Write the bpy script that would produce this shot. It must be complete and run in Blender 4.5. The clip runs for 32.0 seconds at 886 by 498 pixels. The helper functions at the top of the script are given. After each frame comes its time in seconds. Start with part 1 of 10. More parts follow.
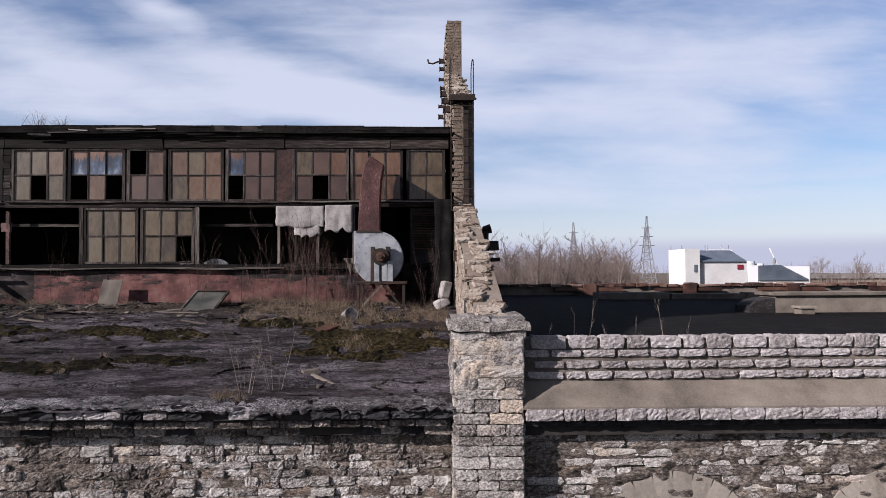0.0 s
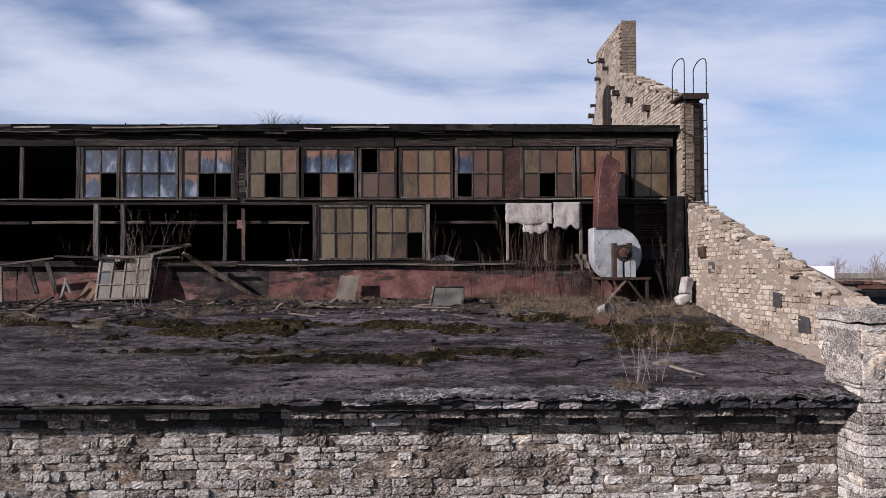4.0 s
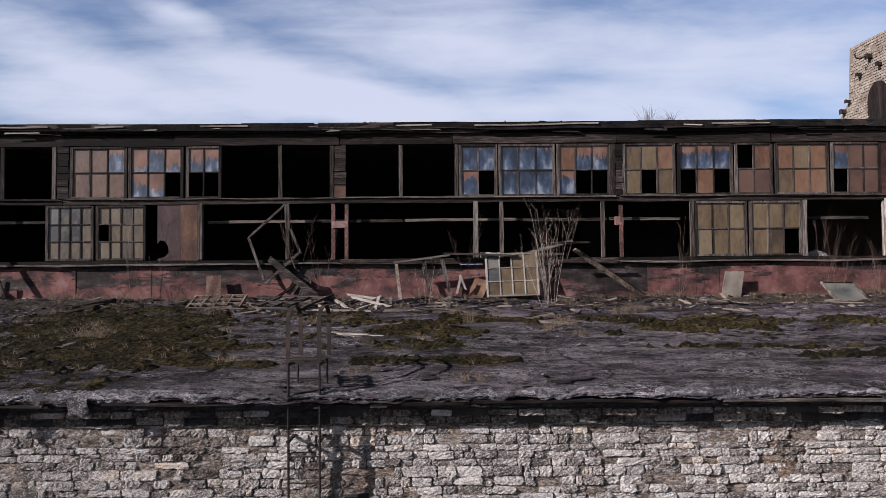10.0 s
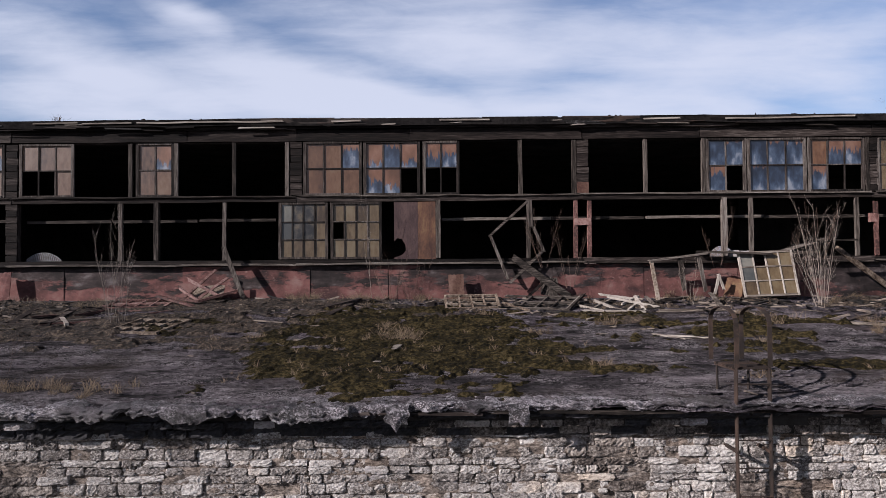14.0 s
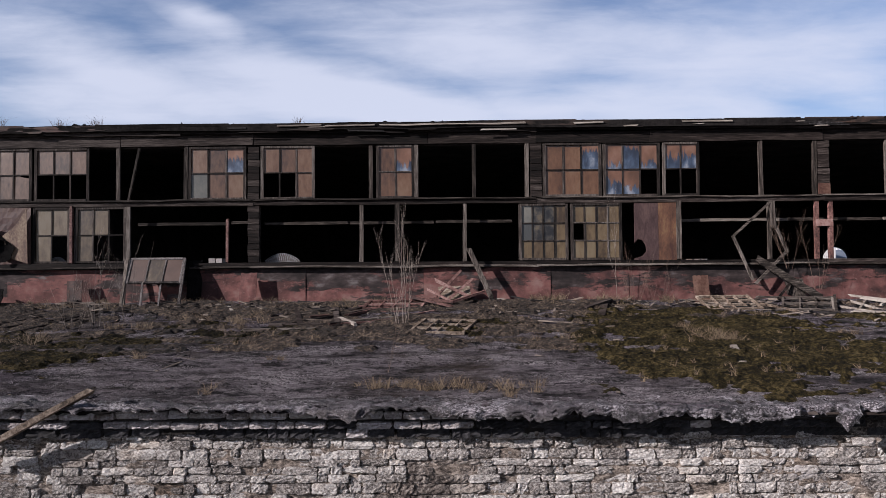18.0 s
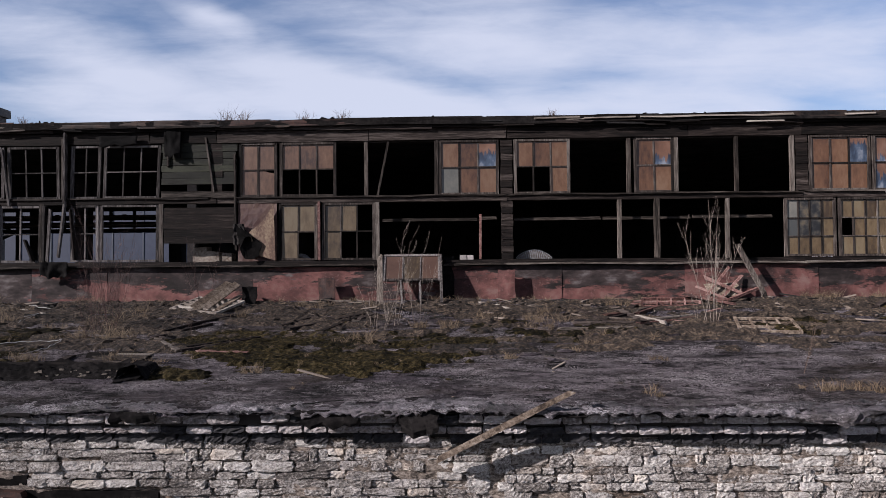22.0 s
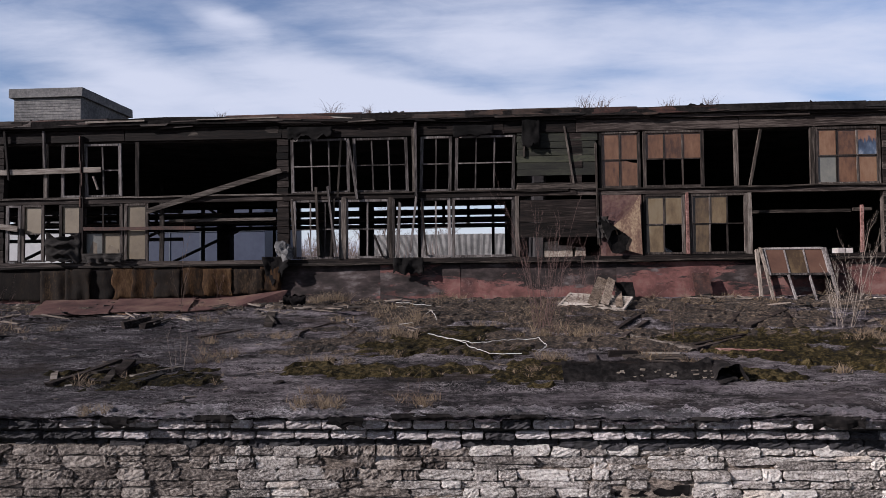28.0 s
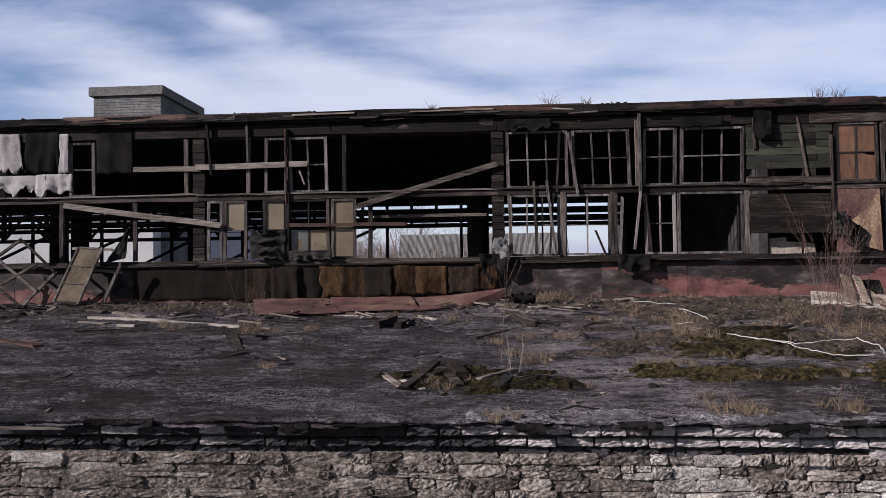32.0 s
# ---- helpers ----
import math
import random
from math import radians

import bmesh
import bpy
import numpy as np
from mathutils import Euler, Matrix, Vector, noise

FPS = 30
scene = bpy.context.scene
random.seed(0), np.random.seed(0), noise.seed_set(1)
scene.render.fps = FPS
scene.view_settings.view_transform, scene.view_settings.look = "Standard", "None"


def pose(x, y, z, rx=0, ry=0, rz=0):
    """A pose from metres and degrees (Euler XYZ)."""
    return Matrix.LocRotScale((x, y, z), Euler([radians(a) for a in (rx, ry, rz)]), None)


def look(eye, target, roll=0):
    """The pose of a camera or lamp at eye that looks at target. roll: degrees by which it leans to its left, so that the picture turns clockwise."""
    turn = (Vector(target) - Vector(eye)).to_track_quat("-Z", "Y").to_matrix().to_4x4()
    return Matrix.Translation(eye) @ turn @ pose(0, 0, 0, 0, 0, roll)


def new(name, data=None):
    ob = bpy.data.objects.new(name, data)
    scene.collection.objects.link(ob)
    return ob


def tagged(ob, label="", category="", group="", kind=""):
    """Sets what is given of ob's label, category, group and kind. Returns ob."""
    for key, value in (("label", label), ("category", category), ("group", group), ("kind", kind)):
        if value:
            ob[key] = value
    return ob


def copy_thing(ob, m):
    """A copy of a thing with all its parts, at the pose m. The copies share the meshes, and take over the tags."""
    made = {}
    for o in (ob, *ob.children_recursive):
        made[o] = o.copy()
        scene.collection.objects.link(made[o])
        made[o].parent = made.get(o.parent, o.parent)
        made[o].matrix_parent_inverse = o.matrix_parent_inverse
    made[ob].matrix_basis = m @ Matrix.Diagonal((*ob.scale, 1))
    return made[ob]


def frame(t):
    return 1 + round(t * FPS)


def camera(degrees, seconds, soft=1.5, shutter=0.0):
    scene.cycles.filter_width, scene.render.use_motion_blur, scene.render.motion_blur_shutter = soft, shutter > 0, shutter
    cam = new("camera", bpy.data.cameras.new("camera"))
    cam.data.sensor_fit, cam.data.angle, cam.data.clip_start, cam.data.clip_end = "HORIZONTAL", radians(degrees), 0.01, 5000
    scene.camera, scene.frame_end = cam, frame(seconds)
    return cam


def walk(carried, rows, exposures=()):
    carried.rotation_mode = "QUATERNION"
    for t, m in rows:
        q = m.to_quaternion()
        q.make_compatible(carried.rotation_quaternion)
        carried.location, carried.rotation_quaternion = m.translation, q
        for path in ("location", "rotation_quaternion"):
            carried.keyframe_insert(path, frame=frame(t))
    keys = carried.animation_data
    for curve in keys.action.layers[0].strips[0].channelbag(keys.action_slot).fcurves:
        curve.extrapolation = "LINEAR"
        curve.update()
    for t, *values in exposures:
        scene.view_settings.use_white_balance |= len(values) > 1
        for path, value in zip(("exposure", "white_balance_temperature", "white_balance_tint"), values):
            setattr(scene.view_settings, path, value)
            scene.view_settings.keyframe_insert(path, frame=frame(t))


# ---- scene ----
cam = camera(62.0, 32.0, soft=0.6)
METRES, EYE, TILT, LEAN, TURN = 38.4, 8.0, 0.0, 0.0, -1.4
ROWS = [
    (0.0, 0.0, 0.0, 0.0, 0.01, 1.81, 0.2),
    (0.5, -0.0146, -0.0006, -0.0004, 0.05, 1.81, 0.2),
    (1.0, -0.0292, -0.0019, -0.0006, 0.11, 1.81, 0.19),
    (1.5, -0.044, -0.0033, -0.0008, 0.15, 1.81, 0.17),
    (2.0, -0.0591, -0.0044, -0.0008, 0.19, 1.8, 0.16),
    (2.5, -0.0746, -0.0055, -0.0011, 0.24, 1.79, 0.16),
    (3.0, -0.0906, -0.0061, -0.0013, 0.29, 1.8, 0.16),
    (3.5, -0.1068, -0.0065, -0.0015, 0.35, 1.8, 0.16),
    (5.5, -0.173, -0.0079, -0.0019, 0.5, 1.79, 0.2),
    (6.0, -0.1899, -0.0085, -0.002, 0.56, 1.8, 0.21),
    (6.5, -0.207, -0.0094, -0.002, 0.63, 1.82, 0.22),
    (7.0, -0.2246, -0.0102, -0.002, 0.71, 1.79, 0.25),
    (7.5, -0.2421, -0.0105, -0.0023, 0.76, 1.82, 0.29),
    (8.0, -0.2595, -0.0105, -0.0024, 0.85, 1.82, 0.32),
    (8.5, -0.2769, -0.0104, -0.0025, 0.93, 1.83, 0.36),
    (9.0, -0.2941, -0.0104, -0.0026, 1.0, 1.84, 0.39),
    (9.5, -0.3109, -0.0101, -0.0028, 1.08, 1.83, 0.4),
    (10.0, -0.3272, -0.01, -0.0029, 1.16, 1.84, 0.43),
    (10.5, -0.3428, -0.0101, -0.0031, 1.24, 1.87, 0.46),
    (11.0, -0.3583, -0.0102, -0.0031, 1.32, 1.86, 0.45),
    (11.5, -0.3741, -0.0095, -0.003, 1.42, 1.84, 0.44),
    (12.0, -0.3901, -0.0081, -0.0029, 1.51, 1.83, 0.45),
    (12.5, -0.4059, -0.0061, -0.0028, 1.61, 1.82, 0.45),
    (13.0, -0.4219, -0.0038, -0.0027, 1.7, 1.82, 0.43),
    (13.5, -0.4382, -0.0013, -0.0024, 1.8, 1.82, 0.42),
    (14.0, -0.4542, 0.0013, -0.0023, 1.88, 1.81, 0.42),
    (14.5, -0.4702, 0.0041, -0.0019, 1.97, 1.84, 0.41),
    (16.5, -0.5305, 0.001, -0.0019, 2.35, 1.92, 0.4),
    (17.0, -0.5458, -0.001, -0.0018, 2.45, 1.94, 0.4),
    (17.5, -0.5615, -0.0033, -0.0019, 2.57, 1.95, 0.37),
    (18.0, -0.5773, -0.0054, -0.0019, 2.69, 1.94, 0.38),
    (18.5, -0.5931, -0.0061, -0.0018, 2.76, 1.91, 0.37),
    (19.0, -0.609, -0.006, -0.0017, 2.87, 1.88, 0.38),
    (19.5, -0.6254, -0.0053, -0.0016, 2.98, 1.88, 0.39),
    (20.0, -0.6418, -0.0048, -0.0014, 3.1, 1.86, 0.4),
    (20.5, -0.6582, -0.0039, -0.0014, 3.21, 1.84, 0.41),
    (21.0, -0.6749, -0.0023, -0.0014, 3.3, 1.82, 0.41),
    (21.5, -0.6916, -0.001, -0.0015, 3.43, 1.81, 0.42),
    (22.0, -0.7085, -0.0003, -0.0017, 3.55, 1.81, 0.43),
    (22.5, -0.7261, -0.0005, -0.0019, 3.66, 1.8, 0.43),
    (23.0, -0.7438, -0.0008, -0.0021, 3.79, 1.8, 0.47),
    (23.5, -0.761, -0.0008, -0.0023, 3.92, 1.77, 0.5),
    (24.0, -0.7775, -0.0001, -0.0023, 4.02, 1.76, 0.54),
    (24.5, -0.793, 0.001, -0.0023, 4.12, 1.76, 0.57),
    (25.0, -0.8079, 0.002, -0.0024, 4.23, 1.77, 0.59),
    (25.5, -0.8224, 0.0034, -0.0025, 4.32, 1.78, 0.61),
    (27.5, -0.8774, 0.006, -0.0022, 4.71, 1.79, 0.67),
    (28.0, -0.8904, 0.0055, -0.0024, 4.78, 1.79, 0.66),
    (28.5, -0.9037, 0.0056, -0.0025, 4.88, 1.79, 0.65),
    (29.0, -0.9159, 0.0054, -0.0026, 4.97, 1.79, 0.65),
    (29.5, -0.9293, 0.0057, -0.0027, 5.07, 1.78, 0.68),
    (30.0, -0.9431, 0.0067, -0.0027, 5.15, 1.77, 0.68),
    (30.5, -0.957, 0.0079, -0.0027, 5.26, 1.76, 0.69),
    (31.0, -0.9707, 0.0092, -0.0026, 5.35, 1.77, 0.71),
    (31.5, -0.984, 0.0101, -0.0026, 5.45, 1.79, 0.71),
    (32.0, -0.9975, 0.0107, -0.0024, 5.55, 1.8, 0.69),
]
walk(cam, [(t, pose(0, 0, EYE, TILT, LEAN, TURN) @ pose(METRES * x, METRES * y, METRES * z, 90 + pitch, roll, yaw)) for t, x, y, z, yaw, pitch, roll in ROWS], [(0, 0.8, 6100, 16.5), (32, 0.8, 6100, 16.5)])

# ---- sun and sky ----
SUN_FROM = Vector((-0.54, -0.36, 0.30)).normalized()
sun = new("sun", bpy.data.lights.new("sun", "SUN"))
sun.data.energy, sun.data.angle, sun.data.color = 4.9, radians(0.6), (1.0, 0.92, 0.84)
sun.matrix_basis = look((-30, -20, 40), Vector((-30, -20, 40)) - SUN_FROM)

sky_world = bpy.data.worlds.new("sky")
scene.world = sky_world
sky_world.use_nodes = True
wt = sky_world.node_tree
wt.nodes.clear()


def wnode(kind, **sets):
    n = wt.nodes.new(kind)
    for k, v in sets.items():
        if k == "operation":
            n.operation = v
        elif k == "inputs":
            for i, val in v.items():
                n.inputs[i].default_value = val
    return n


def build_sky():
    link = wt.links.new
    sky = wt.nodes.new("ShaderNodeTexSky")
    sky.sky_type, sky.sun_disc = "NISHITA", False
    sky.sun_elevation, sky.sun_rotation = radians(25), radians(237)
    sky.air_density, sky.dust_density, sky.ozone_density = 1.0, 0.6, 1.5
    co = wt.nodes.new("ShaderNodeTexCoord")
    sep = wt.nodes.new("ShaderNodeSeparateXYZ")
    link(co.outputs["Generated"], sep.inputs[0])
    # the direction, laid onto a flat cloud layer
    up = wnode("ShaderNodeMath", operation="MAXIMUM", inputs={1: 0.0})
    link(sep.outputs[2], up.inputs[0])
    high = wnode("ShaderNodeMath", operation="ADD", inputs={1: 0.22})
    link(up.outputs[0], high.inputs[0])
    px = wnode("ShaderNodeMath", operation="DIVIDE")
    py = wnode("ShaderNodeMath", operation="DIVIDE")
    link(sep.outputs[0], px.inputs[0]), link(high.outputs[0], px.inputs[1])
    link(sep.outputs[1], py.inputs[0]), link(high.outputs[0], py.inputs[1])
    flat = wt.nodes.new("ShaderNodeCombineXYZ")
    link(px.outputs[0], flat.inputs[0]), link(py.outputs[0], flat.inputs[1])
    turn = wt.nodes.new("ShaderNodeMapping")
    turn.inputs["Rotation"].default_value = (0, 0, radians(CLOUD_TURN))
    turn.inputs["Location"].default_value = CLOUD_SHIFT
    turn.inputs["Scale"].default_value = (0.55, 1.2, 1)
    link(flat.outputs[0], turn.inputs[0])
    fine = wt.nodes.new("ShaderNodeTexNoise")
    fine.inputs["Scale"].default_value, fine.inputs["Detail"].default_value = 1.5, 6
    fine.inputs["Roughness"].default_value, fine.inputs["Distortion"].default_value = 0.52, 0.5
    link(turn.outputs[0], fine.inputs["Vector"])
    ramp = wt.nodes.new("ShaderNodeValToRGB")
    ramp.color_ramp.elements[0].position, ramp.color_ramp.elements[1].position = 0.3, 0.57
    link(fine.outputs["Fac"], ramp.inputs[0])
    # over the buildings to the north the cirrus lies in long slanting fields; (right, up) per unit of distance
    ay = wnode("ShaderNodeMath", operation="ABSOLUTE")
    link(sep.outputs[1], ay.inputs[0])
    far = wnode("ShaderNodeMath", operation="MAXIMUM", inputs={1: 0.2})
    link(ay.outputs[0], far.inputs[0])
    right = wnode("ShaderNodeMath", operation="DIVIDE")
    above = wnode("ShaderNodeMath", operation="DIVIDE")
    link(sep.outputs[0], right.inputs[0]), link(far.outputs[0], right.inputs[1])
    link(sep.outputs[2], above.inputs[0]), link(far.outputs[0], above.inputs[1])
    plane = wt.nodes.new("ShaderNodeCombineXYZ")
    link(right.outputs[0], plane.inputs[0]), link(above.outputs[0], plane.inputs[1])

    def wisps(scale, stretch, angle, off, detail=5, rough=0.55, distort=0.6):
        mp = wt.nodes.new("ShaderNodeMapping")
        mp.inputs["Rotation"].default_value, mp.inputs["Scale"].default_value, mp.inputs["Location"].default_value = (0, 0, radians(angle)), stretch, off
        link(plane.outputs[0], mp.inputs[0])
        n = wt.nodes.new("ShaderNodeTexNoise")
        n.inputs["Scale"].default_value, n.inputs["Detail"].default_value = scale, detail
        n.inputs["Roughness"].default_value, n.inputs["Distortion"].default_value = rough, distort
        link(mp.outputs[0], n.inputs["Vector"])
        return n
    bend = wisps(3.2, (1, 1.6, 1), 14, (3.1, 0.4, 0), 3, 0.5, 0.0)
    shift = wt.nodes.new("ShaderNodeVectorMath")
    shift.operation = "MULTIPLY_ADD"
    link(bend.outputs["Color"], shift.inputs[0])
    shift.inputs[1].default_value, shift.inputs[2].default_value = (0.16, 0.075, 0), (-0.08, -0.0375, 0)
    warped = wt.nodes.new("ShaderNodeVectorMath")
    warped.operation = "ADD"
    link(plane.outputs[0], warped.inputs[0]), link(shift.outputs[0], warped.inputs[1])
    total = None
    for cx, cy, a, b, angle, gain in CLOUD_FIELDS:
        mp = wt.nodes.new("ShaderNodeMapping")
        mp.vector_type = "TEXTURE"
        mp.inputs["Location"].default_value, mp.inputs["Rotation"].default_value, mp.inputs["Scale"].default_value = (cx, cy, 0), (0, 0, radians(-angle)), (a, b, 1)
        link(warped.outputs[0], mp.inputs[0])
        g = wt.nodes.new("ShaderNodeTexGradient")
        g.gradient_type = "SPHERICAL"
        link(mp.outputs[0], g.inputs[0])
        w = wnode("ShaderNodeMath", operation="MULTIPLY_ADD", inputs={1: gain, 2: 0.0})
        link(g.outputs["Fac"], w.inputs[0])
        if total is not None:
            link(total, w.inputs[2])
        total = w.outputs[0]
    streak = wisps(5.5, (0.4, 2.6, 1), 16, (0.7, 2.0, 0))
    fleck = wisps(15, (0.45, 1.8, 1), 18, (5.0, 1.0, 0), 6, 0.6, 0.3)
    mixed_in = wnode("ShaderNodeMath", operation="MULTIPLY_ADD", inputs={1: 0.8})
    link(streak.outputs["Fac"], mixed_in.inputs[0]), link(total, mixed_in.inputs[2])
    finer = wnode("ShaderNodeMath", operation="MULTIPLY_ADD", inputs={1: 0.7})
    link(fleck.outputs["Fac"], finer.inputs[0]), link(mixed_in.outputs[0], finer.inputs[2])
    fields = wt.nodes.new("ShaderNodeMapRange")
    fields.interpolation_type = "SMOOTHSTEP"
    fields.inputs[1].default_value, fields.inputs[2].default_value = 0.44, 1.5
    link(finer.outputs[0], fields.inputs[0])
    north = wt.nodes.new("ShaderNodeMapRange")
    north.interpolation_type = "SMOOTHSTEP"
    north.inputs[1].default_value, north.inputs[2].default_value = 0.45, 0.75
    link(sep.outputs[1], north.inputs[0])
    clouds = wt.nodes.new("ShaderNodeMix")
    link(north.outputs[0], clouds.inputs[0]), link(ramp.outputs[0], clouds.inputs[2]), link(fields.outputs[0], clouds.inputs[3])
    # a pale haze near the horizon
    haze = wt.nodes.new("ShaderNodeMapRange")
    haze.interpolation_type = "SMOOTHSTEP"
    haze.inputs[1].default_value, haze.inputs[2].default_value = 0.0, 0.16
    haze.inputs[3].default_value, haze.inputs[4].default_value = 0.72, 0.0
    link(sep.outputs[2], haze.inputs[0])
    most = wnode("ShaderNodeMath", operation="MAXIMUM")
    thin = wnode("ShaderNodeMath", operation="MULTIPLY", inputs={1: 0.86})
    # the cloud layer thins out towards the zenith
    veil = wt.nodes.new("ShaderNodeMapRange")
    veil.interpolation_type = "SMOOTHSTEP"
    veil.inputs[1].default_value, veil.inputs[2].default_value = 0.36, 0.5
    veil.inputs[3].default_value, veil.inputs[4].default_value = 1.0, 0.03
    link(sep.outputs[2], veil.inputs[0])
    less = wnode("ShaderNodeMath", operation="MULTIPLY")
    link(clouds.outputs[0], less.inputs[0]), link(veil.outputs[0], less.inputs[1])
    link(less.outputs[0], thin.inputs[0])
    link(thin.outputs[0], most.inputs[0]), link(haze.outputs[0], most.inputs[1])
    # a low grey-lilac bank far out
    bank = wt.nodes.new("ShaderNodeMapRange")
    bank.interpolation_type = "SMOOTHSTEP"
    bank.inputs[1].default_value, bank.inputs[2].default_value = 0.025, 0.05
    bank.inputs[3].default_value, bank.inputs[4].default_value = 0.75, 0.0
    link(sep.outputs[2], bank.inputs[0])
    gain = wt.nodes.new("ShaderNodeVectorMath")
    gain.operation = "MULTIPLY"
    gain.inputs[1].default_value = SKY_GAIN
    link(sky.outputs[0], gain.inputs[0])
    # deeper blue overhead
    deep = wt.nodes.new("ShaderNodeMapRange")
    deep.interpolation_type = "SMOOTHSTEP"
    deep.inputs[1].default_value, deep.inputs[2].default_value = 0.3, 0.8
    deep.inputs[3].default_value, deep.inputs[4].default_value = 1.0, 0.35
    link(sep.outputs[2], deep.inputs[0])
    clear = wt.nodes.new("ShaderNodeVectorMath")
    clear.operation = "SCALE"
    link(gain.outputs[0], clear.inputs[0]), link(deep.outputs[0], clear.inputs["Scale"])
    mix = wt.nodes.new("ShaderNodeMix")
    mix.data_type = "RGBA"
    link(most.outputs[0], mix.inputs[0])
    link(clear.outputs[0], mix.inputs[6])
    mix.inputs[7].default_value = CLOUD_COLOUR
    low = wt.nodes.new("ShaderNodeMix")
    low.data_type = "RGBA"
    link(bank.outputs[0], low.inputs[0]), link(mix.outputs[2], low.inputs[6])
    low.inputs[7].default_value = (4.2, 4.4, 5.5, 1)
    back = wt.nodes.new("ShaderNodeBackground")
    back.inputs[1].default_value = SKY_STRENGTH
    link(low.outputs[2], back.inputs[0])
    out = wt.nodes.new("ShaderNodeOutputWorld")
    link(back.outputs[0], out.inputs[0])


CLOUD_FIELDS = (
    (-0.487, 0.279, 0.322, 0.065, 17, 0.85), (-0.189, 0.260, 0.307, 0.061, 20, 0.85), (0.072, 0.225, 0.475, 0.046, 2, 0.70),
    (0.034, 0.317, 0.276, 0.092, 10, 0.65), (0.340, 0.279, 0.253, 0.107, 5, 0.65), (0.532, 0.310, 0.199, 0.084, -12, 0.40),
    (-0.365, 0.359, 0.084, 0.025, 18, 0.50), (-0.549, 0.229, 0.199, 0.038, 8, 0.50), (0.340, 0.156, 0.383, 0.054, 4, 0.45),
    (0.149, 0.103, 0.536, 0.038, 0, 0.45), (-0.051, 0.256, 0.092, 0.034, 20, -0.30), (0.156, 0.267, 0.100, 0.038, -10, -0.30),
    (0.455, 0.237, 0.115, 0.038, 10, -0.40), (0.248, 0.359, 0.169, 0.034, 0, -0.15),
)
CLOUD_TURN, CLOUD_SHIFT = 28, (1.9, 0.5, 0.0)
SKY_GAIN, SKY_STRENGTH, CLOUD_COLOUR = (0.86, 0.87, 0.96), 0.0667, (6.2, 6.5, 7.2, 1)
build_sky()

# ---- materials ----
COLOUR_SCALE = 0.73  # base colours scaled down together so that shade comes out darker


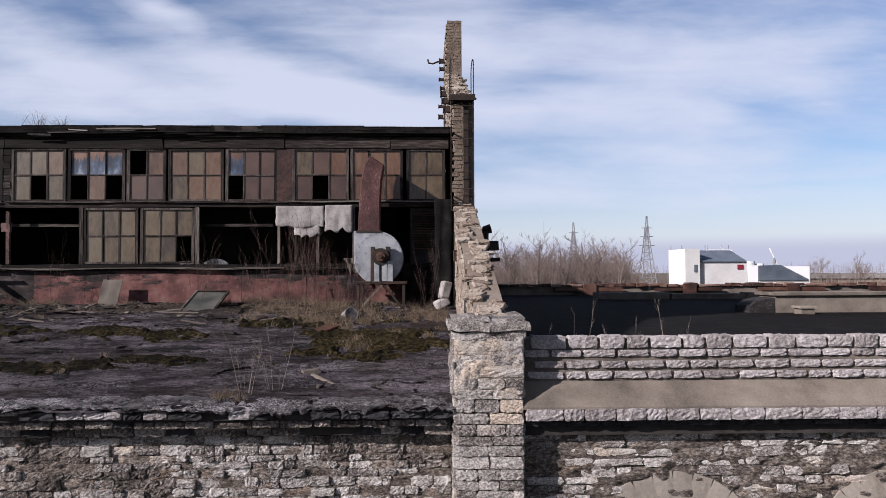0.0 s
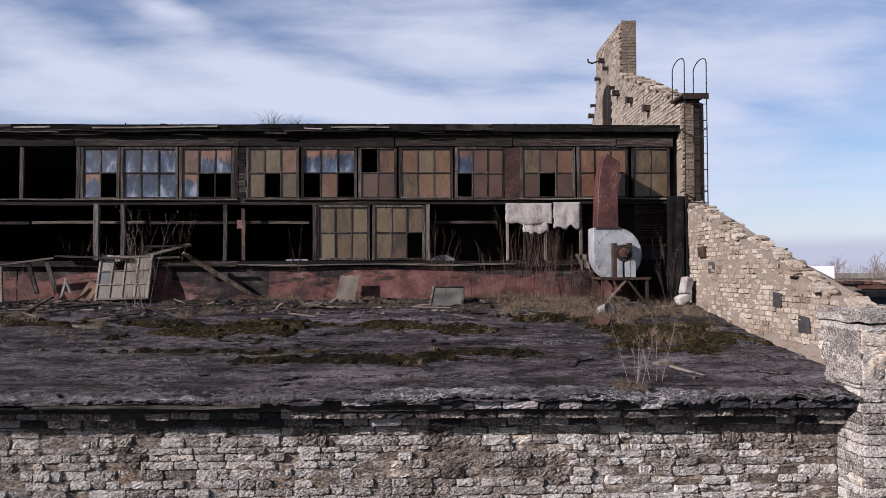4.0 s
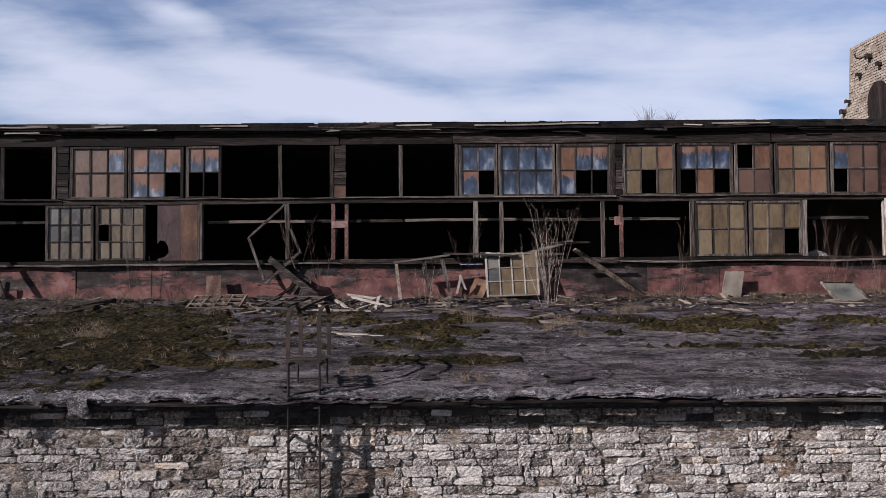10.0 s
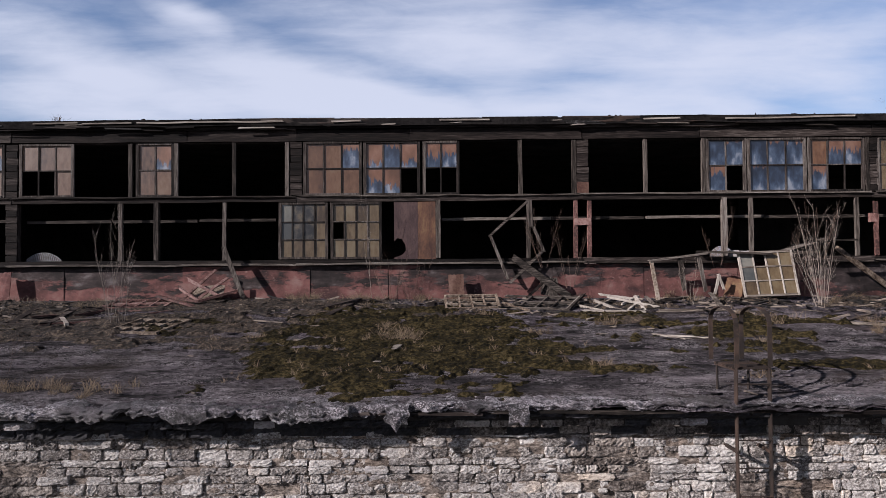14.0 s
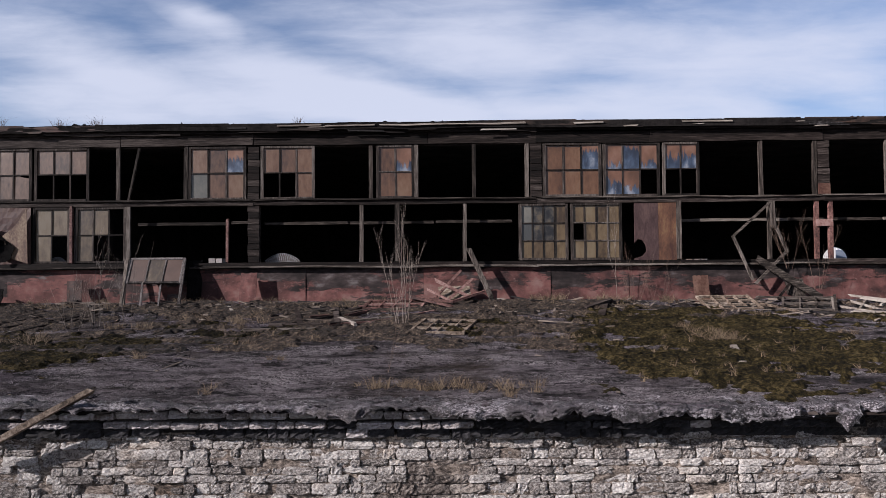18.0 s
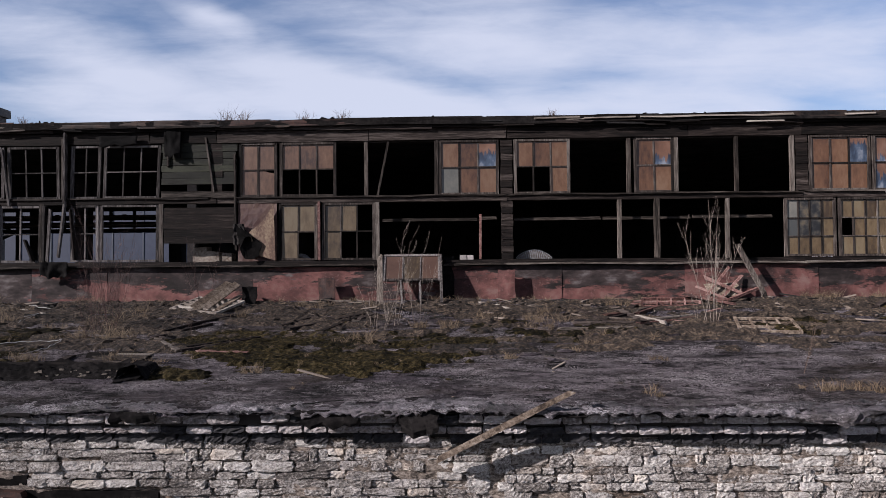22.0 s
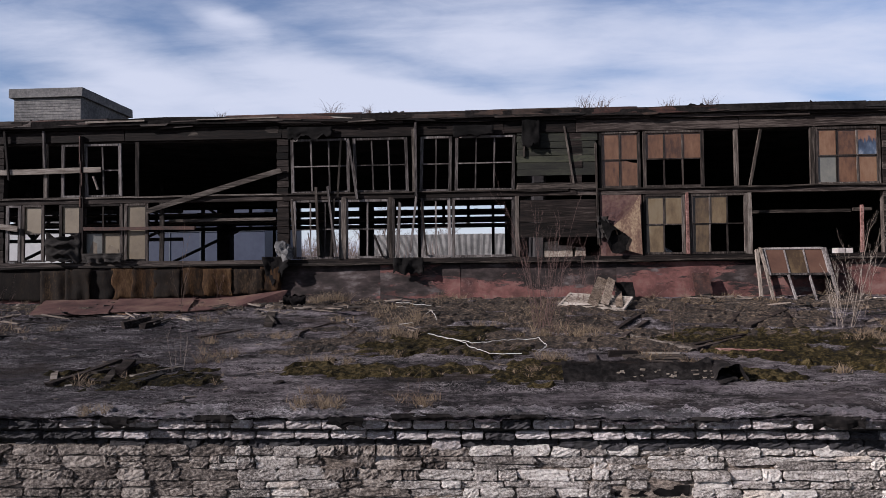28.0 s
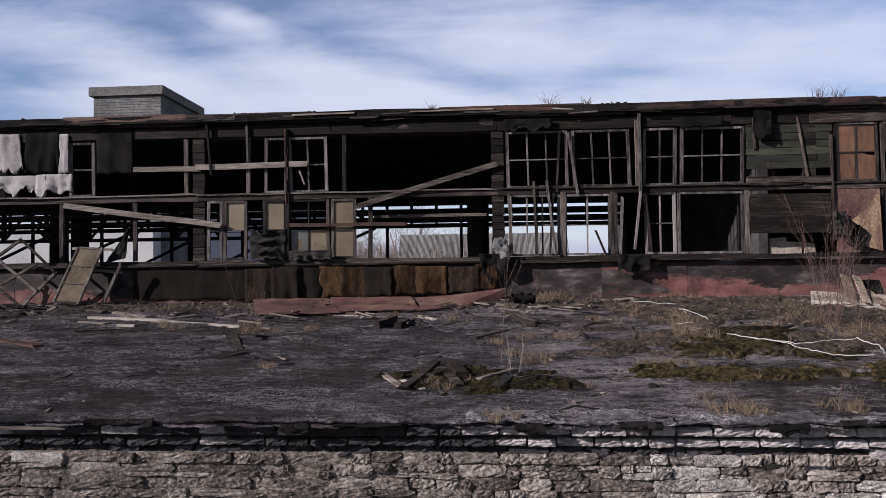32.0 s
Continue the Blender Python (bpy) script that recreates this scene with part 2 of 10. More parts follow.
def surf(name, cols, scale=3.0, rough=0.85, metal=0.0, bump=0.4, bscale=30.0, rnd=0.25, stretch=(1, 1, 1), spec=0.3, fine=0.5, seed=0.0, contrast=0.25, moss=None, dist=0.012, tint=None):
    """A worn surface: three tones by a broad and a fine noise at world size, a tone for each piece, fine relief."""
    m = bpy.data.materials.new(name)
    m.use_nodes = True
    t = m.node_tree
    link = t.links.new
    bs = t.nodes["Principled BSDF"]
    bs.inputs["Roughness"].default_value, bs.inputs["Metallic"].default_value = rough, metal
    bs.inputs["Specular IOR Level"].default_value = spec
    bs.inputs["Diffuse Roughness"].default_value = 0.8
    geo = t.nodes.new("ShaderNodeNewGeometry")
    mp = t.nodes.new("ShaderNodeMapping")
    mp.inputs["Scale"].default_value = stretch
    mp.inputs["Location"].default_value = (seed, seed * 1.7, seed * 0.3)
    link(geo.outputs["Position"], mp.inputs[0])
    n1 = t.nodes.new("ShaderNodeTexNoise")
    n1.inputs["Scale"].default_value, n1.inputs["Detail"].default_value = scale, 5
    n1.inputs["Roughness"].default_value = 0.62
    n2 = t.nodes.new("ShaderNodeTexNoise")
    n2.inputs["Scale"].default_value, n2.inputs["Detail"].default_value = bscale, 7
    n2.inputs["Roughness"].default_value = 0.72
    link(mp.outputs[0], n1.inputs["Vector"]), link(mp.outputs[0], n2.inputs["Vector"])
    info = t.nodes.new("ShaderNodeObjectInfo")
    add = t.nodes.new("ShaderNodeMath")
    add.operation = "ADD"
    link(info.outputs["Random"], add.inputs[0]), link(geo.outputs["Random Per Island"], add.inputs[1])
    fr = t.nodes.new("ShaderNodeMath")
    fr.operation = "FRACT"
    link(add.outputs[0], fr.inputs[0])
    # broad + fine + piece
    a = t.nodes.new("ShaderNodeMath")
    a.operation = "MULTIPLY_ADD"
    a.inputs[1].default_value, a.inputs[2].default_value = fine, -0.5 * fine
    link(n2.outputs["Fac"], a.inputs[0])
    b = t.nodes.new("ShaderNodeMath")
    b.operation = "ADD"
    link(n1.outputs["Fac"], b.inputs[0]), link(a.outputs[0], b.inputs[1])
    c = t.nodes.new("ShaderNodeMath")
    c.operation = "MULTIPLY_ADD"
    c.inputs[1].default_value, c.inputs[2].default_value = rnd, -0.5 * rnd
    link(fr.outputs[0], c.inputs[0])
    d = t.nodes.new("ShaderNodeMath")
    d.operation = "ADD"
    link(b.outputs[0], d.inputs[0]), link(c.outputs[0], d.inputs[1])
    ramp = t.nodes.new("ShaderNodeValToRGB")
    el = ramp.color_ramp.elements
    el[0].position, el[1].position = 0.5 - contrast, 0.5 + contrast
    for i in range(len(cols) - 2):
        el.new(0.5 - contrast + 2 * contrast * (i + 1) / (len(cols) - 1))
    for e, col in zip(el, cols):
        e.color = (*(c * COLOUR_SCALE for c in col), 1)
    link(d.outputs[0], ramp.inputs[0])
    colour = ramp.outputs[0]
    if moss:
        n3 = t.nodes.new("ShaderNodeTexNoise")
        n3.inputs["Scale"].default_value, n3.inputs["Detail"].default_value = moss[1], 7
        n3.inputs["Roughness"].default_value = 0.7
        link(mp.outputs[0], n3.inputs["Vector"])
        r3 = t.nodes.new("ShaderNodeValToRGB")
        r3.color_ramp.elements[0].position, r3.color_ramp.elements[1].position = moss[2], moss[2] + 0.07
        link(n3.outputs["Fac"], r3.inputs[0])
        mx = t.nodes.new("ShaderNodeMix")
        mx.data_type = "RGBA"
        link(r3.outputs[0], mx.inputs[0]), link(colour, mx.inputs[6])
        mx.inputs[7].default_value = (*moss[0], 1)
        colour = mx.outputs[2]
    if tint:
        # areas that water has stained with another colour
        n4 = t.nodes.new("ShaderNodeTexNoise")
        n4.inputs["Scale"].default_value, n4.inputs["Detail"].default_value = tint[1], 4
        link(mp.outputs[0], n4.inputs["Vector"])
        each = t.nodes.new("ShaderNodeMath")
        each.operation = "MULTIPLY_ADD"
        each.inputs[1].default_value = tint[3]
        link(fr.outputs[0], each.inputs[0]), link(n4.outputs["Fac"], each.inputs[2])
        r4 = t.nodes.new("ShaderNodeMapRange")
        r4.inputs[1].default_value, r4.inputs[2].default_value = tint[2], tint[2] + 0.12
        link(each.outputs[0], r4.inputs[0])
        mt = t.nodes.new("ShaderNodeMix")
        mt.data_type, mt.blend_type = "RGBA", "MULTIPLY"
        link(r4.outputs[0], mt.inputs[0]), link(colour, mt.inputs[6])
        mt.inputs[7].default_value = (*tint[0], 1)
        colour = mt.outputs[2]
    link(colour, bs.inputs["Base Color"])
    rr = t.nodes.new("ShaderNodeMapRange")
    rr.inputs[3].default_value, rr.inputs[4].default_value = max(0.05, rough - 0.15), min(1, rough + 0.12)
    link(n2.outputs["Fac"], rr.inputs[0]), link(rr.outputs[0], bs.inputs["Roughness"])
    bp = t.nodes.new("ShaderNodeBump")
    bp.inputs["Strength"].default_value, bp.inputs["Distance"].default_value = bump, dist
    link(b.outputs[0], bp.inputs["Height"]), link(bp.outputs[0], bs.inputs["Normal"])
    return m


LIMESTONE = surf("limestone", [(0.09214, 0.07959, 0.07231), (0.3111, 0.2786, 0.2542), (0.5416, 0.5056, 0.4712), (0.7836, 0.7491, 0.7056)], 3.4, 0.9, bump=1.0, bscale=38, rnd=0.42, stretch=(1, 1, 1.3), fine=2.6, contrast=0.36, dist=0.02, moss=((0.4, 0.375, 0.365), 0.9, 0.6), tint=((1.0, 0.89, 0.77), 0.8, 0.88, 0.4))
LIMESTONE_PALE = surf("pale_limestone", [(0.198, 0.169, 0.161), (0.44, 0.4033, 0.3967), (0.682, 0.6377, 0.6382)], 2.6, 0.9, bump=1.0, bscale=30, rnd=0.35, fine=2.2, contrast=0.4, dist=0.025)
DRESSED = surf("dressed_stone", [(0.15, 0.128, 0.106), (0.26, 0.229, 0.196), (0.35, 0.315, 0.275)], 1.5, 0.9, bump=0.5, bscale=30, rnd=0.2, fine=1.0, contrast=0.35)
# dark bluish copy of the limestone, for stones in the overhang's shade
LIMESTONE_DARK = surf("shade_dark_limestone", [(0.008, 0.0077, 0.0084), (0.02, 0.0192, 0.0212), (0.036, 0.0345, 0.0385), (0.08, 0.076, 0.082)], 2, 0.9, bump=0.7, bscale=16, rnd=0.3, fine=1.8, contrast=0.42)
MORTAR = surf("old_mortar", [(0.04294, 0.03401, 0.02802), (0.1336, 0.1064, 0.08717), (0.2671, 0.218, 0.1806), (0.4771, 0.4029, 0.3394)], 3.4, 0.95, bump=1.0, bscale=24, stretch=(0.8, 1, 1.7), fine=2.8, contrast=0.36, dist=0.025, moss=((0.36, 0.335, 0.325), 0.9, 0.6), tint=((1.0, 0.84, 0.7), 0.7, 0.58, 0.0))
MORTAR_TAN = surf("tan_mortar", [(0.03766, 0.03054, 0.02576), (0.1172, 0.09553, 0.08014), (0.2344, 0.1958, 0.166), (0.4185, 0.3617, 0.312)], 3.4, 0.95, bump=1.0, bscale=24, stretch=(0.8, 1, 1.7), fine=2.8, contrast=0.36, dist=0.025, tint=((1.0, 0.84, 0.7), 0.7, 0.58, 0.0))
LIMESTONE_STAINED = surf("brown_stained_limestone", [(0.025, 0.019, 0.016), (0.105, 0.085, 0.073), (0.23, 0.198, 0.173), (0.42, 0.375, 0.332)], 2.8, 0.9, bump=0.9, bscale=28, rnd=0.4, fine=2.6, contrast=0.36, dist=0.014)
# near black for the shade between the corbelled stones
MORTAR_BLACK = surf("shade_dark_mortar", [(0.012, 0.011, 0.01), (0.035, 0.03, 0.027), (0.06, 0.055, 0.05)], 3, 0.95, bump=0.8, bscale=25)
BRICK = surf("old_brick", [(0.1, 0.068, 0.049), (0.24, 0.185, 0.142), (0.36, 0.305, 0.25), (0.46, 0.415, 0.352)], 1.6, 0.92, bump=0.8, bscale=30, rnd=0.34, fine=1.8, contrast=0.34)
# a darker tone of the old brick, for the end faces
BRICK_BROWN = surf("dark_brown_brick", [(0.062, 0.03944, 0.02695), (0.1488, 0.1073, 0.0781), (0.2232, 0.1769, 0.1375), (0.2852, 0.2407, 0.1936)], 1.6, 0.92, bump=0.8, bscale=30, rnd=0.16, fine=1.8, contrast=0.34)
BRICK_WASHED = surf("limewashed_brick", [(0.1066, 0.076, 0.0544), (0.246, 0.2, 0.16), (0.3362, 0.292, 0.244), (0.4018, 0.356, 0.304)], 1.2, 0.92, bump=0.7, bscale=24, rnd=0.25, fine=2.2, contrast=0.36)
BRICK_MORTAR = surf("pale_mortar", [(0.0864, 0.06324, 0.04736), (0.1814, 0.1448, 0.1153), (0.2333, 0.1958, 0.1647)], 1.5, 0.95, bump=0.7, bscale=22, fine=1.6, contrast=0.38)

def felt_surface(name, dark, mid, light, grains, cracked, seed, rough=0.88, spec=0.12, grain=17):
    """Old bitumen felt: broad worn areas, pale mineral grains where it still carries them, thin cracks, brown stains."""
    m = bpy.data.materials.new(name)
    m.use_nodes = True
    t = m.node_tree
    link = t.links.new
    bs = t.nodes["Principled BSDF"]
    bs.inputs["Roughness"].default_value, bs.inputs["Specular IOR Level"].default_value = rough, spec
    bs.inputs["Diffuse Roughness"].default_value = 0.8
    geo = t.nodes.new("ShaderNodeNewGeometry")

    def fractal(scale, detail, rough, stretch=(1, 1, 1), off=0.0):
        mp = t.nodes.new("ShaderNodeMapping")
        mp.inputs["Scale"].default_value, mp.inputs["Location"].default_value = stretch, (seed + off, seed * 0.7, off)
        link(geo.outputs["Position"], mp.inputs[0])
        n = t.nodes.new("ShaderNodeTexNoise")
        n.inputs["Scale"].default_value, n.inputs["Detail"].default_value, n.inputs["Roughness"].default_value = scale, detail, rough
        link(mp.outputs[0], n.inputs["Vector"])
        return n.outputs["Fac"], mp

    def ramp(src, stops):
        r = t.nodes.new("ShaderNodeValToRGB")
        el = r.color_ramp.elements
        while len(el) < len(stops):
            el.new(0.5)
        for e, (pos, col) in zip(el, stops):
            e.position, e.color = pos, (*col, 1)
        link(src, r.inputs[0])
        return r.outputs[0]

    def mixed(fac, a, b):
        n = t.nodes.new("ShaderNodeMix")
        n.data_type = "RGBA"
        link(fac, n.inputs[0])
        for val, sock in ((a, n.inputs[6]), (b, n.inputs[7])):
            if isinstance(val, tuple):
                sock.default_value = (*val, 1)
            else:
                link(val, sock)
        return n.outputs[2]
    black, white = (0, 0, 0), (1, 1, 1)
    dark, mid, light, grains = (tuple(c * COLOUR_SCALE for c in col) for col in (dark, mid, light, grains))
    broad, _ = fractal(0.55, 6, 0.66, (0.7, 1.2, 1))
    base = ramp(broad, [(0.33, dark), (0.5, mid), (0.66, light)])
    patch, _ = fractal(2.6, 7, 0.72, (0.55, 1.5, 1), 15.0)
    base = mixed(ramp(patch, [(0.4, white), (0.5, black)]), base, dark)
    base = mixed(ramp(patch, [(0.54, black), (0.68, (0.8, 0.8, 0.8))]), base, tuple(min(0.5, c * 1.6) for c in light))
    fine, _ = fractal(grain, 8, 0.78, (1, 1, 1), 3.0)
    base = mixed(ramp(fine, [(0.3, white), (0.5, black)]), base, dark)
    speck, _ = fractal(60, 2, 0.6, (0.8, 1, 1), 9.0)
    where, _ = fractal(1.6, 5, 0.7, (0.6, 1.3, 1), 5.0)
    dots = t.nodes.new("ShaderNodeMath")
    dots.operation = "MULTIPLY"
    link(ramp(speck, [(0.5, black), (0.6, white)]), dots.inputs[0]), link(ramp(where, [(0.46, black), (0.66, white)]), dots.inputs[1])
    base = mixed(dots.outputs[0], base, grains)
    chip, _ = fractal(15, 6, 0.75, (0.5, 1.3, 1), 27.0)
    flake = t.nodes.new("ShaderNodeMath")
    flake.operation = "MULTIPLY"
    link(ramp(chip, [(0.53, black), (0.6, white)]), flake.inputs[0]), link(ramp(where, [(0.42, (0.12, 0.12, 0.12)), (0.62, (0.9, 0.9, 0.9))]), flake.inputs[1])
    base = mixed(flake.outputs[0], base, tuple(0.75 * c for c in grains))
    base = mixed(ramp(chip, [(0.36, white), (0.45, black)]), base, dark)
    stain, _ = fractal(0.8, 6, 0.7, (0.6, 1.1, 1), 12.0)
    base = mixed(ramp(stain, [(0.53, black), (0.66, (0.8, 0.8, 0.8))]), base, (0.026, 0.019, 0.015))
    wob, mp = fractal(3.0, 4, 0.6, (1, 1, 1), 20.0)
    lines = t.nodes.new("ShaderNodeTexVoronoi")
    lines.feature = "DISTANCE_TO_EDGE"
    lines.inputs["Scale"].default_value = 1.0
    skew = t.nodes.new("ShaderNodeMapping")
    skew.inputs["Scale"].default_value = (0.45, 1.9, 0.1)
    link(geo.outputs["Position"], skew.inputs[0])
    add = t.nodes.new("ShaderNodeVectorMath")
    add.operation = "ADD"
    link(skew.outputs[0], add.inputs[0]), link(wob, add.inputs[1])
    link(add.outputs[0], lines.inputs["Vector"])
    crack = ramp(lines.outputs["Distance"], [(0.0, (cracked, cracked, cracked)), (0.018, black)])
    base = mixed(crack, base, (0.006, 0.005, 0.005))
    link(base, bs.inputs["Base Color"])
    bp = t.nodes.new("ShaderNodeBump")
    bp.inputs["Strength"].default_value, bp.inputs["Distance"].default_value = 1.0, 0.09
    link(fine, bp.inputs["Height"]), link(bp.outputs[0], bs.inputs["Normal"])
    return m


FELT = felt_surface("roofing_felt", (0.00748, 0.006248, 0.007304), (0.06336, 0.05192, 0.06072), (0.1672, 0.1417, 0.161), (0.3696, 0.3344, 0.3608), 0.9, 0.0)
# pale tones and grains raised for the sun's glints on the crinkles
FELT_CRUST = felt_surface("cracked_felt_crust", (0.0104, 0.00884, 0.00988), (0.0806, 0.0689, 0.078), (0.208, 0.1846, 0.2028), (0.806, 0.754, 0.793), 0.9, 12.0, 0.5, 0.5, 24)
FELT_WORN = felt_surface("silvery_worn_felt", (0.01021, 0.008679, 0.009363), (0.08938, 0.07661, 0.08345), (0.183, 0.1601, 0.1719), (0.3916, 0.3575, 0.3703), 0.9, 52.0)
FELT_NEW = felt_surface("newer_black_felt", (0.01365, 0.01209, 0.01365), (0.039, 0.03445, 0.039), (0.0728, 0.065, 0.0728), (0.39, 0.364, 0.3835), 0.85, 31.0)
TAR = surf("torn_tar_felt", [(0.005, 0.005, 0.005), (0.013, 0.012, 0.012), (0.03, 0.027, 0.027), (0.13, 0.12, 0.12)], 3, 0.75, bump=0.6, bscale=24, spec=0.15, fine=1.8, contrast=0.44)
WOOD = surf("grey_weathered_wood", [(0.006, 0.005, 0.0042), (0.022, 0.0175, 0.0148), (0.07, 0.058, 0.05), (0.14, 0.12, 0.105), (0.24, 0.215, 0.19)], 2.0, 0.85, bump=0.5, bscale=14, rnd=0.5, stretch=(3, 3, 0.22), fine=1.7, contrast=0.38, spec=0.12, seed=0)
WOOD_LONG = surf("grey_weathered_wood_lengthwise", [(0.006, 0.005, 0.0042), (0.022, 0.0175, 0.0148), (0.07, 0.058, 0.05), (0.14, 0.12, 0.105), (0.24, 0.215, 0.19)], 2.0, 0.85, bump=0.5, bscale=14, rnd=0.5, stretch=(0.22, 3, 3), fine=1.7, contrast=0.38, spec=0.12, seed=2)
WOOD_SASH = surf("brown_sash_wood", [(0.006, 0.005, 0.0045), (0.017, 0.0135, 0.012), (0.042, 0.034, 0.03), (0.085, 0.07, 0.061), (0.17, 0.15, 0.135)], 2.0, 0.85, bump=0.5, bscale=14, rnd=0.5, stretch=(3, 3, 0.3), fine=1.7, contrast=0.38, spec=0.12, seed=9)
WOOD_GREY = surf("silver_grey_wood", [(0.012, 0.0105, 0.01), (0.045, 0.039, 0.037), (0.11, 0.098, 0.094), (0.19, 0.172, 0.166), (0.29, 0.268, 0.258)], 2.0, 0.85, bump=0.5, bscale=14, rnd=0.5, stretch=(3, 3, 0.3), fine=1.7, contrast=0.38, spec=0.12, seed=11)
WOOD_DARK = surf("dark_rotten_wood", [(0.003, 0.0024, 0.0022), (0.0085, 0.0063, 0.0056), (0.02, 0.0148, 0.013), (0.04, 0.031, 0.0275), (0.1, 0.082, 0.073)], 2.0, 0.85, bump=0.5, bscale=14, rnd=0.5, stretch=(3, 3, 0.22), fine=1.7, contrast=0.38, spec=0.12, seed=4)
WOOD_DARK_LONG = surf("dark_rotten_wood_lengthwise", [(0.003, 0.0024, 0.0022), (0.0085, 0.0063, 0.0056), (0.02, 0.0148, 0.013), (0.04, 0.031, 0.0275), (0.1, 0.082, 0.073)], 2.0, 0.85, bump=0.5, bscale=14, rnd=0.5, stretch=(0.22, 3, 3), fine=1.7, contrast=0.38, spec=0.12, seed=5)
WOOD_PALE = surf("bleached_wood", [(0.06, 0.047, 0.038), (0.19, 0.16, 0.135), (0.34, 0.3, 0.262), (0.47, 0.43, 0.385)], 2.0, 0.85, bump=0.5, bscale=14, rnd=0.5, stretch=(3, 3, 0.22), fine=1.7, contrast=0.38, spec=0.12, seed=6)
WOOD_PALE_LONG = surf("bleached_wood_lengthwise", [(0.06, 0.047, 0.038), (0.19, 0.16, 0.135), (0.34, 0.3, 0.262), (0.47, 0.43, 0.385)], 2.0, 0.85, bump=0.5, bscale=14, rnd=0.5, stretch=(0.22, 3, 3), fine=1.7, contrast=0.38, spec=0.12, seed=7)
WOOD_RED = surf("red_painted_wood", [(0.0364, 0.01732, 0.01443), (0.1165, 0.05387, 0.04521), (0.2028, 0.1058, 0.09139), (0.3016, 0.1924, 0.1712)], 3, 0.8, bump=0.5, bscale=24, rnd=0.5, fine=1.2)
WOOD_BROWN = surf("brown_weathered_wood", [(0.03, 0.021, 0.0155), (0.105, 0.077, 0.057), (0.21, 0.165, 0.128), (0.33, 0.28, 0.232)], 3, 0.85, bump=0.5, bscale=24, rnd=0.3, fine=1.8, contrast=0.36, spec=0.15)
WOOD_GREEN = surf("mossy_boards", [(0.007176, 0.007322, 0.005616), (0.01914, 0.02028, 0.01435), (0.05023, 0.05407, 0.0337)], 2.5, 0.9, bump=0.7, bscale=30, rnd=0.4, stretch=(0.5, 1, 2.5), fine=1.0)


def plaster_surface(name, coat, reds, seed):
    """Dull red lime paint under a black bitumen coat that has flaked off in broad ragged areas; grey streaks coloured
    in for the coat's sheen.
    """
    m = bpy.data.materials.new(name)
    m.use_nodes = True
    t = m.node_tree
    link = t.links.new
    bs = t.nodes["Principled BSDF"]
    bs.inputs["Roughness"].default_value, bs.inputs["Specular IOR Level"].default_value = 0.85, 0.2
    geo = t.nodes.new("ShaderNodeNewGeometry")
    sep = t.nodes.new("ShaderNodeSeparateXYZ")
    link(geo.outputs["Position"], sep.inputs[0])

    def fractal(scale, stretch, off, detail=7, rough=0.62):
        mp = t.nodes.new("ShaderNodeMapping")
        mp.inputs["Scale"].default_value, mp.inputs["Location"].default_value = stretch, (seed + off, off, off * 0.3)
        link(geo.outputs["Position"], mp.inputs[0])
        n = t.nodes.new("ShaderNodeTexNoise")
        n.inputs["Scale"].default_value, n.inputs["Detail"].default_value, n.inputs["Roughness"].default_value = scale, detail, rough
        link(mp.outputs[0], n.inputs["Vector"])
        return n.outputs["Fac"]

    def ramp(src, stops):
        r = t.nodes.new("ShaderNodeValToRGB")
        el = r.color_ramp.elements
        while len(el) < len(stops):
            el.new(0.5)
        for e, (pos, col) in zip(el, stops):
            e.position, e.color = pos, (*(c * COLOUR_SCALE for c in col), 1)
        link(src, r.inputs[0])
        return r.outputs[0]

    def join(fac, a, b):
        n = t.nodes.new("ShaderNodeMix")
        n.data_type = "RGBA"
        link(fac, n.inputs[0]), link(a, n.inputs[6]), link(b, n.inputs[7])
        return n.outputs[2]
    grain = fractal(14, (1, 1, 1), 3.0, 7, 0.7)
    red = ramp(fractal(2.2, (0.8, 1, 1), 0.0), [(0.34, reds[0]), (0.47, reds[1]), (0.56, reds[2]), (0.68, reds[3])])
    worn = ramp(grain, [(0.56, (0, 0, 0)), (0.66, (1, 1, 1))])
    red = join(worn, red, ramp(grain, [(0.4, reds[1]), (0.7, reds[3])]))
    black = ramp(fractal(3.1, (0.6, 1, 1.4), 8.0), [(0.34, (0.008, 0.0064, 0.0062)), (0.48, (0.021, 0.016, 0.0155)), (0.58, (0.045, 0.034, 0.033)), (0.69, (0.12, 0.105, 0.104))])
    # the coat holds best along the top of the base
    lift = t.nodes.new("ShaderNodeMapRange")
    lift.inputs[1].default_value, lift.inputs[2].default_value, lift.inputs[3].default_value, lift.inputs[4].default_value = 7.35, 8.05, -0.07, 0.1
    link(sep.outputs[2], lift.inputs[0])
    area = t.nodes.new("ShaderNodeMath")
    area.operation = "ADD"
    info = t.nodes.new("ShaderNodeObjectInfo")
    panel = t.nodes.new("ShaderNodeMath")
    panel.operation = "MULTIPLY_ADD"
    panel.inputs[1].default_value = 0.13
    link(info.outputs["Random"], panel.inputs[0]), link(lift.outputs[0], panel.inputs[2])
    link(fractal(0.8, (0.7, 1, 2.6), 5.0, 10, 0.72), area.inputs[0]), link(panel.outputs[0], area.inputs[1])
    on = t.nodes.new("ShaderNodeMapRange")
    on.inputs[1].default_value, on.inputs[2].default_value = coat, coat + 0.04
    link(area.outputs[0], on.inputs[0])
    link(join(on.outputs[0], red, black), bs.inputs["Base Color"])
    high = t.nodes.new("ShaderNodeMath")
    high.operation = "MULTIPLY_ADD"
    high.inputs[1].default_value = 0.4
    link(on.outputs[0], high.inputs[0]), link(grain, high.inputs[2])
    bp = t.nodes.new("ShaderNodeBump")
